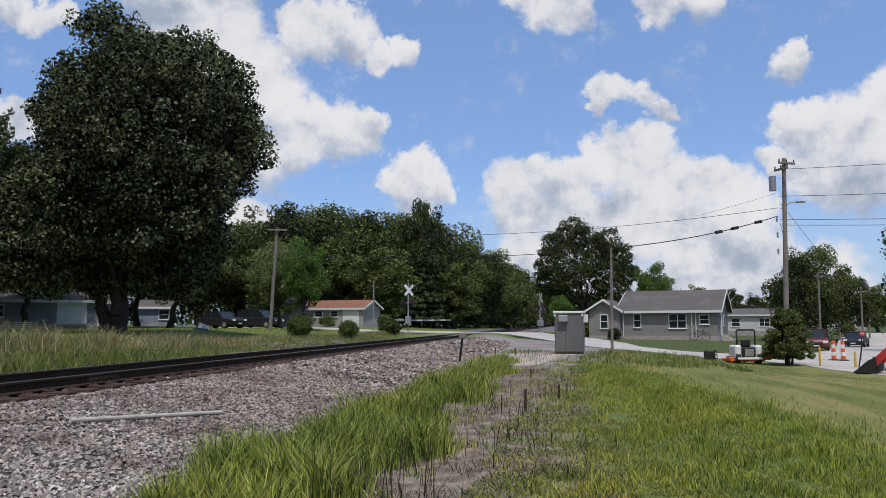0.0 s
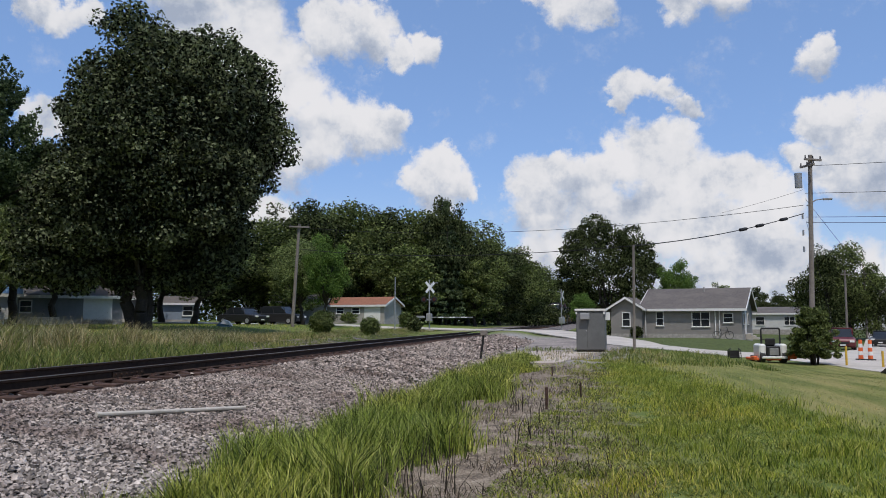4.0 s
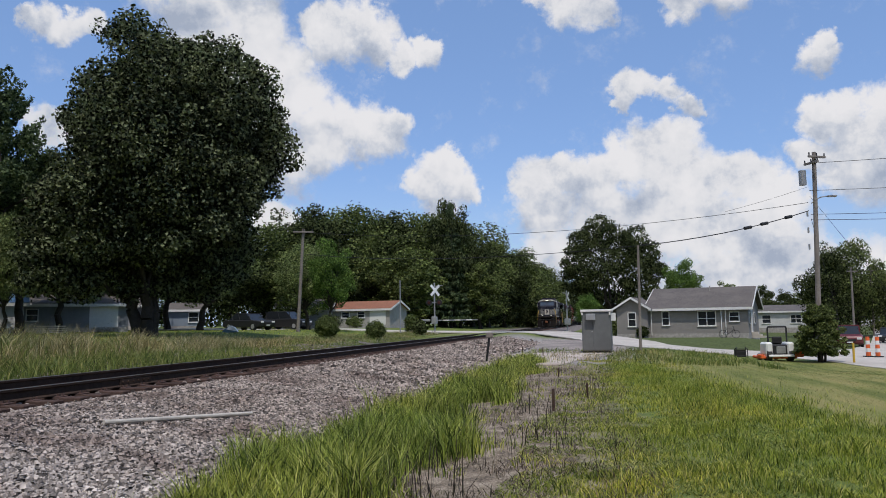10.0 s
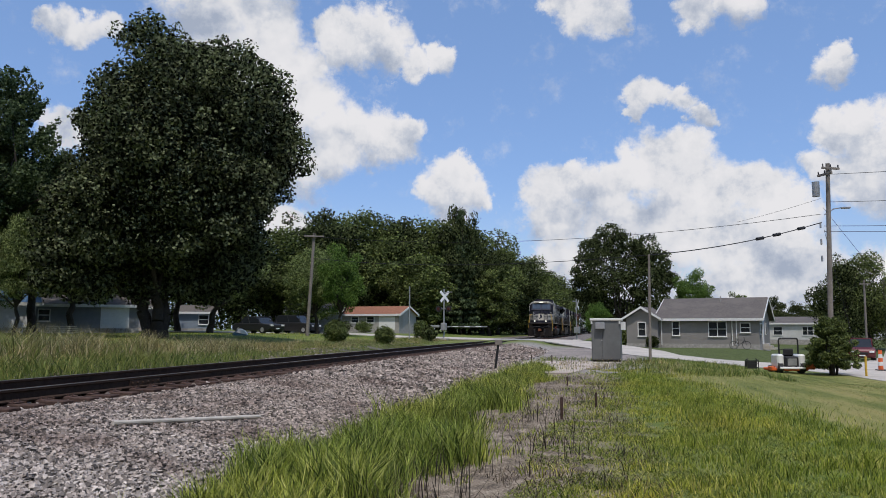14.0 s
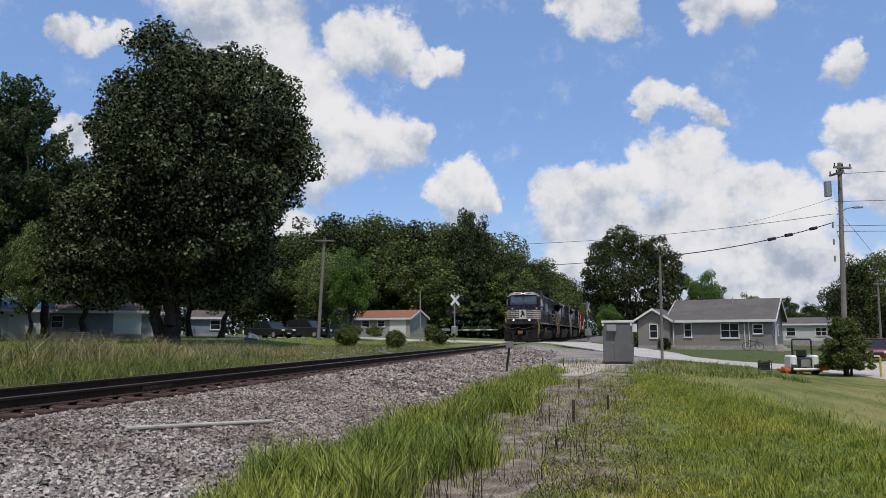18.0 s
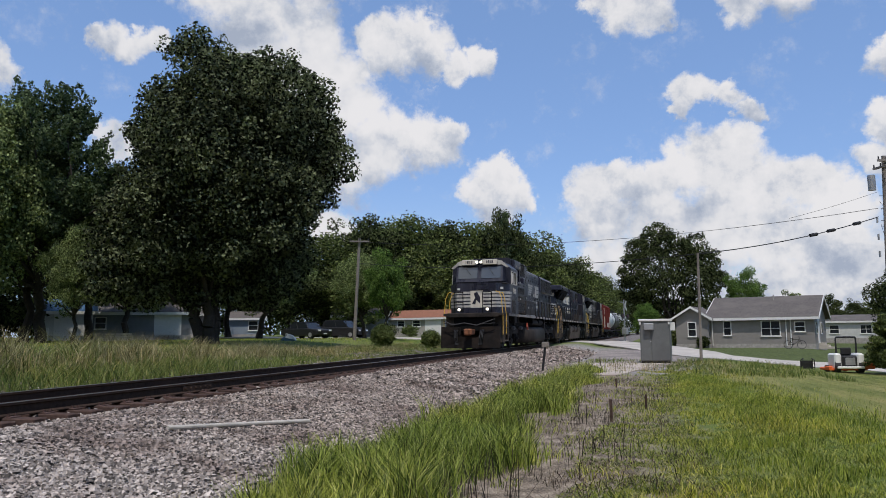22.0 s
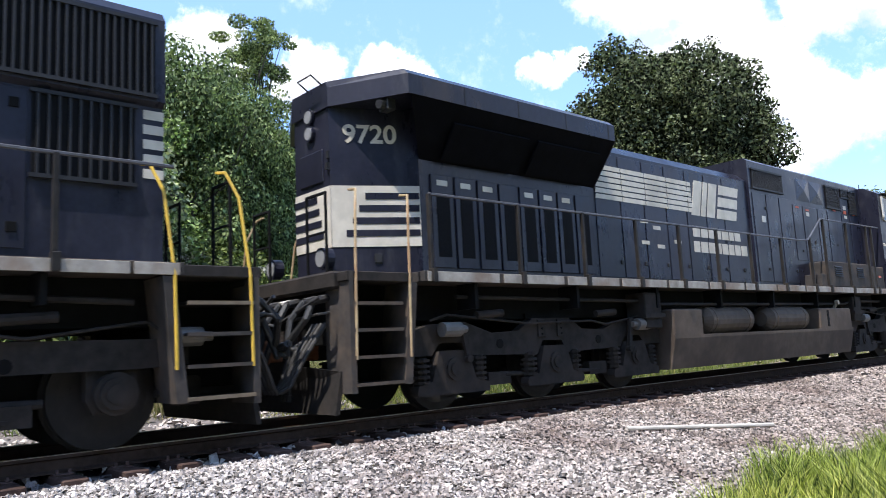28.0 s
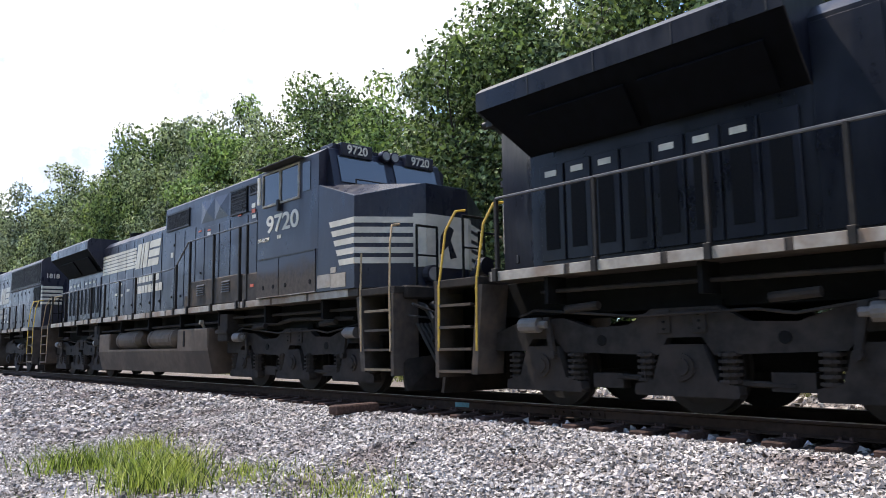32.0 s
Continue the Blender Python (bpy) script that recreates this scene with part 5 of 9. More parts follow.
material("post_grime", (0.014, 0.012, 0.011), 0.6, spread=0.35, scale=7.0, bump=0.1, second=(0.028, 0.023, 0.019), big=2.5, spec=0.3)
SILL_OUT = 1.555


def handrails(parent, tops, posts, x=1.47, foot=1.84):
    """Side rail through the points tops (y, z) with posts at y."""
    for s in (1, -1):
        bm = bmesh.new()
        pipe(bm, [(s * x, p, q) for p, q in tops], 0.021, 6)
        part("handrail", bm, "slat" if s < 0 else "rail_dull", parent)
        for p in posts:
            z = float(np.interp(p, *zip(*sorted(tops))))
            bm = bmesh.new()
            box(bm, *sorted((s * (x - 0.03), s * (x + 0.03))), p - 0.026, p + 0.026, foot - 0.06, z, 0.006)
            stanchion = part("stanchion", bm, "post_grime", parent)
            bm = bmesh.new()
            box(bm, *sorted((s * (x - 0.02), s * SILL_OUT)), p - 0.04, p + 0.04, foot - 0.15, foot + 0.03, 0.006)
            part("foot_bracket", bm, "post_grime", stanchion)


material("step_ochre", (0.15, 0.115, 0.075), 0.7, spread=0.25, scale=9.0, bump=0.1)
material("rail_dull", (0.09, 0.09, 0.10), 0.5, 0.2, spread=0.3, scale=9.0, bump=0.05)


def end_rails(parent, y, e, mat):
    """Grab rails at the steps and across the end platform."""
    for s in (1, -1):
        for dy, m in ((0.0, mat), (0.82, mat)):
            bm = bmesh.new()
            yy = y + e * dy
            pipe(bm, [(s * 1.5, yy + e * 0.02, 0.75), (s * 1.5, yy, 1.7), (s * 1.42, yy - e * 0.08, 2.55), (s * 1.3, yy - e * 0.18, 2.85), (s * 1.12, yy - e * 0.2, 2.88)], 0.018, 6)
            part("grab_rail", bm, m, parent, "worn yellow grab rail" if m == "yellow_paint" else "worn pale grab rail")
    for x0, x1 in ((-0.95, -0.5), (0.5, 0.95)):
        bm = bmesh.new()
        pipe(bm, [(x0, y + e * 0.86, 1.8), (x0, y + e * 0.86, 2.85), (x1, y + e * 0.86, 2.85), (x1, y + e * 0.86, 1.8)], 0.022, 6)
        rod(bm, (x0, y + e * 0.86, 2.35), (x1, y + e * 0.86, 2.35), 0.016, sides=6)
        part("end_railing", bm, "under_black", parent)
    bm = bmesh.new()
    box(bm, -1.5, 1.5, *sorted((y - e * 0.05, y + e * 0.95)), 1.68, 1.8, 0.01)
    part("end_platform", bm, "bogie_grime", parent)
    bm = bmesh.new()
    box(bm, -1.3, 1.3, *sorted((y + e * 0.84, y + e * 1.02)), 1.60, 1.82, 0.03)
    part("anticlimber", bm, "bogie_grime", parent)
    bm = bmesh.new()
    box(bm, -1.0, 1.0, *sorted((y + e * 0.1, y + e * 0.8)), 0.95, 1.7)
    part("end_frame", bm, "under_black", parent)


def emblem(parent, x, y0, y1, z0, z1, ys, ye, lines=6, lean=0.0):
    """Six white speed lines and the railway's mark as plain blocks, on the side at x."""
    h = (z1 - z0) / lines
    for k in range(lines):
        z = z1 - (k + 1) * h
        cut = lean * k
        za, zc = z + h * 0.12, z + h * 0.88
        lo0, lo1, hi0, hi1 = y0 - cut * 0.25, y1 - cut, y0 - cut * 0.25 + 0.03, y1 - cut + lean * 0.7
        line = part("speed_line", bmesh.new(), "white_paint", parent, "white painted speed line")
        bm = bmesh.new()
        joints = [y0 + 0.05 + q * 0.74 for q in range(1, int((y1 - y0) / 0.74) + 1) if y0 + 0.05 + q * 0.74 < min(lo1, hi1) - 0.1]
        starts = [(lo0, hi0)] + [(q + 0.012, q + 0.012) for q in joints]
        stops = [(q - 0.012, q - 0.012) for q in joints] + [(lo1, hi1)]
        for (a0, b0), (a1, b1) in zip(starts, stops):
            prism(bm, [(a0, za), (a1, za), (b1, zc), (b0, zc)], "x", x, x + 0.006)
        if SHIFT[0]:
            bmesh.ops.translate(bm, verts=bm.verts, vec=(0, -SHIFT[0], 0))
        bm.to_mesh(line.data)
        bm.free()
    mark(parent, x, ys, ye, z0 - 0.04, z1 + 0.05, "white_paint")


def mark(parent, x, ys, ye, zb, zt, mat):
    """The railway's mark as slanted plain blocks."""
    w = ye - ys
    hh = zt - zb
    slant = 0.20
    for a, b in ((0.0, 0.17), (0.20, 0.29), (0.32, 0.49)):
        bm = bmesh.new()
        prism(bm, [(ys + w * a, zb), (ys + w * b, zb), (ys + w * b + slant, zt), (ys + w * a + slant, zt)], "x", x, x + 0.007)
        part("mark_block", bm, mat, parent, "white painted slanted block mark")
    for k in range(3):
        za, zc = zb + hh * 0.36 * k, zb + hh * (0.36 * k + 0.28)
        la, lc = slant * (za - zb) / hh, slant * (zc - zb) / hh
        bm = bmesh.new()
        prism(bm, [(ys + w * 0.54 + la, za), (ye - 0.04 + la, za), (ye - 0.04 + lc, zc), (ys + w * 0.54 + lc, zc)], "x", x, x + 0.007)
        part("mark_block", bm, mat, parent, "white painted slanted bar of the mark")


def word_bars(parent, x, y, z, widths, h, mat="white_paint", gap=0.045, lean=0.0):
    """Letter-sized bars in place of a name, upright or leaning."""
    for w in widths:
        bm = bmesh.new()
        prism(bm, [(y, z), (y + w, z), (y + w + lean, z + h), (y + lean, z + h)], "x", x, x + 0.006)
        part("name_bar", bm, mat, parent)
        y += w + gap


def lamp_pair(parent, y, e, z, gap=0.2, r=0.085, lit=False, upright=False):
    for k in (-1, 1):
        x, zz = (0.0, z + k * gap / 2) if upright else (k * gap / 2, z)
        bm = bmesh.new()
        rod(bm, (x, y - e * 0.12, zz), (x, y + e * 0.02, zz), r * 1.3, sides=16)
        housing = part("headlight", bm, "loco_black", parent)
        bm = bmesh.new()
        rod(bm, (x, y + e * 0.021, zz), (x, y + e * 0.028, zz), r, sides=16)
        part("lens", bm, "headlight_glow" if lit else "lens_dull", housing, "round headlight lens")


WING_END = -11.92


def gevo(number, dy, named):
    """Wide-cab locomotive that runs cab last: radiator wing ahead, cab and short nose behind."""
    a, b = -18.0 + dy, 5.15 + dy
    mid = (a + b) / 2
    SHIFT[0] = mid
    loco = thing("locomotive", named, "locomotive", "locomotives of the train")
    ROLLING.append((loco, mid))

    def Y(v):
        return v + dy
    # frame and walkway
    sheet("underframe", "under_black", loco, -0.95, 0.95, Y(-16.6), Y(3.9), 1.22, 1.70)
    sheet("walkway", "loco_grime", loco, -1.5, 1.5, Y(-16.25), Y(3.6), 1.70, 1.835)
    for s in (1, -1):
        k = -16.2
        while k < 3.4:
            w = min(1.36, 3.5 - k)
            sheet("sill_panel", "sill_paint", loco, *sorted((s * 1.5, s * 1.512)), Y(k), Y(k + w - 0.05), 1.70, 1.83, 0.003, "flaking tan sill edge")
            k += 1.4
        for q in range(9):
            yy = Y(-15.3 + q * 2.2)
            sheet("sill_bracket", "under_black", loco, *sorted((s * 1.05, s * 1.42)), yy, yy + 0.06, 1.35, 1.70, 0.0)
        bm = bmesh.new()
        pipe(bm, [(s * 1.25, Y(-15.5), 1.52), (s * 1.25, Y(-11), 1.48), (s * 1.3, Y(-10.8), 1.42), (s * 1.3, Y(-2.4), 1.44), (s * 1.25, Y(-1.9), 1.52), (s * 1.25, Y(3.2), 1.5)], 0.03, 6)
        part("air_pipe", bm, "bogie_grime", loco)
        bm = bmesh.new()
        pipe(bm, [(s * 1.1, Y(-2.2), 1.36), (s * 1.1, Y(0.2), 1.34), (s * 1.15, Y(0.8), 1.40), (s * 1.15, Y(3.0), 1.34)], 0.04, 6)
        part("air_pipe", bm, "bogie_grime", loco)
    # long hood
    bm = bmesh.new()
    prism(bm, [(-1.0, 1.84), (-1.0, 4.18), (-0.82, 4.36), (0.82, 4.36), (1.0, 4.18), (1.0, 1.84)], "y", Y(-12.0), Y(-6.6))
    part("hood", bm, "loco_black", loco)
    for k in range(7):
        y = -11.9 + k * 0.74
        for z0, z1 in ((1.92, 4.12),):
            both("hood_door", "loco_door", loco, 1.0, 1.014, Y(y), Y(y + 0.70), z0, z1, 0.004)
        both("latch", "slat", loco, 1.014, 1.04, Y(y + 0.6), Y(y + 0.68), 2.15, 2.22, 0.004)
    bm = bmesh.new()
    rod(bm, (0, Y(-11.0), 4.3), (0, Y(-11.0), 4.66), 0.42, 0.46, 20)
    part("exhaust_stack", bm, "grille", loco, "sooty black round exhaust stack")
    # radiator section with its wing
    bm = bmesh.new()
    body = [(-1.0, Y(WING_END)), (-1.0, Y(-15.85)), (-0.45, Y(-16.95)), (0.45, Y(-16.95)), (1.0, Y(-15.85)), (1.0, Y(WING_END))]
    roof = [(-1.53, Y(WING_END)), (-1.53, Y(-16.40)), (-0.48, Y(-16.98)), (0.48, Y(-16.98)), (1.53, Y(-16.40)), (1.53, Y(WING_END))]
    prism(bm, [(-1.0, Y(-12.0))] + body[1:5] + [(1.0, Y(-12.0))], "z", 1.84, 4.3)
    part("radiator_hood", bm, "loco_black", loco)
    bm = bmesh.new()
    rings = [[bm.verts.new((px * k, py, z)) for px, py in roof] for z, k in ((4.17, 1.0), (4.44, 1.0), (4.53, 0.93))]
    for lo, hi in zip(rings, rings[1:]):
        for q in range(6):
            bm.faces.new((lo[q], lo[(q + 1) % 6], hi[(q + 1) % 6], hi[q]))
    bm.faces.new(rings[0])
    bm.faces.new(rings[-1])
    bmesh.ops.recalc_face_normals(bm, faces=bm.faces)
    part("radiator_wing", bm, "loco_black", loco, "overhanging flat radiator roof")
    # core and screens carry the overhanging roof's shade in their colour
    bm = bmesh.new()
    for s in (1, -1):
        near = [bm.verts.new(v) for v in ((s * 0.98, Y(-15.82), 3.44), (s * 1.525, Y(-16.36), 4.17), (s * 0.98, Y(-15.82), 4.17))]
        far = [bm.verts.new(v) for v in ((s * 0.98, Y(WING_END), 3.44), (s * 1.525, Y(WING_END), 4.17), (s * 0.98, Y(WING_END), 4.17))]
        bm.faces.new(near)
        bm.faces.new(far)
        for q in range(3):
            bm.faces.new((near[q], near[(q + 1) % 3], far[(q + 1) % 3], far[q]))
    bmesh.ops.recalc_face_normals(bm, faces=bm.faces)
    part("radiator_core", bm, "wing_shade", loco, "sloping radiator core, blackened for the shade under the roof")
    for s in (1, -1):
        part("core_end", prism(bmesh.new(), [(s * 0.98, 3.42), (s * 1.53, 4.17), (s * 0.98, 4.17)], "y", Y(WING_END), Y(WING_END + 0.015)), "loco_black", loco)
        for k in range(4):
            sheet("roof_seam", "slat", loco, *sorted((s * 1.53, s * 1.536)), Y(-15.4 + k * 1.1), Y(-15.385 + k * 1.1), 4.18, 4.43, 0.0)
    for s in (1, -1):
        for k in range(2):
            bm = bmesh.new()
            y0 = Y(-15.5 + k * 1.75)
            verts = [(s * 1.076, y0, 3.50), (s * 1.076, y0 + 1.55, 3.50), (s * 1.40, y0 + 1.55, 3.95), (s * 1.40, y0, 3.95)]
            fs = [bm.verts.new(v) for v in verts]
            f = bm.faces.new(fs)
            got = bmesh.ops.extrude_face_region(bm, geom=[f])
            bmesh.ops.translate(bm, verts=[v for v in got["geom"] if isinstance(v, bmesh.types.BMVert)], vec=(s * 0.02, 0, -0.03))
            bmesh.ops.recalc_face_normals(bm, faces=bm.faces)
            part("radiator_screen", bm, "wing_shade", loco, "black radiator intake screen")
        for k in range(8):
            y0 = Y(-15.66 + k * 0.455)
            d = sheet("radiator_door", "loco_door", loco, *sorted((s * 1.0, s * 1.03)), y0, y0 + 0.41, 1.95, 3.28, 0.006)
            sheet("door_screen", "grille", d, *sorted((s * 1.03, s * 1.036)), y0 + 0.09, y0 + 0.33, 2.1, 3.0, 0.0)
            if k % 2 == 0 or k in (1, 5):
                sheet("sticker", "white_paint", d, *sorted((s * 1.03, s * 1.037)), y0 + 0.1, y0 + 0.3, 3.12, 3.2, 0.0)
    slant = math.atan2(1.10, 0.55)
    for s in (1, -1):
        face = Matrix.Translation((s * 0.725, Y(-16.40), 0)) @ Matrix.Rotation(s * slant, 4, "Z")
        if number == "9720":
            bm = box(bmesh.new(), -0.612, 0.612, -0.010, 0.004, 2.24, 3.08)
            bm.transform(face)
            flag = part("white_panel", bm, "white_paint", loco, "white painted panel with dark slots")
            for k in range(4):
                bm = box(bmesh.new(), *sorted((s * (-0.42 + 0.09 * k), s * 0.60)), -0.016, -0.008, 2.38 + k * 0.17, 2.47 + k * 0.17)
                bm.transform(face)
                part("dark_slot", bm, "loco_black", flag)
            lettering("number", number, "white_paint", loco, face @ Matrix.Translation((-s * 0.06, -0.006, 3.79)) @ FACE["-y"], 0.36, wide=1.05)
        bm = box(bmesh.new(), -0.05, 0.05, -0.02, 0.0, 2.02, 2.14, 0.004)
        bm.transform(face)
        part("latch", bm, "slat", loco)
    sheet("white_panel", "white_paint", loco, -0.45, 0.45, Y(-16.962), Y(-16.95), 2.24, 3.08, 0.0, "white painted panel on the hood's end")
    for k in range(4):
        sheet("dark_slot", "loco_black", loco, -0.45, 0.28 - 0.05 * k, Y(-16.97), Y(-16.962), 2.38 + k * 0.17, 2.47 + k * 0.17, 0.0)
    sheet("end_door", "loco_door", loco, -0.3, 0.3, Y(-16.972), Y(-16.95), 3.16, 3.62, 0.01)
    bm = bmesh.new()
    pipe(bm, [(0.0, Y(-16.9), 4.46), (0.0, Y(-17.15), 4.62), (0.35, Y(-17.15), 4.62), (0.35, Y(-16.9), 4.46)], 0.014, 6)
    part("grab_iron", bm, "slat", loco)
    for k, (y, z) in enumerate(((-17.0, 3.3), (-16.98, 3.46))):
        sheet("hinge", "slat", loco, 0.40, 0.45, Y(y), Y(y + 0.08), z, z + 0.1, 0.0)
    lamp_pair(loco, Y(-16.98), -1, 4.02, 0.24, 0.09, upright=True)
    lamp_pair(loco, Y(-17.25), -1, 2.05, 1.3, 0.11)
    lamp_pair(loco, Y(4.5), 1, 2.05, 1.1, 0.12)
    bm = bmesh.new()
    rod(bm, (1.16, Y(-16.62), 4.08), (1.10, Y(-16.35), 4.12), 0.06, sides=10)
    box(bm, 1.02, 1.22, Y(-16.52), Y(-16.38), 4.02, 4.18, 0.01)
    part("marker_lamp", bm, "slat", loco)
    # equipment hood between long hood and cab
    bm = bmesh.new()
    prism(bm, [(-1.06, 1.84), (-1.06, 4.67), (-0.99, 4.73), (0.99, 4.73), (1.06, 4.67), (1.06, 1.84)], "y", Y(-6.35), Y(0.0))
    prism(bm, [(-1.0, 1.84), (-1.0, 4.2), (-0.8, 4.38), (0.8, 4.38), (1.0, 4.2), (1.0, 1.84)], "y", Y(-6.6), Y(-6.35))
    part("equipment_hood", bm, "loco_black", loco)
    for y0, y1, z0, z1 in ((-6.25, -5.65, 1.95, 3.95), (-5.6, -5.0, 1.95, 3.95), (-4.95, -4.3, 1.95, 3.95), (-4.25, -3.75, 2.5, 3.86), (-3.7, -2.9, 2.5, 3.86), (-2.85, -2.3, 2.5, 3.86), (-2.25, -1.4, 2.5, 3.86), (-1.35, -0.95, 2.5, 3.86), (-0.8, -0.1, 2.46, 3.86), (-1.35, -0.85, 3.92, 4.3)):
        both("hood_door", "loco_door", loco, 1.06, 1.074, Y(y0), Y(y1), z0, z1, 0.005)
    for y, z in ((-5.8, 2.2), (-5.2, 2.2), (-4.4, 2.2), (-3.2, 2.95), (-1.85, 2.95), (-3.95, 2.7), (-5.7, 3.6)):
        both("latch", "slat", loco, 1.074, 1.10, Y(y), Y(y + 0.06), z, z + 0.06, 0.004)
    for s in (1,):
        for y0, y1, z0, z1, pitch in ((-2.26, -1.44, 3.95, 4.52, 0.06), (-1.3, -0.86, 4.3, 4.52, 0.06), (-0.78, -0.3, 3.9, 4.52, 0.06)):
            slats(loco, Y(y0), Y(y1), z0, z1, 1.07, 0.05, 0.008, 7)
        slats(loco, Y(-6.2), Y(-4.72), 4.06, 4.50, 1.066, 0.035, 0.006)
        # diamond-pressed stiffening panels
        for k in range(2):
            bm = bmesh.new()
            ya, yb, za, zb = Y(-3.98 + k * 0.78), Y(-3.20 + k * 0.78), 3.98, 4.54
            c = [bm.verts.new(p) for p in ((1.061, ya, za), (1.061, yb, za), (1.061, yb, zb), (1.061, ya, zb))]
            top = bm.verts.new((1.105, (ya + yb) / 2, (za + zb) / 2))
            for q in range(4):
                bm.faces.new((c[q], c[(q + 1) % 4], top))
            part("stiffening_panel", bm, "loco_door", loco)
        for y, z, h, m in ((-1.2, 3.98, 0.10, "cab_cream"), (-1.2, 3.86, 0.09, "sticker_red"), (-1.17, 3.74, 0.08, "cab_cream"), (-3.55, 3.62, 0.1, "cab_cream"), (-3.55, 3.75, 0.04, "sticker_red"), (-4.1, 3.78, 0.04, "sticker_red"), (-1.9, 3.88, 0.04, "sticker_red"), (-0.6, 3.86, 0.04, "sticker_red"), (-5.9, 3.3, 0.14, "cab_cream")):
            sheet("sticker", m, loco, 1.075, 1.082, Y(y), Y(y + 0.17), z, z + h, 0.0)
    # grimy equipment boxes along the walkway
    for y0, y1, z1 in ((-3.66, -2.32, 2.46), (-2.29, -0.98, 2.46)):
        for s in (1, -1):
            bx = sheet("equipment_box", "loco_grime", loco, *sorted((s * 1.0, s * 1.46)), Y(y0), Y(y1), 1.84, z1, 0.02, "grimy walkway equipment box")
            if s > 0:
                louvres(bx, Y((y0 + y1) / 2), 2.24, 1.46, 5)
    both("equipment_box", "loco_grime", loco, 1.0, 1.48, Y(-0.80), Y(-0.02), 1.80, 2.42, 0.02, "grimy walkway equipment box")
    sheet("sticker", "sticker_red", loco, 1.48, 1.487, Y(-0.42), Y(-0.26), 2.12, 2.18, 0.0)
    sheet("door_step", "loco_grime", loco, 1.0, 1.46, Y(-3.98), Y(-3.70), 1.84, 2.14, 0.01)
    # cab and nose
    bm = bmesh.new()
    prism(bm, [(-1.54, 1.84), (-1.54, 4.46), (-1.2, 4.66), (1.2, 4.66), (1.54, 4.46), (1.54, 1.84)], "y", Y(0.0), Y(2.35))
    for v in bm.verts:
        if v.co.y > Y(2) and v.co.z > 4:
            v.co.y += 0.05
    cab = part("cab", bm, "loco_black", loco)
    bm = bmesh.new()
    low = [(-1.537, Y(2.35)), (-1.537, Y(3.55)), (-0.5, Y(4.25)), (0.5, Y(4.25)), (1.537, Y(3.55)), (1.537, Y(2.35))]
    prism(bm, low, "z", 1.84, 3.4)
    for v in bm.verts:
        if v.co.z > 3:
            v.co.z = 3.84 - 0.33 * (v.co.y - Y(2.35)) if abs(v.co.x) > 1 else 3.68
    part("nose", bm, "loco_black", loco, "short sloping black nose")
    bm = bmesh.new()
    top = [bm.verts.new(v) for v in ((-1.53, Y(2.36), 3.846), (-1.53, Y(3.545), 3.456), (-0.5, Y(4.24), 3.692), (0.5, Y(4.24), 3.692), (1.53, Y(3.545), 3.456), (1.53, Y(2.36), 3.846), (0.0, Y(2.36), 3.92))]
    hub = bm.verts.new((0.0, Y(3.4), 3.80))
    for q in range(7):
        bm.faces.new((top[q], top[(q + 1) % 7], hub))
    got = bmesh.ops.extrude_face_region(bm, geom=bm.faces[:])
    bmesh.ops.translate(bm, verts=[v for v in got["geom"] if isinstance(v, bmesh.types.BMVert)], vec=(0, 0, -0.035))
    bmesh.ops.recalc_face_normals(bm, faces=bm.faces)
    part("nose_top", bm, "sunlit_faded_paint", loco, "sun-bleached sloping nose top, its sunlit shine put into the colour")
    bm = bmesh.new()
    prism(bm, [(Y(2.36), 3.80), (Y(2.36), 4.62), (Y(2.44), 4.56), (Y(2.66), 3.80)], "x", -1.36, 1.36)
    part("cab_front", bm, "loco_black", cab)
    for x0, x1 in ((-1.2, -0.12), (0.12, 1.2)):
        bm = bmesh.new()
        box(bm, x0, x1, -0.006, 0.012, 0.0, 0.56, 0.004)
        bm.transform(Matrix.Translation((0, Y(2.645), 3.90)) @ Matrix.Rotation(radians(16), 4, "X"))
        part("windscreen", bm, "windscreen_glass", cab, "sloping dark windscreen")
    for s in (1, -1):
        for y0, y1 in ((0.26, 0.94), (1.00, 1.68)):
            w = sheet("cab_window", "cab_glass", cab, *sorted((s * 1.535, s * 1.552)), Y(y0), Y(y1), 3.74, 4.38, 0.0, "dark sliding cab window")
            bm = bmesh.new()
            for q in ((y0 - 0.03, y1 + 0.03, 3.70, 3.74), (y0 - 0.03, y1 + 0.03, 4.38, 4.41), (y0 - 0.03, y0, 3.74, 4.38), (y1, y1 + 0.03, 3.74, 4.38)):
                box(bm, *sorted((s * 1.53, s * 1.575)), Y(q[0]), Y(q[1]), q[2], q[3])
            part("window_frame", bm, "frame_worn", w)
        sheet("side_light", "cab_glass", cab, *sorted((s * 1.535, s * 1.55)), Y(1.83), Y(2.10), 3.80, 4.36, 0.0)
        bm = bmesh.new()
        box(bm, *sorted((s * 1.52, s * 1.76)), Y(0.3), Y(1.85), 4.46, 4.485, 0.004)
        part("sunshade", bm, "slat", cab)
        sheet("mirror", "cab_cream", cab, *sorted((s * 1.58, s * 1.62)), Y(0.10), Y(0.21), 3.78, 4.36, 0.01)
        sheet("mirror_bracket", "slat", cab, *sorted((s * 1.54, s * 1.62)), Y(0.9), Y(0.98), 3.55, 3.78, 0.01)
        for ya, yb in ((0.02, 0.92), (0.94, 2.3)):
            sheet("side_panel", "panel_grime", cab, *sorted((s * 1.54, s * 1.556)), Y(ya), Y(yb), 1.86, 2.62, 0.004, "lower cab panel, grimy towards the sill")
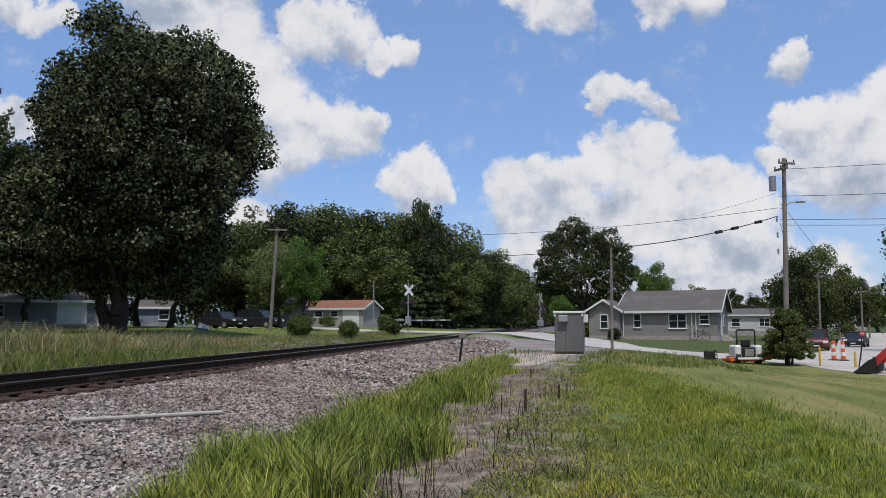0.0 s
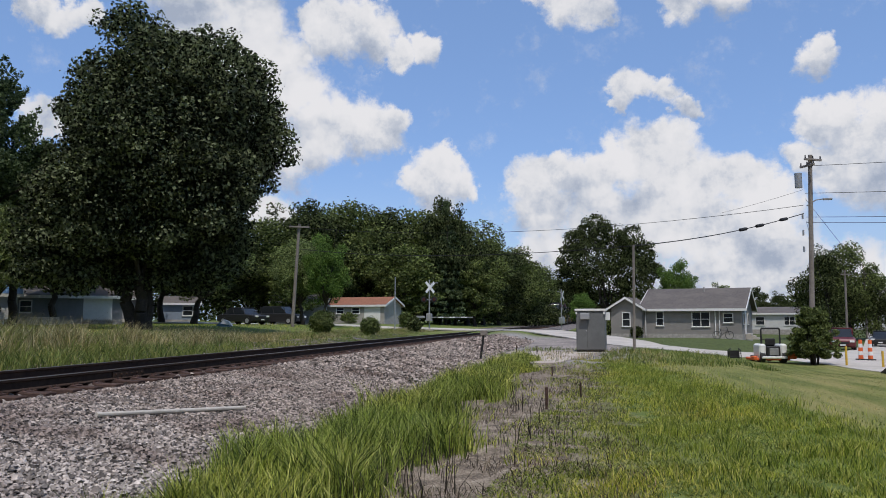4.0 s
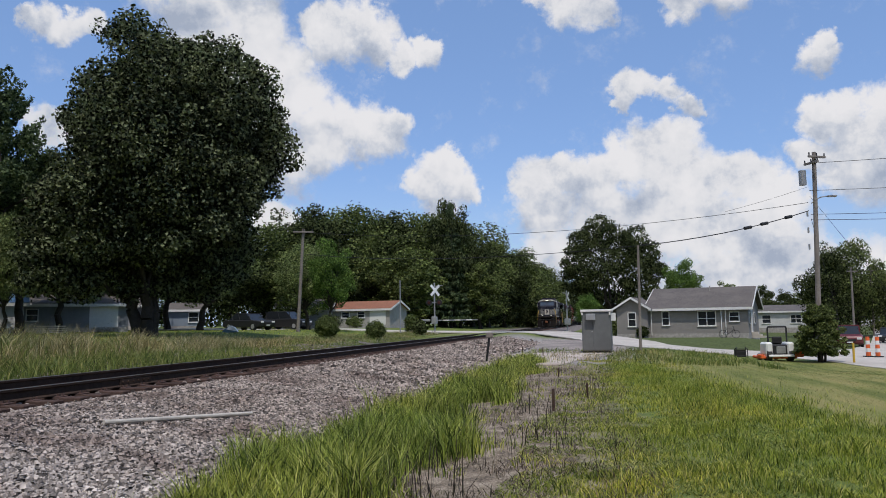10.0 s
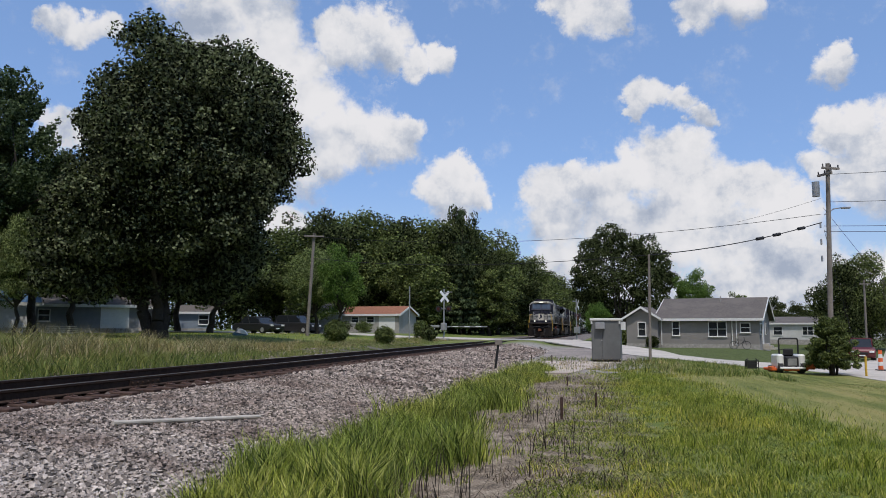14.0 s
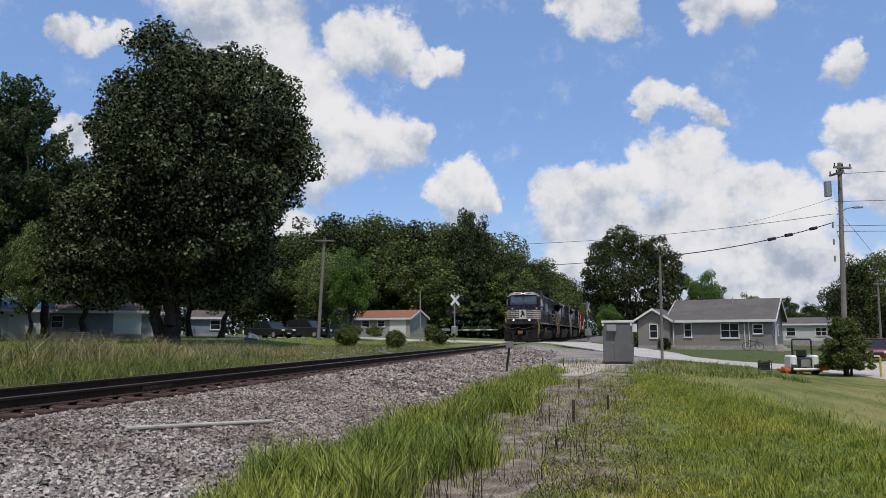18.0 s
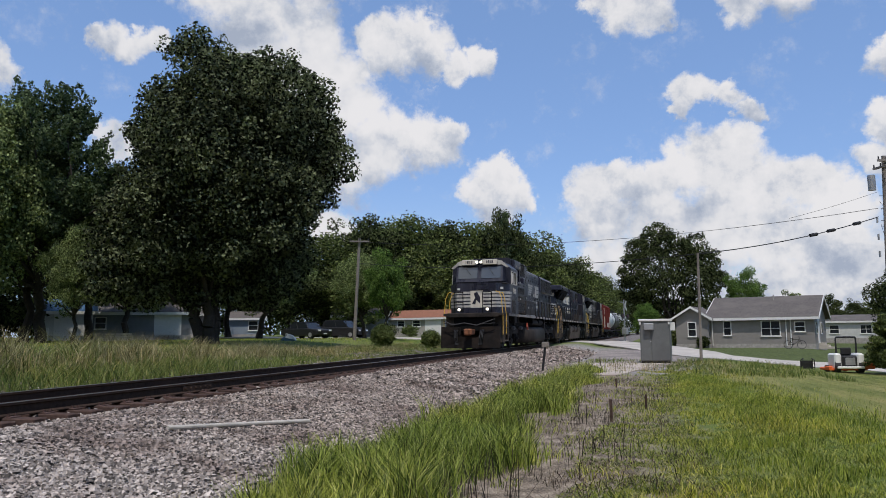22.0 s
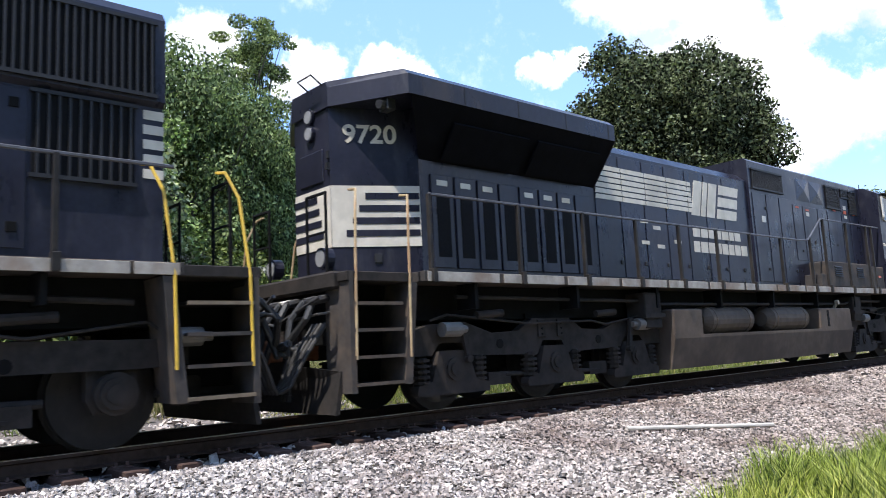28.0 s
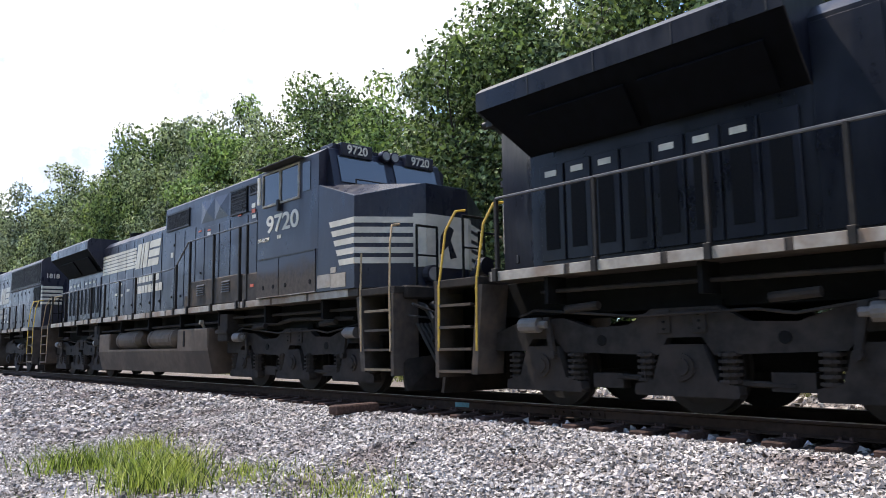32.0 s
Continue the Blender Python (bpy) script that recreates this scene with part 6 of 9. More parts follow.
        sheet("panel_edge", "slat", cab, *sorted((s * 1.54, s * 1.566)), Y(0.02), Y(2.3), 2.62, 2.65, 0.0)
        sheet("panel_edge", "sill_paint", cab, *sorted((s * 1.54, s * 1.564)), Y(0.02), Y(2.3), 1.845, 1.862, 0.0)
        for q in (0.2, 0.62, 1.1, 2.02):
            bm = bmesh.new()
            rod(bm, (s * 1.55, Y(q + 0.1), 2.05), (s * 1.562, Y(q + 0.1), 2.05), 0.045, sides=12)
            part("jack_hole", bm, "grille", cab)
        lettering("number", number, "white_paint", cab, Matrix.Translation((s * 1.545, Y(1.03), 3.31)) @ FACE["+x" if s > 0 else "-x"], 0.48, wide=1.36)
        for k in range(5):
            z = 2.26 + k * 0.178
            lean = 0.075 * k
            bm = bmesh.new()
            prism(bm, [(Y(3.10 - lean), z), (Y(3.55), z), (Y(3.55), z + 0.105), (Y(3.05 - lean), z + 0.105)], "x", *sorted((s * 1.537, s * 1.545)))
            part("nose_stripe", bm, "white_paint", loco, "white painted stripe")
            bm = bmesh.new()
            box(bm, -0.625, 0.625, -0.004, 0.008, z, z + 0.105)
            bm.transform(Matrix.Translation((s * 1.0185, Y(3.90), 0)) @ Matrix.Rotation(-s * math.atan2(0.70, 1.037), 4, "Z"))
            part("nose_stripe", bm, "white_paint", loco, "white painted stripe")
        sheet("data_plate", "sill_paint", loco, *sorted((s * 1.537, s * 1.545)), Y(2.36), Y(2.80), 1.90, 2.14, 0.0, "tan stencilled data panel")
        sheet("data_plate", "plate_pale", loco, *sorted((s * 1.537, s * 1.546)), Y(2.81), Y(3.28), 1.88, 2.13, 0.0, "pale stencilled data panel")
        sheet("data_plate", "plate_pale", loco, *sorted((s * 1.537, s * 1.546)), Y(2.81), Y(2.98), 2.15, 2.25, 0.0)
    if number == "9720":
        lettering("class_mark", "D9-40CW", "white_paint", cab, Matrix.Translation((1.545, Y(0.27), 3.03)) @ FACE["+x"], 0.115)
    else:
        word_bars(cab, 1.541, Y(0.04), 3.0, (0.05, 0.04, 0.03, 0.05, 0.05, 0.05, 0.06), 0.075, gap=0.016)
    word_bars(cab, 1.541, Y(0.84), 3.0, (0.06, 0.06), 0.075, gap=0.03)
    for s in (1, -1):
        bm = box(bmesh.new(), *sorted((s * 0.40, s * 0.625)), -0.010, -0.001, 2.2, 3.14)
        bm.transform(Matrix.Translation((s * 1.0185, Y(3.90), 0)) @ Matrix.Rotation(-s * math.atan2(0.70, 1.037), 4, "Z") @ Matrix.Rotation(math.pi, 4, "Z"))
        part("white_panel", bm, "white_paint", loco, "white panel beside the emblem")
    sheet("white_panel", "white_paint", loco, -0.5, 0.5, Y(4.25), Y(4.262), 2.2, 3.14, 0.0, "white panel behind the emblem")
    bm = bmesh.new()
    prism(bm, [(-0.2, 2.4), (-0.05, 2.36), (0.0, 2.6), (0.2, 2.42), (0.18, 2.75), (0.02, 2.98), (-0.14, 2.9), (-0.06, 2.7)], "y", Y(4.263), Y(4.27))
    part("emblem_shape", bm, "loco_black", loco)
    for x in (-0.78, 0.78):
        nb = sheet("number_board", "loco_black", cab, x - 0.36, x + 0.36, Y(2.3), Y(2.55), 4.44, 4.70, 0.01)
        lettering("number", number, "white_paint", nb, Matrix.Translation((x, Y(2.556), 4.57)) @ FACE["+y"], 0.24)
    nb = sheet("number_board", "loco_black", cab, 1.14, 1.24, Y(1.95), Y(2.4), 4.58, 4.70, 0.01)
    lamp_pair(cab, Y(2.56), 1, 4.57, 0.22, 0.085)
    bm = bmesh.new()
    for y, x in ((0.4, 0.4), (0.9, -0.5), (1.6, 0.3)):
        box(bm, x - 0.12, x + 0.12, Y(y), Y(y + 0.3), 4.65, 4.75, 0.02)
    rod(bm, (0.7, Y(1.2), 4.65), (0.7, Y(1.2), 4.98), 0.012, sides=6)
    box(bm, -1.0, 1.0, Y(0.1), Y(2.2), 4.65, 4.685, 0.01)
    part("roof_fitting", bm, "slat", cab)
    for x in (-0.7, 0.7):
        bm = bmesh.new()
        pipe(bm, [(x - 0.35, Y(2.9), 3.70), (x - 0.35, Y(2.9), 3.92), (x + 0.35, Y(2.9), 3.92), (x + 0.35, Y(2.9), 3.70)], 0.014, 6)
        part("grab_iron", bm, "slat", loco)
    # emblem and name on the hood
    emblem(loco, 1.016, Y(-11.9 if number == "9720" else -11.05), Y(-8.75), 3.28, 3.92, Y(-8.8), Y(-6.95))
    word_bars(loco, 1.016, Y(-8.8), 2.80, (0.26, 0.26, 0.23, 0.21, 0.26, 0.18, 0.24), 0.22)
    word_bars(loco, 1.016, Y(-8.8), 2.49, (0.22, 0.26, 0.23, 0.22, 0.23, 0.21, 0.23, 0.25), 0.22)
    for y, z in ((-10.6, 2.95), (-10.2, 2.85), (-10.6, 2.55), (-10.1, 2.5), (-9.5, 2.62)):
        sheet("sticker", "white_paint", loco, 1.016, 1.022, Y(y), Y(y + 0.24), z, z + 0.07, 0.0)
    # fuel tank with air reservoirs
    bm = bmesh.new()
    prism(bm, [(-1.465, 0.86), (-1.465, 0.80), (-1.34, 0.26), (1.34, 0.26), (1.465, 0.80), (1.465, 0.86)], "y", Y(-10.5), Y(-2.5))
    part("fuel_tank", bm, "tank_grime", loco, "dusty brown fuel tank")
    for y0, y1 in ((-10.5, -9.5), (-4.34, -2.54)):
        sheet("tank_end", "tank_grime", loco, -1.462, 1.462, Y(y0), Y(y1), 0.81, 1.33, 0.03, "dusty brown tank end")
    sheet("sight_glass", "grille", loco, 1.46, 1.47, Y(-3.96), Y(-3.86), 0.9, 1.28, 0.01)
    for s in (1, -1):
        for y0, y1 in ((-9.2, -7.3), (-6.65, -4.7)):
            bm = bmesh.new()
            rod(bm, (s * 1.16, Y(y0 + 0.15), 1.12), (s * 1.16, Y(y1 - 0.15), 1.12), 0.27, sides=20)
            rod(bm, (s * 1.16, Y(y0), 1.12), (s * 1.16, Y(y0 + 0.15), 1.12), 0.15, 0.27, 20)
            rod(bm, (s * 1.16, Y(y1 - 0.15), 1.12), (s * 1.16, Y(y1), 1.12), 0.27, 0.15, 20)
            bmesh.ops.remove_doubles(bm, verts=bm.verts, dist=0.002)
            drum = part("air_reservoir", bm, "tank_grime", loco, "dusty brown air reservoir", smooth=False)
            for q in (y0 + 0.3, y1 - 0.3):
                bm = bmesh.new()
                rod(bm, (s * 1.16, Y(q - 0.03), 1.12), (s * 1.16, Y(q + 0.03), 1.12), 0.28, sides=20)
                part("strap", bm, "tank_grime", drum)
    bm = bmesh.new()
    rod(bm, (1.3, Y(-3.1), 1.34), (1.36, Y(-3.1), 1.44), 0.035, sides=10)
    rod(bm, (1.34, Y(-3.1), 1.47), (1.42, Y(-3.1), 1.47), 0.055, sides=12)
    part("filler_cap", bm, "plate_pale", loco)
    for y in (-11.0, -1.9):
        bk = sheet("bell_bracket", "bogie_grime", loco, 1.0, 1.4, Y(y - 0.25), Y(y + 0.25), 1.0, 1.62, 0.02)
        sheet("bracket_bar", "bogie_grime", bk, 1.38, 1.44, Y(y - 0.3), Y(y + 0.3), 1.18, 1.26, 0.0)
    bogie(loco, Y(0.92), mid)
    bogie(loco, Y(-13.46), mid)
    # rails, steps, ends
    handrails(loco, [(Y(-16.1), 2.86), (Y(-5.0), 2.88), (Y(-4.55), 2.92), (Y(-3.75), 3.47), (Y(-0.05), 3.5)], [Y(v) for v in (-16.1, -14.4, -12.9, -11.45, -10.1, -8.75, -7.4, -6.0, -4.48, -3.64, -2.28, -0.96, -0.6)])
    steps(loco, Y(3.68), 1)
    steps(loco, Y(-16.5), -1, "tank_grime")
    end_rails(loco, Y(3.68), 1, "rail_tan" if dy == 0 else "yellow_paint")
    end_rails(loco, Y(-16.5), -1, "rail_tan" if dy == 0 else "yellow_paint")
    coupler(loco, Y(5.15), 1)
    coupler(loco, Y(-18.0), -1)
    SHIFT[0] = 0.0
    return loco


def leader():
    """Leading locomotive: wide cab in front, stepped hood, flared radiators at the rear."""
    a, b = -40.9, -18.0
    mid = (a + b) / 2
    SHIFT[0] = mid
    loco = thing("locomotive", "black leading freight locomotive with white nose stripes and lit headlights", "locomotive", "locomotives of the train")
    ROLLING.append((loco, mid))
    sheet("underframe", "under_black", loco, -0.95, 0.95, -39.2, -18.9, 1.2, 1.70)
    sheet("walkway", "loco_grime", loco, -1.5, 1.5, -38.2, -19.4, 1.70, 1.82)
    for s in (1, -1):
        k = -38.1
        while k < -19.6:
            w = min(1.26, -19.45 - k)
            sheet("sill_panel", "sill_paint", loco, *sorted((s * 1.5, s * 1.512)), k, k + w, 1.69, 1.81, 0.003, "pale worn sill edge")
            k += 1.3
        bm = bmesh.new()
        pipe(bm, [(s * 1.2, -37.6, 1.5), (s * 1.2, -34, 1.46), (s * 1.3, -33.2, 1.3), (s * 1.25, -32.95, 0.8)], 0.04, 6)
        part("air_pipe", bm, "bogie_grime", loco)
        part("air_pipe", pipe(bmesh.new(), [(s * 1.2, -25.6, 1.5), (s * 1.25, -22, 1.52), (s * 1.2, -19.8, 1.44)], 0.035, 6), "bogie_grime", loco)
        for q in range(8):
            yy = -37.5 + q * 2.4
            sheet("sill_bracket", "under_black", loco, *sorted((s * 1.05, s * 1.42)), yy, yy + 0.06, 1.4, 1.70, 0.0)
        sheet("step_box", "bogie_grime", loco, *sorted((s * 1.0, s * 1.45)), -36.3, -35.5, 1.35, 1.7, 0.02)
        sheet("step_box", "bogie_grime", loco, *sorted((s * 1.0, s * 1.4)), -25.5, -25.0, 1.1, 1.66, 0.02)
    # hoods
    bm = bmesh.new()
    half = [(1.04, 1.82), (1.04, 4.46), (1.0, 4.60), (0.86, 4.71), (0.6, 4.75)]
    prism(bm, [(-p, q) for p, q in half] + half[::-1], "y", -30.8, -24.9)
    part("hood", bm, "loco_black", loco)
    both("hood_seam", "slat", loco, 1.04, 1.05, -30.8, -24.95, 4.235, 4.255, 0.0)
    bm = bmesh.new()
    prism(bm, [(-1.08, 1.82), (-1.08, 4.88), (-0.95, 4.95), (0.95, 4.95), (1.08, 4.88), (1.08, 1.82)], "y", -35.3, -30.85)
    part("equipment_hood", bm, "loco_black", loco)
    bm = bmesh.new()
    prism(bm, [(-30.85, 4.5), (-30.85, 4.94), (-29.72, 4.93), (-29.72, 4.82), (-29.6, 4.80), (-29.6, 4.5)], "x", -1.02, 1.02)
    part("hood_fairing", bm, "loco_black", loco, "raised box behind the equipment hood")
    bm = bmesh.new()
    half = [(1.06, 1.82), (1.06, 3.53), (1.13, 3.58), (1.13, 4.50), (1.06, 4.60), (0.9, 4.68)]
    prism(bm, [(-p, q) for p, q in half] + half[::-1], "y", -24.95, -19.45)
    part("radiator_hood", bm, "loco_black", loco, "flared rear radiator hood")
    for y0, y1 in ((-24.66, -22.24), (-22.1, -19.56)):
        slats(loco, y0, y1, 3.63, 4.44, 1.13, 0.075)
    both("hood_post", "loco_black", loco, 1.05, 1.075, -24.98, -24.80, 1.83, 4.46, 0.01)
    slats(loco, -20.72, -19.75, 2.66, 3.5, 1.07, 0.09)
    slats(loco, -33.06, -30.95, 4.12, 4.86, 1.08, 0.085)
    for k in range(7):
        both("hood_door", "loco_door", loco, 1.04, 1.054, -30.7 + k * 0.82, -29.94 + k * 0.82, 2.0, 4.2, 0.004)
        both("latch", "under_black", loco, 1.054, 1.066, -30.12 + k * 0.82, -30.02 + k * 0.82, 4.02, 4.13, 0.004)
        both("latch", "under_black", loco, 1.054, 1.066, -30.12 + k * 0.82, -30.02 + k * 0.82, 2.18, 2.29, 0.004)
    for k in range(6):
        both("hood_door", "loco_door", loco, 1.06, 1.074, -24.8 + k * 0.68, -24.16 + k * 0.68, 1.95, 3.5, 0.004)
        both("latch", "under_black", loco, 1.074, 1.086, -24.32 + k * 0.68, -24.23 + k * 0.68, 2.1, 2.2, 0.004)
        both("latch", "under_black", loco, 1.074, 1.086, -24.32 + k * 0.68, -24.23 + k * 0.68, 3.3, 3.4, 0.004)
    # open upper intake and the two big grille doors behind the cab
    for s in (1, -1):
        sheet("intake_recess", "grille", loco, *sorted((s * 1.08, s * 1.09)), -34.95, -33.2, 3.78, 4.38, 0.0, "open dark intake")
        for y in (-35.0, -34.4, -33.16):
            sheet("intake_post", "loco_black", loco, *sorted((s * 1.08, s * 1.2)), y - 0.06, y + 0.06, 3.6, 4.5, 0.01)
        sheet("intake_hood", "loco_black", loco, *sorted((s * 1.08, s * 1.26)), -35.0, -33.1, 4.38, 4.84, 0.02)
        for z0, z1 in ((1.90, 2.76), (2.82, 3.60)):
            d = sheet("grille_door", "loco_grime" if z0 < 2 else "loco_door", loco, *sorted((s * 1.0, s * 1.46)), -35.62, -33.14, z0, z1, 0.03)
            if s > 0:
                slats(d, -35.44, -33.31, z0 + 0.15, z1 - 0.30, 1.46, 0.07)
        for y0, y1 in ((-32.7, -31.31), (-31.27, -29.6)):
            bx = sheet("equipment_box", "box_dusty", loco, *sorted((s * 1.0, s * 1.46)), y0, y1, 1.83, 2.69, 0.02, "grimy walkway equipment box")
            if s > 0:
                louvres(bx, (y0 + y1) / 2 - 0.2, 2.42, 1.46, 4, 0.34)
                louvres(bx, (y0 + y1) / 2 + 0.25, 2.42, 1.46, 4, 0.34)
        sheet("air_box", "loco_black", loco, *sorted((s * 1.04, s * 1.3)), -32.42, -30.83, 2.97, 4.0, 0.03)
    for y, z in ((-30.38, 3.02), (-30.36, 2.90), (-29.05, 2.22), (-27.84, 2.24), (-27.45, 2.22), (-26.26, 2.22), (-25.6, 2.2), (-34.6, 3.56), (-34.6, 2.64), (-31.9, 2.2), (-30.4, 2.15)):
        sheet("sticker", "cab_cream", loco, *((1.056, 1.062) if y > -30.5 else (1.462, 1.468)), y, y + 0.22, z, z + 0.08, 0.0)
    for y, z in ((-34.5, 4.48), (-33.5, 4.46)):
        sheet("sticker", "plate_pale", loco, 1.26, 1.266, y, y + 0.24, z, z + 0.09, 0.0)
    for y in (-35.2, -33.5):
        for z in (3.4, 2.5):
            sheet("latch", "slat", loco, 1.46, 1.50, y, y + 0.07, z, z + 0.1, 0.005)
            part("latch_hook", pipe(bmesh.new(), [(1.475, y + 0.03, z - 0.9 if z > 3 else z - 0.5), (1.495, y + 0.04, z - 0.84 if z > 3 else z - 0.44)], 0.012, 6), "plate_pale", loco)
    part("rope", pipe(bmesh.new(), [(1.2, -32.66, 3.3), (1.28, -32.6, 3.1), (1.22, -32.68, 2.85), (1.27, -32.72, 2.62)], 0.012, 5), "plate_pale", loco, "frayed pale rope")
    for y, w in ((-32.0, 0.64), (-30.45, 0.76)):
        sheet("box_panel", "box_dusty", loco, 1.46, 1.474, y - w, y + w, 1.92, 2.22, 0.004)
        sheet("box_lip", "cab_cream", loco, 1.46, 1.48, y - w, y + w, 1.84, 1.862, 0.0)
        sheet("sticker", "sill_paint", loco, 1.46, 1.466, y + 0.0, y + 0.16, 2.26, 2.35, 0.0)
    # cab
    bm = bmesh.new()
    prism(bm, [(-1.55, 1.82), (-1.55, 4.16), (-1.15, 4.50), (1.15, 4.50), (1.55, 4.16), (1.55, 1.82)], "y", -37.7, -35.7)
    cab = part("cab", bm, "loco_black", loco)
    bm = bmesh.new()
    prism(bm, [(-1.55, -37.7), (-1.55, -38.1), (-1.02, -38.95), (1.02, -38.95), (1.55, -38.1), (1.55, -37.7)], "z", 1.82, 3.62)
    for v in bm.verts:
        if v.co.z > 3:
            v.co.z = 3.62 - 0.30 * abs(v.co.x) / 1.55 - 0.06 * (-37.7 - v.co.y)
    part("nose", bm, "loco_black", loco, "faceted black nose with white stripes")
    bm = bmesh.new()
    prism(bm, [(-37.7, 3.5), (-37.7, 4.48), (-37.95, 4.42), (-38.32, 3.45)], "x", -1.32, 1.32)
    for v in bm.verts:
        if v.co.y < -37.8:
            v.co.x *= 0.93
    part("cab_front", bm, "loco_black", cab)
    for x0, x1 in ((-1.12, -0.1), (0.1, 1.12)):
        bm = bmesh.new()
        box(bm, x0, x1, -0.012, 0.006, 0.0, 0.66, 0.004)
        bm.transform(Matrix.Translation((0, -38.265, 3.62)) @ Matrix.Rotation(radians(-20), 4, "X"))
        part("windscreen", bm, "windscreen_glass", cab, "sloping windscreen that mirrors the sky")
    sheet("cab_brow", "loco_black", cab, -1.14, 1.14, -38.02, -37.8, 4.38, 4.44, 0.01, "")
    for s in (1, -1):
        for y0, y1 in ((-37.6, -37.0), (-36.9, -36.3)):
            w = sheet("cab_window", "cab_glass", cab, *sorted((s * 1.545, s * 1.562)), y0, y1, 3.36, 3.98, 0.0, "dark sliding cab window")
            bm = bmesh.new()
            for q in ((y0 - 0.03, y1 + 0.03, 3.32, 3.36), (y0 - 0.03, y1 + 0.03, 3.98, 4.01), (y0 - 0.03, y0, 3.36, 3.98), (y1, y1 + 0.03, 3.36, 3.98)):
                box(bm, *sorted((s * 1.54, s * 1.585)), q[0], q[1], q[2], q[3])
            part("window_frame", bm, "cab_cream", w)
        sheet("mirror", "cab_cream", cab, *sorted((s * 1.58, s * 1.62)), -37.56, -37.46, 3.4, 3.9, 0.01)
        lettering("number", "1818", "white_paint", cab, Matrix.Translation((s * 1.556, -36.75, 2.98)) @ FACE["+x" if s > 0 else "-x"], 0.42, wide=0.95)
        bx = sheet("side_panel", "loco_grime", cab, *sorted((s * 1.55, s * 1.565)), -37.6, -36.6, 1.86, 2.5, 0.004, "grimy lower cab panel")
        if s > 0:
            louvres(bx, -37.1, 2.2, 1.565, 6, 0.4)
        for k in range(5):
            z = 2.1 + k * 0.172
            lean = 0.07 * k
            bm = bmesh.new()
            prism(bm, [(-38.1, z + 0.02), (-37.88 + lean, z + 0.02), (-37.84 + lean, z + 0.13), (-38.1, z + 0.13)], "x", *sorted((s * 1.55, s * 1.558)))
            part("nose_stripe", bm, "decal_worn", loco, "white painted stripe")
            bm = bmesh.new()
            box(bm, -0.5, 0.5, -0.008, 0.004, z + 0.02, z + 0.13)
            bm.transform(Matrix.Translation((s * 1.285, -38.525, 0)) @ Matrix.Rotation(s * math.atan2(0.85, 0.53), 4, "Z"))
            part("nose_stripe", bm, "decal_worn", loco, "white painted stripe")
            for x0, x1 in ((0.3, 1.02),):
                sheet("nose_stripe", "decal_worn", loco, *sorted((s * x0, s * x1)), -38.958, -38.95, z + 0.02, z + 0.13, 0.0, "white painted stripe")
        lamp = bmesh.new()
        rod(lamp, (s * 0.72, -39.35, 2.0), (s * 0.72, -39.65, 2.0), 0.125, sides=16)
        housing = part("ditch_light", lamp, "slat", loco, "lit ditch light on the front platform")
        lamp = bmesh.new()
        rod(lamp, (s * 0.72, -39.652, 2.0), (s * 0.72, -39.66, 2.0), 0.07, sides=16)
        part("lens", lamp, "headlight_glow", housing)
    sheet("white_panel", "white_paint", loco, -0.3, 0.36, -38.96, -38.95, 2.1, 2.96, 0.0, "white panel behind the emblem")
    bm = bmesh.new()
    prism(bm, [(-0.22, 2.3), (-0.05, 2.26), (0.0, 2.5), (0.2, 2.3), (0.2, 2.62), (0.05, 2.9), (-0.12, 2.82), (-0.06, 2.6)], "y", -38.97, -38.962)
    part("emblem_shape", bm, "loco_black", loco)
    bm = bmesh.new()
    box(bm, 0.0, 0.62, -38.97, -38.95, 3.0, 3.4, 0.01)
    for z in (3.02, 3.38):
        rod(bm, (0.02, -39.02, z), (0.62, -39.02, z), 0.014, sides=6)
    part("nose_door", bm, "loco_door", loco)
    for x in (-0.55, 0.55):
        nb = sheet("number_board", "white_paint", cab, x - 0.38, x + 0.38, -38.22, -37.9, 4.34, 4.60, 0.015)
        lettering("number", "1818", "loco_black", nb, Matrix.Translation((x, -38.226, 4.47)) @ FACE["-y"], 0.2)
    lamp_pair(cab, -38.24, -1, 4.47, 0.22, 0.072, lit=True)
    for sx in (1, -1):
        bm = bmesh.new()
        prism(bm, [(sx * 0.94, 4.32), (sx * 0.94, 4.58), (sx * 1.16, 4.53), (sx * 1.53, 4.20), (sx * 1.42, 4.16), (sx * 1.16, 4.34)], "y", -38.06, -38)
        part("corner_patch", bm, "decal_worn", cab, "white painted cab roof corner")
    for x0 in (-0.75, 0.45):
        bm = rod(bmesh.new(), (x0, -38.2, 4.24), (x0 + 0.35, -38.34, 3.8), 0.012, sides=6)
        part("wiper", bm, "plastic_dark", cab)
    bm = bmesh.new()
    box(bm, 1.02, 1.5, -38.6, -37.9, 3.30, 3.36, 0.02)
    part("nose_step", bm, "slat", loco)
    for x0, z0, z1 in ((-0.98, 3.0, 3.1), (1.2, 3.02, 3.14)):
        sheet("sticker", "cab_cream", loco, x0, x0 + 0.14, -38.96 if x0 < 0 else -38.72, -38.95 if x0 < 0 else -38.64, z0, z1, 0.0)
    bm = bmesh.new()
    for y, x in ((-37.6, 0.3), (-37.0, -0.4), (-36.3, 0.2)):
        box(bm, x - 0.14, x + 0.14, y, y + 0.35, 4.48, 4.6, 0.02)
    rod(bm, (-0.3, -36.6, 4.5), (-0.3, -36.6, 4.85), 0.012, sides=6)
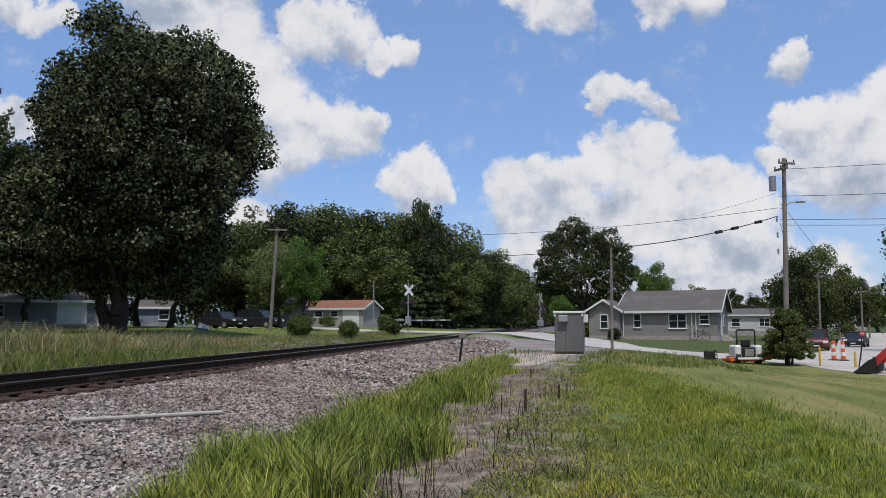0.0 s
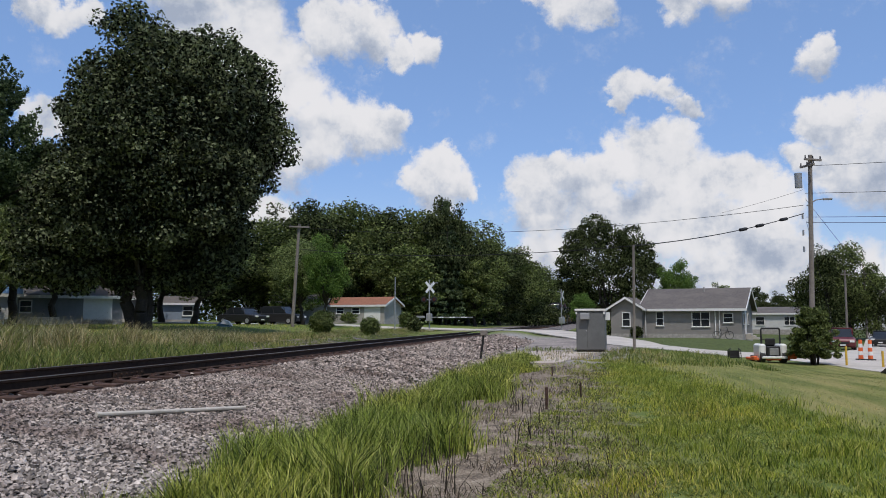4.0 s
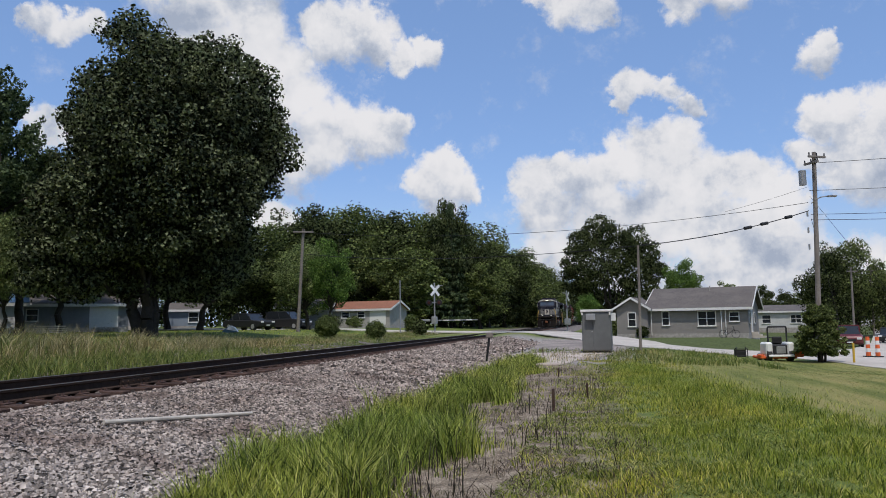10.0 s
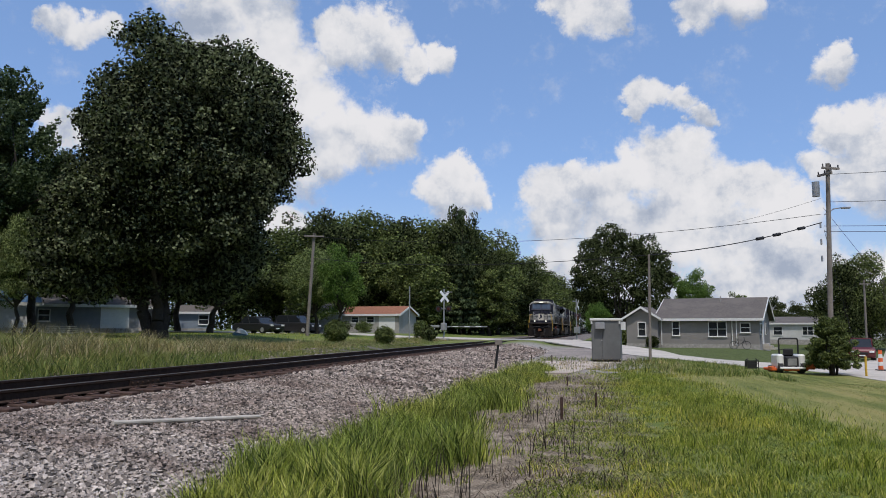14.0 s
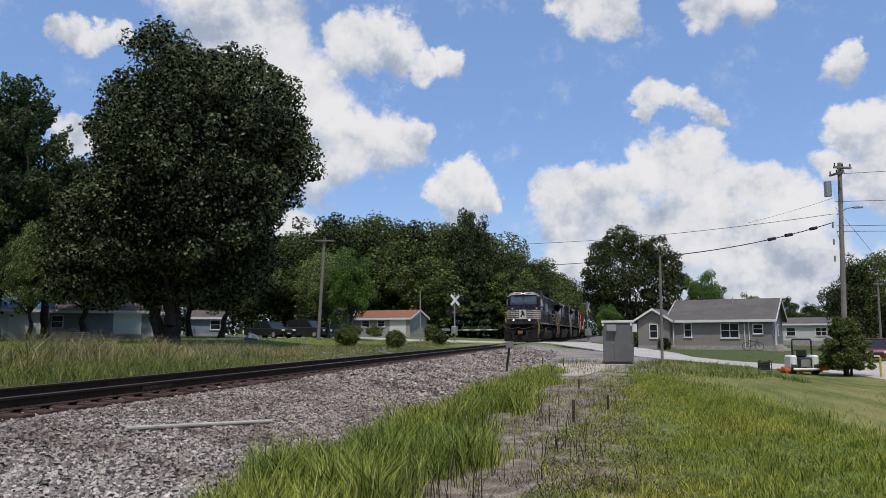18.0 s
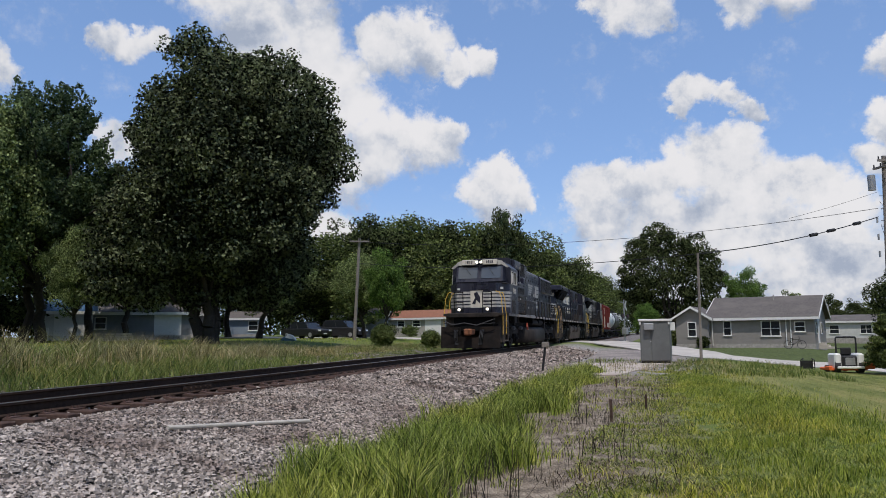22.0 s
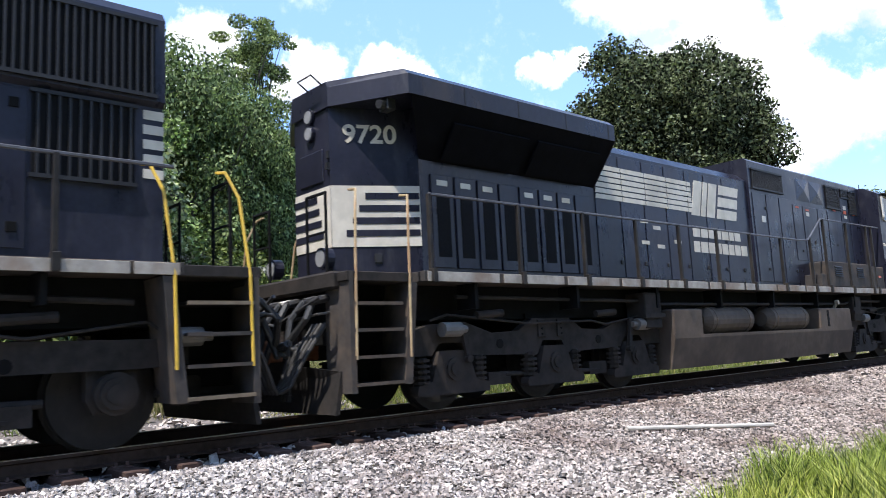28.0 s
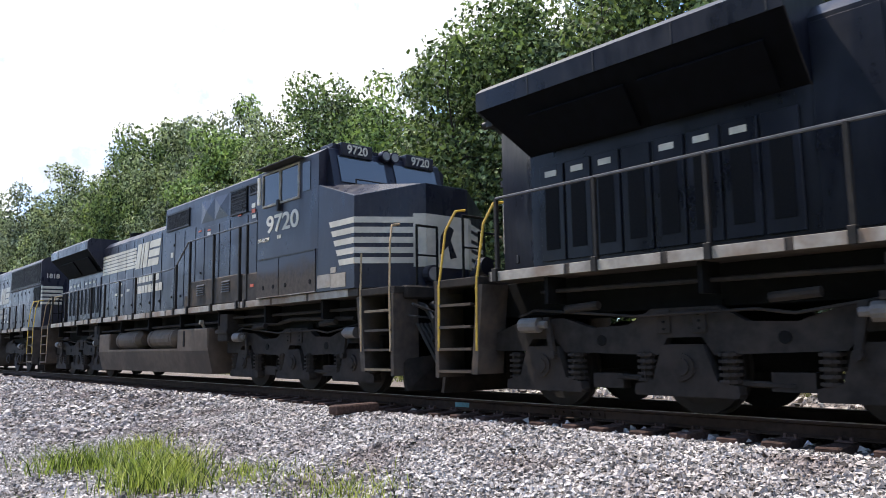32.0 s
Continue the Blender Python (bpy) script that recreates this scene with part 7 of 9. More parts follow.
    for k in range(4):
        rod(bm, (-0.45 + k * 0.3, -33.6, 4.9), (-0.45 + k * 0.3, -33.6, 5.0), 0.22, sides=14)
    for y in (-34.6, -31.4, -28.6):
        pipe(bm, [(0.7, y, 4.6), (0.7, y, 4.98 if y < -30.8 else 4.72), (0.7, y + 0.12, 4.98 if y < -30.8 else 4.72), (0.7, y + 0.12, 4.6)], 0.015, 6)
    part("roof_fitting", bm, "slat", cab)
    for k, tip in enumerate((-27.35, -27.98, -28.09, -28.26, -28.43)):
        z = 3.72 - k * 0.142
        start = -30.26 - 0.05 * k
        nib = tip - (0.75 if k == 0 else 0.2)
        bm = prism(bmesh.new(), [(start - 0.035, z), (nib, z), (nib + 0.08, z + 0.03), (tip, z + (0.04 if k else 0.10)), (nib, z + 0.108), (start, z + 0.108)], "x", 1.056, 1.062)
        part("speed_line", bm, "decal_worn", loco, "worn white painted speed line")
    part("mark_block", prism(bmesh.new(), [(-27.56, 3.12), (-27.02, 3.11), (-27.12, 3.17), (-27.5, 3.32)], "x", 1.056, 1.062), "decal_worn", loco)
    mark(loco, 1.056, -27.3, -25.45, 3.10, 3.85, "decal_worn")
    word_bars(loco, 1.056, -27.78, 2.68, (0.21, 0.20, 0.18, 0.16, 0.20, 0.13, 0.19), 0.17, "decal_worn", 0.08, 0.05)
    word_bars(loco, 1.056, -27.84, 2.41, (0.18, 0.21, 0.19, 0.17, 0.19, 0.16, 0.19, 0.20), 0.17, "decal_worn", 0.08, 0.05)
    # rear end
    for k in range(5):
        z = 2.75 + k * 0.16
        for x0, x1 in ((-1.06, -0.3), (0.3, 1.06)):
            sheet("nose_stripe", "white_paint", loco, x0, x1, -19.45, -19.442, z, z + 0.1, 0.0, "white painted stripe")
        sheet("nose_stripe", "white_paint", loco, 1.06, 1.066, -19.66, -19.45, z, z + 0.1, 0.0, "white painted stripe")
    lettering("number", "1818", "white_paint", loco, Matrix.Translation((0.7, -19.44, 3.9)) @ FACE["+y"], 0.26)
    lamp_pair(loco, -19.42, 1, 4.1, 0.22, 0.09, upright=True)
    # fuel tank and long reservoir
    bm = bmesh.new()
    curve = [(1.02 + 0.46 * math.copysign(abs(math.cos(a)) ** 0.6, math.cos(a)), 0.69 + 0.49 * math.copysign(abs(math.sin(a)) ** 0.75, math.sin(a))) for a in np.linspace(-1.5, 1.5, 36)]
    prism(bm, curve + [(-p, q) for p, q in curve[::-1]], "y", -32.92, -25.68)
    part("fuel_tank", bm, "tank_dark", loco, "grimy grey-brown rounded fuel tank", smooth=True)
    for s in (1, -1):
        bm = bmesh.new()
        rod(bm, (s * 1.2, -30.0, 1.46), (s * 1.2, -25.85, 1.46), 0.185, sides=24)
        part("air_reservoir", bm, "bogie_grime", loco, "grimy long air reservoir")
        for ya, za in ((-32.62, 1.14), (-32.46, 0.98)):
            mk = sheet("tank_marker", "sticker_red", loco, *sorted((s * 1.44, s * 1.5)), ya, ya + 0.1, za, za + 0.24, 0.0, "small red and white marker plate")
            for q in range(3):
                sheet("white_bar", "white_paint", mk, *sorted((s * 1.5, s * 1.504)), ya + 0.01, ya + 0.09, za + 0.03 + q * 0.08, za + 0.045 + q * 0.08, 0.0)
    bogie(loco, -36.55, mid, False)
    bogie(loco, -22.07, mid, False)
    handrails(loco, [(-19.5, 2.80), (-29.36, 2.82), (-29.45, 2.90), (-29.58, 3.55), (-29.72, 3.68), (-32.62, 3.77), (-32.80, 3.88), (-32.85, 3.98), (-32.89, 4.56), (-33.0, 4.66), (-33.4, 4.68)][::-1], [-29.45, -28.18, -26.86, -25.63, -24.31, -23.07, -21.87, -20.6])
    steps(loco, -38.35, -1)
    steps(loco, -19.5, 1)
    end_rails(loco, -38.85, -1, "yellow_paint")
    end_rails(loco, -19.5, 1, "yellow_paint")
    coupler(loco, -40.85, -1, True)
    coupler(loco, -18.0, 1)
    SHIFT[0] = 0.0


leader()
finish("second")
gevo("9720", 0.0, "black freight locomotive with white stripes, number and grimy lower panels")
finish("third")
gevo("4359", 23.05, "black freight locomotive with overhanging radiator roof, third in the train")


def car_bogie(parent, y, mid):
    bm = bmesh.new()
    for s in (1, -1):
        prism(bm, [(y - 1.15, 0.42), (y - 1.0, 0.66), (y - 0.45, 0.72), (y + 0.45, 0.72), (y + 1.0, 0.66), (y + 1.15, 0.42), (y + 0.7, 0.42), (y + 0.3, 0.22), (y - 0.3, 0.22), (y - 0.7, 0.42)], "x", *sorted((s * 0.98, s * 1.1)))
        coil(bm, s * 1.08, y, 0.34, 0.6, 0.14)
    box(bm, -1.0, 1.0, y - 0.25, y + 0.25, 0.4, 0.8)
    part("bogie_frame", bm, "bogie_grime", parent)
    for q in (-0.88, 0.88):
        wheelset(parent, y + q, mid)


def boxcar(a, b):
    mid = (a + b) / 2
    SHIFT[0] = mid
    car = thing("boxcar", "red freight car with white weathered patches behind the locomotives", "freight car", "cars of the train")
    ROLLING.append((car, mid))
    bm = bmesh.new()
    prism(bm, [(-1.5, 1.15), (-1.5, 4.4), (-1.3, 4.6), (1.3, 4.6), (1.5, 4.4), (1.5, 1.15)], "y", a + 0.7, b - 0.7)
    body = part("body", bm, material("car_red", (0.12, 0.018, 0.016), 0.8, spread=0.25, scale=4.0, bump=0.1, second=(0.17, 0.04, 0.03), big=0.7, spec=0.2), car)
    for k in range(14):
        y = a + 1.0 + k * (b - a - 2.0) / 13
        both("side_post", "car_red", car, 1.5, 1.56, y - 0.05, y + 0.05, 1.2, 4.4, 0.01)
    for y, z, w, h in ((a + 1.2, 1.4, 1.4, 1.5), (b - 3.0, 1.4, 1.6, 1.6), (a + 1.0, 3.2, 0.8, 0.9), (mid, 1.5, 2.2, 0.6)):
        sheet("white_patch", "white_paint", car, 1.5, 1.57, y, y + w, z, z + h, 0.0, "white weathered paint patch")
    bm = bmesh.new()
    box(bm, -1.45, 1.45, a + 0.7, b - 0.7, 0.9, 1.15)
    part("sill", bm, "bogie_grime", car)
    for y, e in ((a, -1), (b, 1)):
        bm = bmesh.new()
        box(bm, -0.13, 0.13, *sorted((y - e * 0.8, y)), 0.76, 1.0, 0.02)
        part("coupler", bm, "rust", car)
        bm = bmesh.new()
        for k in range(5):
            rod(bm, (1.0, y - e * 0.66, 1.3 + k * 0.4), (1.45, y - e * 0.66, 1.3 + k * 0.4), 0.015, sides=6)
        part("ladder", bm, "car_red", car)
    car_bogie(car, a + 2.2, mid)
    car_bogie(car, b - 2.2, mid)
    SHIFT[0] = 0.0


def tank_car(a, b, mat, label):
    mid = (a + b) / 2
    SHIFT[0] = mid
    car = thing("tank_car", label, "tank car", "cars of the train")
    ROLLING.append((car, mid))
    bm = bmesh.new()
    rod(bm, (0, a + 1.2, 2.75), (0, b - 1.2, 2.75), 1.45, sides=28)
    rod(bm, (0, a + 0.75, 2.75), (0, a + 1.2, 2.75), 1.0, 1.45, 28)
    rod(bm, (0, b - 1.2, 2.75), (0, b - 0.75, 2.75), 1.45, 1.0, 28)
    part("tank", bm, mat, car, smooth=False)
    bm = bmesh.new()
    rod(bm, (0, mid, 4.1), (0, mid, 4.55), 0.5, sides=18)
    part("dome", bm, mat, car)
    bm = bmesh.new()
    box(bm, -0.8, 0.8, mid - 1.4, mid + 1.4, 4.3, 4.34)
    for x in (-0.8, 0.8):
        for y in (-1.4, -0.5, 0.5, 1.4):
            rod(bm, (x, mid + y, 4.2), (x, mid + y, 5.0), 0.018, sides=6)
        rod(bm, (x, mid - 1.4, 5.0), (x, mid + 1.4, 5.0), 0.018, sides=6)
    part("platform_railing", bm, "slat", car)
    bm = bmesh.new()
    for y in (a + 0.7, b - 2.7):
        box(bm, -1.4, 1.4, y, y + 2.0, 1.0, 1.25)
    for s in (-1, 1):
        box(bm, s * 1.36, s * 1.42, a + 0.7, b - 0.7, 0.95, 1.05)
    part("stub_sill", bm, "bogie_grime", car)
    bm = bmesh.new()
    for s in (-1, 1):
        for e in (-0.22, 0.22):
            rod(bm, (s * 1.47, mid + e, 1.05), (s * 1.47, mid + e, 4.2), 0.018, sides=6)
        for k in range(9):
            rod(bm, (s * 1.47, mid - 0.22, 1.2 + k * 0.33), (s * 1.47, mid + 0.22, 1.2 + k * 0.33), 0.014, sides=6)
    part("ladder", bm, "slat", car)
    car_bogie(car, a + 1.9, mid)
    car_bogie(car, b - 1.9, mid)
    SHIFT[0] = 0.0


material("tank_white", (0.72, 0.72, 0.70), 0.5, spread=0.1, scale=3.0, bump=0.04, second=(0.58, 0.565, 0.53), big=0.6)
material("tank_black", (0.022, 0.022, 0.023), 0.5, spread=0.2, scale=3.0, bump=0.04, second=(0.05, 0.045, 0.042), big=0.6)
boxcar(28.3, 43.0)
tank_car(43.1, 58.0, "tank_white", "dusty white tank car with railed dome")
tank_car(58.1, 73.0, "tank_black", "black tank car with railed dome")
tank_car(73.1, 88.0, "tank_white", "dusty white tank car with railed dome")
tank_car(88.1, 103.0, "tank_white", "dusty white tank car with railed dome")
tank_car(103.1, 118.0, "tank_black", "black tank car with railed dome")
tank_car(118.1, 133.0, "tank_white", "dusty white tank car with railed dome")

# ---- buildings ----
material("siding_grey", (0.235, 0.218, 0.20), 0.8, spread=0.06, scale=3.0, bump=0.05, second=(0.21, 0.196, 0.182), big=0.5)
material("trim_white", (0.68, 0.67, 0.64), 0.6, spread=0.06, scale=5.0, bump=0.03)
material("shingle_grey", (0.105, 0.092, 0.083), 0.95, spread=0.3, scale=7.0, bump=0.3, second=(0.135, 0.118, 0.105), big=0.7)
material("shingle_rust", (0.25, 0.105, 0.06), 0.9, spread=0.3, scale=5.0, bump=0.3, second=(0.22, 0.10, 0.06), big=0.8)
material("block_stone", (0.33, 0.31, 0.285), 0.9, spread=0.25, scale=4.0, bump=0.4)
material("siding_white", (0.55, 0.55, 0.53), 0.75, spread=0.06, scale=3.0, bump=0.04, second=(0.48, 0.475, 0.455), big=0.6)
material("siding_tan", (0.36, 0.34, 0.305), 0.8, spread=0.08, scale=3.0, bump=0.05, second=(0.30, 0.28, 0.25), big=0.6)
# pale blue siding darkened: the tree shade on that house is in the colour
material("siding_blue", (0.20, 0.24, 0.285), 0.75, spread=0.06, scale=3.0, bump=0.04)
material("siding_dull", (0.21, 0.215, 0.225), 0.75, spread=0.08, scale=3.0, bump=0.05, second=(0.17, 0.175, 0.185), big=0.5)
material("roof_blue", (0.10, 0.19, 0.30), 0.5, 0.3, spread=0.12, scale=4.0, bump=0.05)
material("barn_red", (0.20, 0.05, 0.04), 0.8, spread=0.2, scale=4.0, bump=0.1)
glass("house_glass", (0.02, 0.023, 0.027), 0.18)


def window(parent, x, z, w, h, face, mullions=1, rail=True):
    """Window on the wall whose outer face lies at y = face, looking towards -y."""
    f = 0.07
    bars = [x - w / 2 + w * (k + 1) / (mullions + 1) for k in range(mullions)]
    cross = [z + h * 0.505] if rail else []
    xs = sorted([x - w / 2 - f, x - w / 2, x + w / 2, x + w / 2 + f] + [m + d for m in bars for d in (-0.03, 0.03)])
    zs = sorted([z - f, z, z + h, z + h + f] + [c + d for c in cross for d in (-0.025, 0.025)])

    def filled(p, q):
        return abs(p - x) > w / 2 or not z < q < z + h or any(abs(p - m) < 0.03 for m in bars) or any(abs(q - c) < 0.025 for c in cross)
    bm = lattice(bmesh.new(), xs, zs, filled, face - 0.05, face + 0.029)
    win = part("window", bm, "trim_white", parent, "white framed window")
    bm = bmesh.new()
    box(bm, x - w / 2, x + w / 2, face + 0.03, face + 0.045, z, z + h)
    part("pane", bm, "house_glass", win)
    bm = bmesh.new()
    box(bm, x - w / 2 - 0.12, x + w / 2 + 0.12, face - 0.09, face + 0.03, z - f - 0.04, z - f + 0.005)
    part("sill", bm, "trim_white", win)


def walls(parent, x0, x1, y0, y1, z1, openings, mat, base="block_stone"):
    """Four walls with real openings in the front one (towards -y): (x, z, w, h)."""
    t = 0.15
    bm = bmesh.new()
    xs = sorted({x0, x1, *[o[0] - o[2] / 2 for o in openings], *[o[0] + o[2] / 2 for o in openings]})
    zs = sorted({0.35, z1, *[o[1] for o in openings], *[o[1] + o[3] for o in openings]})
    lattice(bm, xs, zs, lambda p, q: not any(abs(p - o[0]) < o[2] / 2 and o[1] < q < o[1] + o[3] for o in openings), y0, y0 + t)
    part("front_wall", bm, mat, parent)
    for name, q in (("back_wall", (x0, x1, y1 - t, y1)), ("side_wall", (x0, x0 + t, y0 + t, y1 - t)), ("side_wall", (x1 - t, x1, y0 + t, y1 - t))):
        part(name, box(bmesh.new(), *q, 0.35, z1), mat, parent)
    part("foundation", box(bmesh.new(), x0 - 0.03, x1 + 0.03, y0 - 0.03, y1 + 0.03, -0.4, 0.352), base, parent)


def gable_roof(parent, x0, x1, y0, y1, eave, ridge, mat, wall_mat, over=0.4, ends=(True, True)):
    """Ridge along x; slabs, gable walls, white fascia and barge boards."""
    ym = (y0 + y1) / 2
    rise = (ridge - eave) / (ym - y0)
    for s, ya in ((-1, y0 - over), (1, y1 + over)):
        za = eave - over * rise
        bm = bmesh.new()
        prism(bm, [(ya, za), (ym, ridge), (ym, ridge + 0.14), (ya, za + 0.14)], "x", x0 - over, x1 + over)
        part("roof", bm, mat, parent)
        bm = bmesh.new()
        box(bm, x0 - over, x1 + over, ya - 0.03 if s < 0 else ya, ya if s < 0 else ya + 0.03, za - 0.1, za + 0.12)
        part("fascia", bm, "trim_white", parent)
        for xe in (x0 - over - 0.025, x1 + over + 0.025):
            bm = bmesh.new()
            prism(bm, [(ya, za - 0.08), (ym, ridge - 0.08), (ym, ridge + 0.15), (ya, za + 0.15)], "x", xe - 0.025, xe + 0.025)
            part("barge_board", bm, "trim_white", parent)
    for x, on in ((x0, ends[0]), (x1 - 0.12, ends[1])):
        if on:
            bm = bmesh.new()
            prism(bm, [(y0, eave), (y1, eave), (ym, ridge)], "x", x, x + 0.12)
            part("gable", bm, wall_mat, parent)


def grey_house():
    h = thing("house", "grey sided single-storey house with brown-grey shingle roof and white trim", "house", at=(8.22, 69.3, 0.0), turn=-16.5)
    op = [(-2.75, 1.12, 0.55, 1.15), (0.75, 1.05, 1.4, 1.18), (3.0, 1.4, 0.7, 0.72)]
    walls(h, -4.2, 4.1, 0, 8, 2.62, op, "siding_grey")
    for (x, z, w, hh), n in zip(op, (0, 1, 0)):
        window(h, x, z, w, hh, 0.0, n)
    gable_roof(h, -4.2, 4.1, 0, 8, 2.62, 4.35, "shingle_grey", "siding_grey")
    # projecting wing with its own gable towards the road
    walls(h, -7.0, -4.2, -0.6, 6, 2.62, [(-5.6, 1.05, 0.62, 1.15)], "siding_grey")
    window(h, -5.6, 1.05, 0.62, 1.15, -0.6, 0)
    bm = bmesh.new()
    prism(bm, [(-7.0, 2.6), (-4.2, 2.6), (-5.6, 3.45)], "y", -0.6, -0.48)
    part("gable", bm, "siding_grey", h)
    for s in (-1, 1):
        bm = bmesh.new()
        prism(bm, [(-5.6, 3.5), (-5.6, 3.64), (-5.6 + s * 1.8, 2.55), (-5.6 + s * 1.8, 2.41)], "y", -0.95, 3.6)
        part("roof", bm, "shingle_grey", h)
        bm = bmesh.new()
        prism(bm, [(-5.6, 3.46), (-5.6, 3.66), (-5.6 + s * 1.82, 2.56), (-5.6 + s * 1.82, 2.36)], "y", -1.0, -0.95)
        part("barge_board", bm, "trim_white", h)
    for x in (-4.0, 1.95, 2.3):
        bm = bmesh.new()
        rod(bm, (x, -0.08, 0.2), (x, -0.08, 2.45), 0.045, sides=6)
        part("downpipe", bm, "trim_white", h)
    bm = bmesh.new()
    box(bm, 4.1, 4.15, 2.0, 2.95, 0.35, 2.4)
    part("side_door", bm, "trim_white", h)
    for y, z, w, hh in ((1.0, 1.2, 0.55, 0.9), (4.6, 1.2, 0.7, 0.9), (3.9, 3.1, 0.4, 0.55)):
        bm = bmesh.new()
        box(bm, 4.1, 4.16, y - w / 2 - 0.06, y + w / 2 + 0.06, z - 0.06, z + hh + 0.06)
        f = part("window", bm, "trim_white", h)
        part("pane", box(bmesh.new(), 4.155, 4.166, y - w / 2, y + w / 2, z, z + hh), "house_glass", f)
    bm = bmesh.new()
    rod(bm, (0.6, 3.2, 4.0), (0.6, 3.2, 4.6), 0.05, sides=8)
    part("vent_pipe", bm, "block_stone", h)
    bm = bmesh.new()
    for k in range(3):
        box(bm, 4.15, 5.2 - k * 0.3, 1.9, 3.1, -0.1 + k * 0.17, 0.06 + k * 0.17)
    part("porch_steps", bm, "concrete", h)
    return h


grey_house()


def plain_house(label, at, turn, long, deep, eave, ridge, wall, roof, windows=(), name="house", category="house", door=None):
    h = thing(name, label, category, at=at, turn=turn)
    walls(h, -long / 2, long / 2, 0, deep, eave, list(windows), wall)
    for x, z, w, hh in windows:
        window(h, x, z, w, hh, 0.0, 1 if w > 1 else 0)
    gable_roof(h, -long / 2, long / 2, 0, deep, eave, ridge, roof, wall, 0.3)
    if door:
        bm = bmesh.new()
        box(bm, door[0], door[1], -0.03, 0.0, 0.0, 2.0)
        part("door", bm, "trim_white", h)
    return h


def west_z(az, d):
    return polar(az, d)


plain_house("low white-sided house with rust-coloured roof", polar(18.05, 88), -8.0, 7.4, 5, 2.15, 3.0, "siding_tan", "shingle_rust", ((-1.9, 1.2, 0.9, 0.6), (0.1, 1.2, 0.9, 0.6)), "house", "house", (1.2, 3.2))
plain_house("pale mobile home behind the grey house", (23.6, 108, 0), -12.0, 6.5, 8, 2.5, 3.3, "siding_white", "shingle_grey", ((-2, 1.0, 1.0, 1.0), (1.6, 1.0, 1.2, 1.0)))
plain_house("pale mobile home further down the street", (29.6, 121, 0), -14.0, 8, 6, 2.6, 3.5, "siding_white", "shingle_grey", ((-2, 1.0, 1.2, 1.0), (2, 1.0, 1.2, 1.0)))
plain_house("small white house at the end of the street", (47, 143, 0), -18.0, 6, 6, 2.6, 3.4, "siding_white", "shingle_grey", ((0.5, 1.0, 1.4, 1.1),))
plain_house("long dull grey garage under the trees", polar(38.3, 63), 38.0, 8.6, 6, 2.1, 2.9, "siding_dull", "shingle_grey", ((-2.2, 0.9, 0.7, 0.8),), "garage", "garage", (1.6, 3.6))
plain_house("white shed with blue metal roof", polar(42.4, 60), 44.0, 3.4, 4, 2.1, 2.9, "siding_white", "roof_blue", (), "shed", "shed", (-0.8, 0.6))
plain_house("white house with steep gable beyond the shed", polar(40.9, 70), 40.0, 4.0, 6, 2.8, 5.2, "siding_white", "shingle_grey", (), "house", "house")
plain_house("dull red shed among the yard trees", polar(50.4, 62), 52.0, 3.4, 4, 2.2, 3.0, "barn_red", "shingle_grey", (), "shed", "shed", (-0.5, 0.5))
# white siding swapped for the dull one, which paints in the tree shade
plain_house("white house behind the great maple, greyed for tree shade", polar(34.9, 80), 34.0, 5.0, 6, 2.4, 3.4, "siding_dull", "shingle_grey", ((-0.6, 1.1, 1.6, 0.9),))
plain_house("pale blue sided house behind the lawn", polar(30.6, 82), 30.0, 3.6, 6, 2.0, 2.7, "siding_blue", "shingle_grey", ((0.8, 0.8, 0.9, 0.9),))
plain_house("dull grey house beyond the lawn", polar(22.2, 86), 18.0, 6.0, 6, 2.4, 3.2, "siding_dull", "shingle_grey", ((0.0, 1.0, 1.0, 0.9),))


# ---- crossing signals, poles and cabinet ----
material("galvanised", (0.34, 0.345, 0.35), 0.55, 0.5, spread=0.12, scale=6.0, bump=0.05, second=(0.28, 0.285, 0.29), big=0.9)
material("cabinet_grey", (0.135, 0.14, 0.138), 0.6, 0.2, spread=0.10, scale=5.0, bump=0.06, second=(0.115, 0.118, 0.117), big=0.8)
material("pole_wood", (0.21, 0.185, 0.16), 0.95, spread=0.3, scale=12.0, bump=0.5, second=(0.15, 0.13, 0.115), big=1.0)
material("sign_white", (0.74, 0.74, 0.72), 0.5, spread=0.05, scale=5.0, bump=0.02)
material("sign_red", (0.48, 0.03, 0.03), 0.5, spread=0.08, scale=5.0, bump=0.02)
material("lamp_dark", (0.06, 0.012, 0.012), 0.3, spread=0.1, scale=5.0, bump=0.0)
material("plastic_black", (0.014, 0.014, 0.015), 0.6, spread=0.3, scale=8.0, bump=0.1)
material("safety_orange", (0.70, 0.13, 0.03), 0.6, spread=0.1, scale=6.0, bump=0.03)
material("cable_black", (0.012, 0.012, 0.013), 0.7, spread=0.2, scale=8.0, bump=0.0)


SIGN_TURN = 52.0


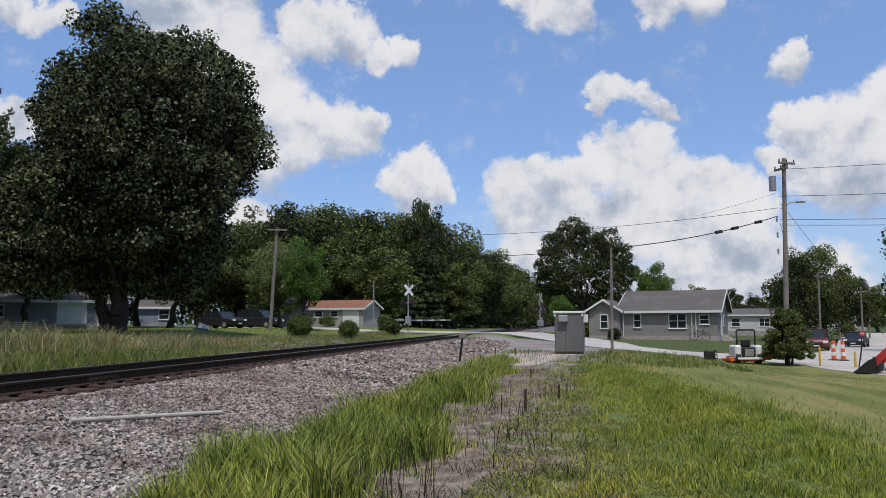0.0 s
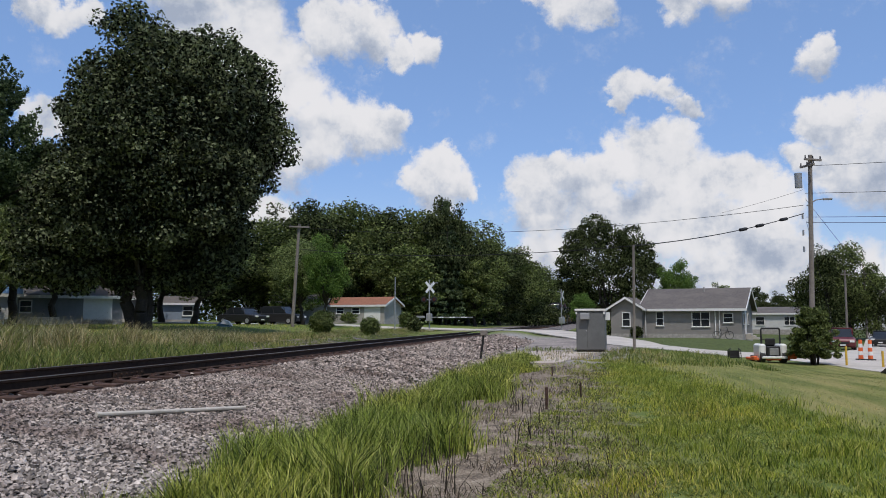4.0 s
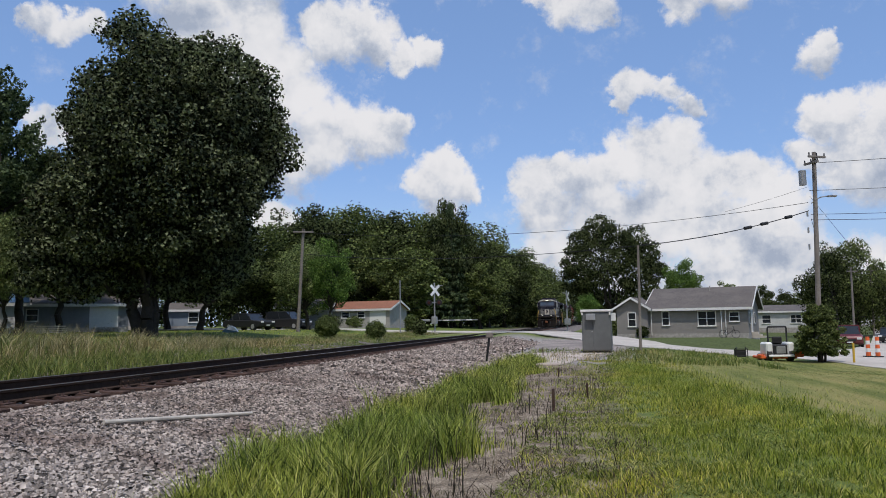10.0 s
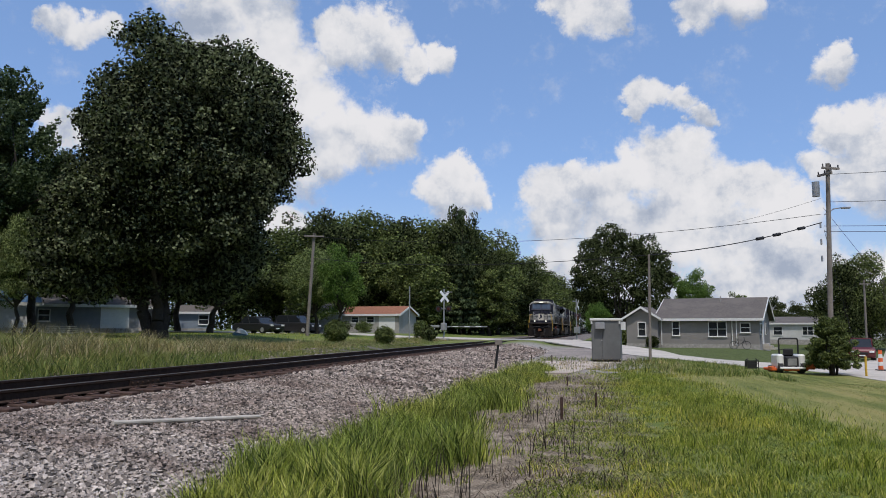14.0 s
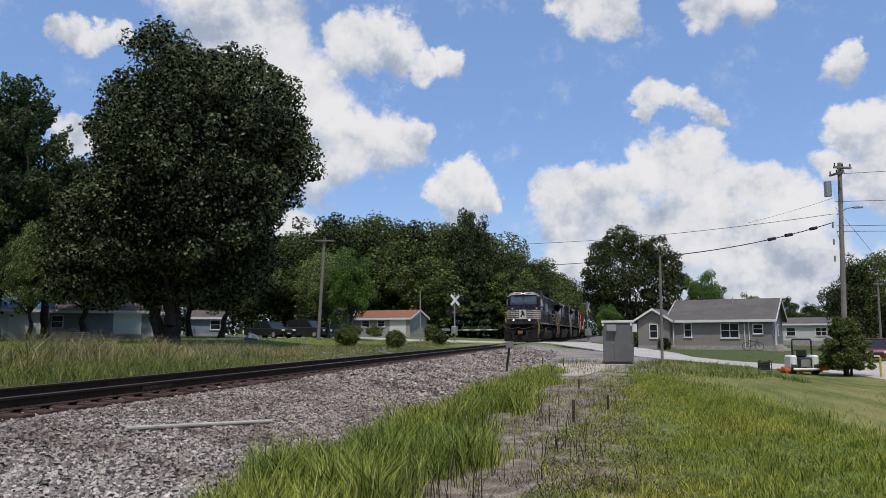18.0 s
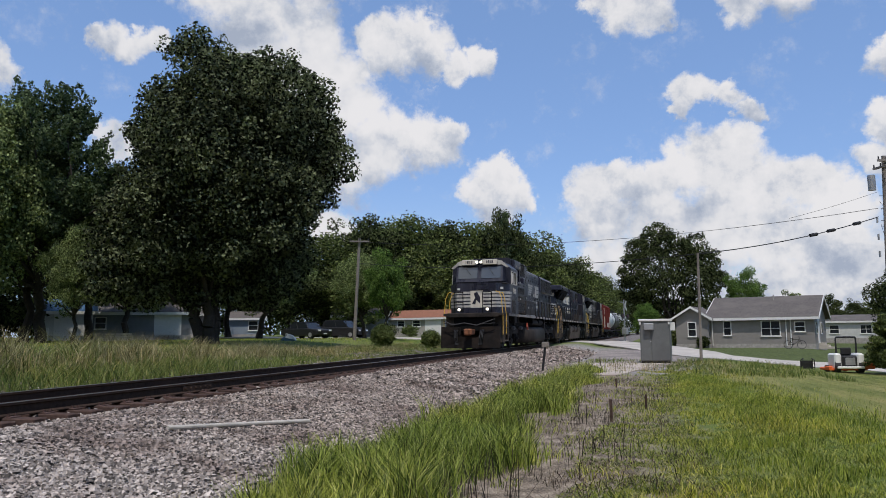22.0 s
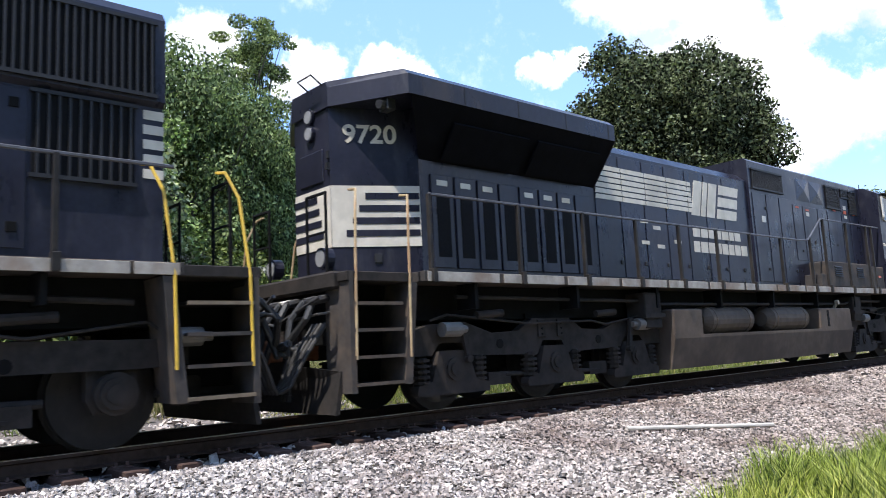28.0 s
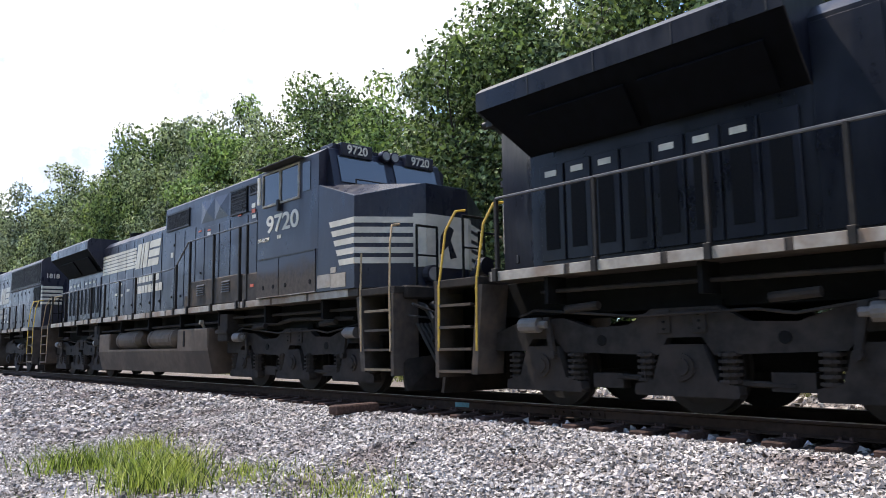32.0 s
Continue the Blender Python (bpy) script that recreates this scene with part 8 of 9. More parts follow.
def signal_mast(at, turn, label, gate=True, side=1):
    """Crossbuck mast; the sign looks towards -y in its own space, the gate arm lies along +x or -x."""
    m = thing("crossing_signal", label, "crossing signal", "crossing signals", at, turn)
    part("base", box(bmesh.new(), -0.3, 0.3, -0.3, 0.3, -0.3, 0.22, 0.03), "concrete", m)
    part("mast", rod(bmesh.new(), (0, 0, 0.2), (0, 0, 4.4), 0.065, sides=12), "galvanised", m)
    for a in (45, -45):
        bm = box(bmesh.new(), -0.62, 0.62, -0.1, -0.08, -0.115, 0.115)
        bm.transform(Matrix.Translation((0, 0, 3.75)) @ Matrix.Rotation(radians(SIGN_TURN), 4, "Z") @ Matrix.Rotation(radians(a), 4, "Y") @ Matrix.Translation((0, 0.004 if a > 0 else -0.018, 0)))
        part("crossbuck_board", bm, "sign_white", m, "white crossbuck board")
    part("light_bar", box(bmesh.new(), -0.5, 0.5, -0.06, 0.0, 2.66, 2.74), "galvanised", m)
    for x in (-0.45, 0.45):
        bm = bmesh.new()
        rod(bm, (x, -0.10, 2.7), (x, -0.14, 2.7), 0.26, sides=20)
        disc = part("lamp_disc", bm, "plastic_black", m)
        bm = bmesh.new()
        rod(bm, (x, -0.14, 2.7), (x, -0.2, 2.7), 0.11, sides=16)
        part("lamp", bm, "lamp_dark", disc, "unlit dark red lamp")
    bm = bmesh.new()
    rod(bm, (0, 0, 4.1), (side * 0.6, 0, 4.14), 0.03, sides=6)
    box(bm, side * 0.5, side * 0.72, -0.05, 0.05, 4.1, 4.18)
    part("bell_arm", bm, "galvanised", m)
    part("mechanism", box(bmesh.new(), -0.22, 0.22, -0.32, 0.22, 0.85, 1.5, 0.04), "galvanised", m)
    if gate:
        for k in range(7):
            x0 = 0.35 + k * 0.5
            part("gate_section", box(bmesh.new(), *sorted((side * x0, side * (x0 + 0.5))), -0.38, -0.34, 1.14, 1.22), "sign_white" if k % 2 else "galvanised", m, "back of the gate arm section")
        bm = bmesh.new()
        box(bm, *sorted((-side * 0.3, -side * 1.1)), -0.40, -0.32, 1.1, 1.3, 0.02)
        part("counterweight", bm, "galvanised", m)
    return m


x, y, z = polar(12.45, 65)
signal_mast((x, y, z), -2.0, "grey railway crossing mast with white crossbuck and striped gate")
signal_mast((-3.5, 79.5, 0.35), 62.0, "grey railway crossing mast seen edge-on beside the road", False, -1)


def cabinet():
    c = thing("signal_cabinet", "grey metal railway signal cabinet with pale roof cap", "cabinet", at=(-0.22, 37.4, 0.03), turn=-3.0)
    part("plinth", box(bmesh.new(), -0.66, 0.66, -0.62, 0.66, -0.1, 0.08, 0.01), "plastic_black", c)
    body = part("body", box(bmesh.new(), -0.68, 0.68, -0.68, 0.68, 0.08, 1.93, 0.015), "cabinet_grey", c)
    part("door", box(bmesh.new(), -0.16, 0.64, -0.70, -0.68, 0.12, 1.86, 0.008), "cabinet_grey", c)
    part("door", box(bmesh.new(), -0.64, -0.18, -0.70, -0.68, 0.12, 1.86, 0.008), "cabinet_grey", c)
    part("handle", rod(bmesh.new(), (-0.2, -0.72, 1.0), (-0.2, -0.70, 1.0), 0.035, sides=10), "galvanised", c)
    part("roof_cap", box(bmesh.new(), -0.74, 0.74, -0.76, 0.74, 1.93, 2.04, 0.02), "trim_white", c, "pale metal roof cap")
    part("vent_hood", box(bmesh.new(), -0.48, -0.04, -0.92, -0.70, 1.54, 1.84, 0.02), "galvanised", c, "bright metal vent hood")
    for x in (-0.66, 0.64):
        part("roof_lug", box(bmesh.new(), x - 0.04, x + 0.04, -0.78, -0.70, 1.78, 1.9, 0.01), "trim_white", c)
    part("notice", box(bmesh.new(), 0.68, 0.9, -0.4, -0.38, 1.5, 1.88), "sign_white", c, "white notice plate")
    for k in range(4):
        bm = bmesh.new()
        rod(bm, (0.68, -0.3 + k * 0.1, 0.0), (0.68, -0.3 + k * 0.1, 0.3), 0.02, sides=6)
        part("conduit", bm, "galvanised", c)


cabinet()


def pole(at, high, r, label, arms=(), lean=0.0, name="utility_pole", mat="pole_wood"):
    p = thing(name, label, "utility pole", "poles", at)
    bm = rod(bmesh.new(), (0, 0, -1.0), (lean, 0, high), r, r * 0.72, 12)
    part("shaft", bm, mat, p)
    for z, half, turn in arms:
        bm = box(bmesh.new(), -half, half, -0.06, 0.06, -0.055, 0.055, 0.01)
        bm.transform(Matrix.Translation((lean * z / high, 0.0, z)) @ Matrix.Rotation(radians(turn), 4, "Z") @ Matrix.Translation((0, -r - 0.05, 0)))
        arm = part("crossarm", bm, mat, p)
        for x in (-half * 0.9, 0, half * 0.9):
            bm = rod(bmesh.new(), (0, 0, 0.05), (0, 0, 0.22), 0.04, 0.03, 8)
            bm.transform(Matrix.Translation((lean * z / high, 0.0, z)) @ Matrix.Rotation(radians(turn), 4, "Z") @ Matrix.Translation((x, -r - 0.05, 0)))
            part("insulator", bm, "plastic_black", arm)
    return p


POLE_E = (11.25, 43.6)
up = pole((*POLE_E, 0), 10.5, 0.15, "tall grey wooden utility pole with transformer and street lamp arm", ((10.2, 0.55, 28), (9.9, 0.5, -62)), 0.34)
bm = bmesh.new()
rod(bm, (-0.32, -0.05, 8.7), (-0.32, -0.05, 9.5), 0.19, sides=16)
part("transformer", bm, "galvanised", up, "grey drum transformer")
bm = bmesh.new()
pipe(bm, [(0.05, 0, 7.7), (0.5, -0.1, 8.0), (0.95, -0.15, 8.05)], 0.03, 6)
box(bm, 0.85, 1.3, -0.25, -0.05, 7.98, 8.08, 0.02)
part("street_lamp", bm, "galvanised", up)
bm = bmesh.new()
for z in (5.2, 6.1, 7.0):
    box(bm, -0.2, -0.14, -0.08, 0.08, z, z + 0.3)
part("conduit_bracket", bm, "galvanised", up)
pole((1.76, 37.5, 0), 5.15, 0.075, "short grey pole beside the signal cabinet", (), 0.08)
x, y, z = polar(22.7, 58)
POLE_W = (x, y)
pole((x, y, z), 7.75, 0.14, "old wooden utility pole with one crossarm on the far lawn", ((7.5, 0.75, 25),), 0.45)
x, y, z = polar(15.05, 62)
pole((x, y, z), 4.4, 0.06, "thin pale pole on the far lawn", (), 0.0, "lawn_pole", "galvanised")
for az, d, h in ((-16.6, 82, 7.2), (-17.75, 98, 8.0), (-18.6, 110, 7.4), (-19.1, 92, 6.0), (-19.5, 104, 6.6)):
    x, y, z = polar(az, d)
    pole((x, y, z), h, 0.12, "wooden utility pole along the street", ((h - 0.4, 0.5, 10),), 0.1)


def wire(name, label, a, b, sag, r, boxes=()):
    w = thing(name, label, "cable", "overhead cables", a)
    a, b = Vector(a), Vector(b)
    bm = bmesh.new()
    pts = [(b - a) * (k / 20) - Vector((0, 0, 4 * sag * (k / 20) * (1 - k / 20))) for k in range(21)]
    tube(bm, pts, r, 5)
    part("line", bm, "cable_black", w)
    for k in boxes:
        p = (b - a) * k - Vector((0, 0, 4 * sag * k * (1 - k)))
        d = (b - a).normalized()
        part("splice_case", rod(bmesh.new(), p - d * 0.22, p + d * 0.22, 0.085, sides=10), "cable_black", w, "black cable splice case")


ex, ey = POLE_E
wire("overhead_cable", "thin overhead power line across the track", (ex - 0.1, ey, 7.75), (POLE_W[0] + 0.4, POLE_W[1], 8.55), 0.9, 0.014)
wire("overhead_cable", "thick black telephone cable with splice cases", (ex - 0.1, ey, 7.3), (1.76, 37.5, 5.12), 0.25, 0.024, (0.13, 0.38, 0.28))
wire("overhead_cable", "black telephone cable across the track", (1.76, 37.5, 5.12), (POLE_W[0] + 0.4, POLE_W[1], 6.9), 0.5, 0.018)
wire("overhead_cable", "thin wire slanting to the cable", (ex - 0.1, ey, 8.6), (ex - 4.2, ey + 1.2, 7.6), 0.05, 0.008)
for z, dz in ((8.4, 0.0), (7.1, -0.1), (6.8, -0.3), (9.9, 0.4)):
    wire("overhead_cable", "overhead line along the street", (ex, ey, z), (ex + 40, ey - 14, z + dz), 0.7, 0.014)
wire("guy_wire", "steel guy wire of the utility pole", (ex, ey, 8.1), (ex + 7.0, ey + 4.5, 0.05), 0.0, 0.010)
wire("guy_wire", "steel guy wire of the utility pole", (ex, ey, 6.9), (ex + 1.6, ey + 1.0, 0.05), 0.0, 0.010)


# ---- small things along the track and on the lawn ----
post = thing("marker_post", "leaning black metal post with grey box head", "post", at=(-4.26, 28.0, 0.02))
part("shaft", rod(bmesh.new(), (0, 0, -0.2), (0.15, 0, 0.95), 0.045, sides=8), "plastic_black", post)
part("head", box(bmesh.new(), 0.03, 0.29, -0.1, 0.1, 0.93, 1.13, 0.02), "pole_wood", post, "weathered grey box head")
stake = thing("stake", "short dark wooden stake in the bare strip", "stake", at=(-0.86, 13.3, 0.0))
part("shaft", box(bmesh.new(), -0.025, 0.025, -0.025, 0.025, -0.1, 0.36, 0.006), "tie_wood", stake)
pipe_thing = thing("plastic_pipe", "long thin pale plastic pipe lying on the ballast", "pipe", at=(-5.48, 9.3, 0.29))
bm = bmesh.new()
rod(bm, (-0.42, -1.1, 0.085), (0.41, 1.13, -0.06), 0.028, sides=10)
part("tube", bm, material("pipe_pale", (0.50, 0.46, 0.40), 0.6, spread=0.15, scale=7.0, bump=0.08), pipe_thing)
for x, y, h in ((-0.32, 15.2, 0.3), (-1.2, 21.0, 0.25), (-3.2, 31.0, 0.5), (-2.6, 34.0, 0.4)):
    st = thing("stake", "short dark wooden stake in the ground", "stake", at=(x, y, 0.0))
    part("shaft", box(bmesh.new(), -0.02, 0.02, -0.02, 0.02, -0.1, h, 0.005), "tie_wood", st)
old_tie = thing("old_tie", "discarded broken wooden tie beside the rails", "railway tie", at=(TRACK_X + 1.75, -10.3, RAIL_Z - 0.2), turn=7.0)
part("timber", box(bmesh.new(), -0.35, 0.55, -0.11, 0.11, -0.02, 0.12, 0.02), "tie_wood", old_tie)


def spot(az, d):
    """Point on the ground by bearing and distance."""
    return polar(az, d)


def mower():
    m = thing("mower", "white and black ride-on mower with roll bar and orange deck", "mower", at=spot(-11.8, 38.4), turn=11.0)
    part("body", box(bmesh.new(), -0.36, 0.36, -0.6, 0.7, 0.3, 0.86, 0.05), "plastic_black", m)
    part("rear_bumper", box(bmesh.new(), -0.66, 0.66, -0.72, -0.6, 0.22, 0.34, 0.03), "sign_white", m, "pale rear bumper bar")
    for x in (-0.74, 0.38):
        part("tank", box(bmesh.new(), x, x + 0.36, -0.55, 0.35, 0.3, 0.98, 0.08), "sign_white", m, "white plastic side tank")
    bm = bmesh.new()
    for x in (-0.5, 0.5):
        pipe(bm, [(x, -0.2, 0.6), (x, -0.2, 1.7), (x * 0.92, -0.2, 1.78)], 0.045, 8)
    rod(bm, (-0.46, -0.2, 1.78), (0.46, -0.2, 1.78), 0.05, sides=8)
    part("roll_bar", bm, "plastic_black", m)
    bm = bmesh.new()
    box(bm, -0.26, 0.26, -0.1, 0.3, 0.86, 0.96, 0.04)
    box(bm, -0.26, 0.26, -0.2, -0.08, 0.9, 1.26, 0.04)
    part("seat", bm, "plastic_black", m)
    part("engine_grille", box(bmesh.new(), -0.24, 0.24, -0.63, -0.6, 0.4, 0.76, 0.01), "galvanised", m)
    part("deck", box(bmesh.new(), -0.95, 0.95, -0.4, 0.9, 0.12, 0.26, 0.04), "safety_orange", m, "orange mower deck")
    part("chute", box(bmesh.new(), 0.7, 1.25, -0.55, 0.25, 0.2, 0.5, 0.05), "safety_orange", m, "orange discharge chute")
    part("hub_guard", box(bmesh.new(), -1.0, -0.8, -0.42, 0.1, 0.14, 0.34, 0.03), "safety_orange", m)
    for x, y, r, w in ((-0.58, -0.3, 0.32, 0.26), (0.58, -0.3, 0.32, 0.26), (-0.45, 1.15, 0.17, 0.16), (0.45, 1.15, 0.17, 0.16)):
        wh = part("wheel", rod(bmesh.new(), (x - w / 2, y, r), (x + w / 2, y, r), r, sides=18), "hose_rubber", m, "black rubber wheel")
        part("rim", rod(bmesh.new(), (x - w / 2 - 0.006, y, r), (x + w / 2 + 0.006, y, r), r * 0.5, sides=12), "sign_white", wh)
    m.scale = (0.86, 0.86, 0.88)
    part("steering_wheel", pipe(bmesh.new(), [(-0.2, 0.4, 0.9), (-0.2, 0.45, 1.2), (0.2, 0.45, 1.2)], 0.018, 6), "plastic_black", m)


mower()
rack = thing("metal_rack", "small black metal rack standing in the grass", "rack", at=spot(-9.55, 38.2), turn=10)
bm = bmesh.new()
for x in (-0.26, 0.26):
    pipe(bm, [(x, -0.1, 0.0), (x, -0.1, 0.42), (x * 0.7, 0.0, 0.52), (x, 0.15, 0.42), (x, 0.15, 0.0)], 0.02, 6)
for z in (0.12, 0.3, 0.44):
    rod(bm, (-0.26, -0.1, z), (0.26, -0.1, z), 0.016, sides=6)
part("rack_frame", bm, "plastic_black", rack)
part("rack_panel", box(bmesh.new(), -0.24, 0.24, 0.13, 0.15, 0.05, 0.4), "plastic_black", rack)


def loader():
    m = thing("skid_loader", "red and black tracked skid loader with lowered bucket", "skid loader", at=spot(-22.4, 32.2), turn=62.0)
    for s in (-1, 1):
        bm = bmesh.new()
        prism(bm, [(-1.1, 0.12), (-0.95, 0.5), (-0.6, 0.66), (0.7, 0.66), (1.0, 0.5), (1.1, 0.15), (0.95, 0.0), (-0.95, 0.0)], "x", *sorted((s * 0.55, s * 0.9)))
        part("track", bm, "hose_rubber", m, "black rubber track")
        bm = bmesh.new()
        prism(bm, [(-1.0, 1.3), (-0.7, 1.52), (0.9, 1.1), (1.5, 0.5), (1.5, 0.3), (1.35, 0.3), (0.8, 0.92), (-0.8, 1.25)], "x", *sorted((s * 0.68, s * 0.82)))
        part("lift_arm", bm, "sign_red", m, "red lift arm")
    part("engine_cover", box(bmesh.new(), -0.55, 0.55, -1.25, -0.4, 0.45, 1.35, 0.06), "sign_red", m, "red engine cover")
    bm = bmesh.new()
    for x in (-0.5, 0.5):
        pipe(bm, [(x, -0.4, 0.6), (x, -0.4, 1.95), (x, 0.5, 1.95), (x, 0.7, 0.6)], 0.045, 8)
    box(bm, -0.55, 0.55, -0.45, 0.55, 1.94, 2.02, 0.02)
    box(bm, -0.5, 0.5, -0.4, 0.7, 0.4, 0.72, 0.03)
    part("cab_frame", bm, "plastic_black", m)
    for s in (-1, 1):
        part("side_window", box(bmesh.new(), s * 0.5 - 0.01, s * 0.5 + 0.01, -0.38, 0.52, 0.8, 1.9), "cab_glass", m)
    bm = bmesh.new()
    prism(bm, [(1.35, 0.05), (1.35, 0.6), (1.45, 0.62), (1.5, 0.15), (2.1, 0.06), (2.1, 0.02)], "x", -0.95, 0.95)
    part("bucket", bm, "plastic_black", m, "dark steel bucket")
    for s in (-1, 1):
        bm = bmesh.new()
        prism(bm, [(1.36, 0.05), (1.36, 0.6), (1.6, 0.5), (2.1, 0.05)], "x", s * 0.95 - 0.015, s * 0.95 + 0.015)
        part("bucket_cheek", bm, "plastic_black", m)


loader()
for az, far in ((-17.35, 43.4), (-17.9, 43.2)):
    d = thing("channelizer", "orange and white striped traffic channelizer on the road", "traffic cone", "traffic channelizers", spot(az, far))
    part("base", box(bmesh.new(), -0.2, 0.2, -0.2, 0.2, 0.0, 0.07, 0.01), "hose_rubber", d)
    for k in range(5):
        part("band", rod(bmesh.new(), (0, 0, 0.06 + k * 0.19), (0, 0, 0.25 + k * 0.19), 0.115 - k * 0.006, 0.109 - k * 0.006, 14), "safety_orange" if k % 2 == 0 else "sign_white", d)
for az, far, h in ((-18.6, 37.0, 0.68), (-16.5, 37.6, 0.85)):
    d = thing("bollard", "yellow painted steel bollard beside the road", "bollard", "bollards", spot(az, far))
    part("shaft", rod(bmesh.new(), (0, 0, -0.2), (0, 0, h), 0.048, sides=12), "yellow_paint", d)
stop = thing("stop_sign", "red stop sign on a leaning dark post", "stop sign", at=spot(-19.0, 45.0), turn=14.0)
part("post", rod(bmesh.new(), (-0.1, 0, -0.2), (0.05, 0, 1.3), 0.025, sides=8), "plastic_black", stop)
bm = rod(bmesh.new(), (0, -0.005, 0), (0, 0.005, 0), 0.15, sides=8)
bm.transform(Matrix.Translation((0.05, -0.04, 1.36)) @ Matrix.Rotation(radians(22.5), 4, "Y"))
plate = part("plate", bm, "sign_red", stop)
lettering("word", "STOP", "sign_white", plate, Matrix.Translation((0.05, -0.05, 1.36)) @ FACE["-y"], 0.095)
lean = thing("sign_post", "leaning thin dark steel post beside the street", "post", at=spot(-18.9, 37.0))
part("shaft", rod(bmesh.new(), (-0.12, 0, -0.2), (0.1, 0, 1.0), 0.03, sides=8), "plastic_black", lean)


def car(label, at, turn, mat, tall):
    c = thing("car", label, "car", "parked cars", at, turn)
    h = 0.95 if tall else 0.82
    bm = bmesh.new()
    prism(bm, [(-2.2, 0.35), (-2.25, 0.7), (-2.1, h - 0.05), (-1.1, h + 0.05), (1.9, h + 0.05), (2.2, h - 0.1), (2.25, 0.4), (2.0, 0.25), (-2.0, 0.25)], "x", -0.88, 0.88)
    bmesh.ops.bevel(bm, geom=bm.edges[:], offset=0.05, segments=1, affect="EDGES")
    part("body", bm, mat, c)
    top = 1.66 if tall else 1.42
    bm = bmesh.new()
    prism(bm, [(-1.15, h), (-0.5, top - 0.06), (0.3, top), (1.6 if tall else 0.9, top - 0.05), (2.0 if tall else 1.6, h)], "x", -0.74, 0.74)
    part("cabin_glass", bm, "house_glass", c, "dark tinted glasshouse")
    bm = bmesh.new()
    box(bm, -0.72, 0.72, -0.5, 1.5 if tall else 0.8, top - 0.05, top + 0.02, 0.02)
    part("roof", bm, mat, c)
    for y in (-0.85, 0.35, 1.7 if tall else 1.2):
        for x in (-0.73, 0.73):
            part("pillar", rod(bmesh.new(), (x, y - 0.1, h), (x * 0.97, y + 0.1, top - 0.03), 0.04, sides=6), mat, c)
    for y in (-1.4, 1.4):
        for s in (-1, 1):
            w = part("wheel", rod(bmesh.new(), (s * 0.72, y, 0.33), (s * 0.92, y, 0.33), 0.33, sides=18), "hose_rubber", c)
            part("rim", rod(bmesh.new(), (s * 0.9, y, 0.33), (s * 0.93, y, 0.33), 0.2, sides=12), "galvanised", w)
    for s in (-1, 1):
        part("headlight", box(bmesh.new(), s * 0.62 - 0.16, s * 0.62 + 0.16, -2.27, -2.18, 0.62, 0.76, 0.02), "sign_white", c)
    part("grille_bar", box(bmesh.new(), -0.4, 0.4, -2.27, -2.2, 0.5, 0.66, 0.01), "plastic_black", c)
    part("plate", box(bmesh.new(), -0.2, 0.2, -2.275, -2.26, 0.38, 0.47), "sign_white", c, "pale blank plate")


material("car_maroon", (0.13, 0.022, 0.025), 0.3, spread=0.08, scale=3.0, bump=0.0)
material("car_dark", (0.012, 0.012, 0.013), 0.5, spread=0.1, scale=3.0, bump=0.0)
material("car_silver", (0.34, 0.35, 0.36), 0.3, 0.4, spread=0.06, scale=3.0, bump=0.0)
car("dark red sport utility car parked in the street", spot(-16.25, 66), -14.0, "car_maroon", True)
car("dark sedan parked in the street", spot(-18.7, 80), -25.0, "car_dark", False)
x, y, z = polar(26.2, 66)
car("dark car parked by the far lawn", (x, y, z), 70.0, "car_dark", False)
x, y, z = polar(23.5, 72)
car("dark pick-up parked by the far lawn", (x, y, z), 80.0, "car_dark", True)


def bicycle(at, turn):
    b = thing("bicycle", "dark bicycle leaning beside the house wall", "bicycle", at=at, turn=turn)
    for x in (-0.5, 0.5):
        bm = bmesh.new()
        pts = [(x + math.cos(a) * 0.32, 0, 0.33 + math.sin(a) * 0.32) for a in np.linspace(0, 2 * math.pi, 17)]
        for p, q in zip(pts, pts[1:]):
            rod(bm, p, q, 0.022, sides=6)
        part("wheel", bm, "hose_rubber", b)
    bm = bmesh.new()
    for p, q in (((-0.5, 0, 0.33), (-0.1, 0, 0.32)), ((-0.5, 0, 0.33), (-0.2, 0, 0.75)), ((-0.2, 0, 0.8), (-0.1, 0, 0.32)), ((-0.1, 0, 0.32), (0.35, 0, 0.72)), ((-0.2, 0, 0.75), (0.35, 0, 0.75)), ((0.5, 0, 0.33), (0.32, 0, 0.92)), ((0.32, -0.2, 0.95), (0.32, 0.2, 0.95))):
        rod(bm, p, q, 0.02, sides=6)
    part("bike_frame", bm, "plastic_black", b)
    part("saddle", box(bmesh.new(), -0.3, -0.1, -0.06, 0.06, 0.8, 0.86, 0.02), "plastic_black", b)


bicycle((10.2, 65.6, 0.0), -20)


def lawn_chair(at, turn):
    c = thing("lawn_chair", "white plastic lawn chair beside the shed", "chair", "lawn chairs", at, turn)
    part("seat", box(bmesh.new(), -0.27, 0.27, -0.25, 0.25, 0.4, 0.45, 0.015), "sign_white", c)
    part("backrest", box(bmesh.new(), -0.27, 0.27, 0.22, 0.27, 0.45, 0.92, 0.015), "sign_white", c)
    for x in (-0.25, 0.25):
        part("armrest", box(bmesh.new(), x - 0.03, x + 0.03, -0.25, 0.25, 0.62, 0.66, 0.01), "sign_white", c)
        for y in (-0.23, 0.23):
            part("leg", box(bmesh.new(), x - 0.025, x + 0.025, y - 0.025, y + 0.025, 0.0, 0.62), "sign_white", c)


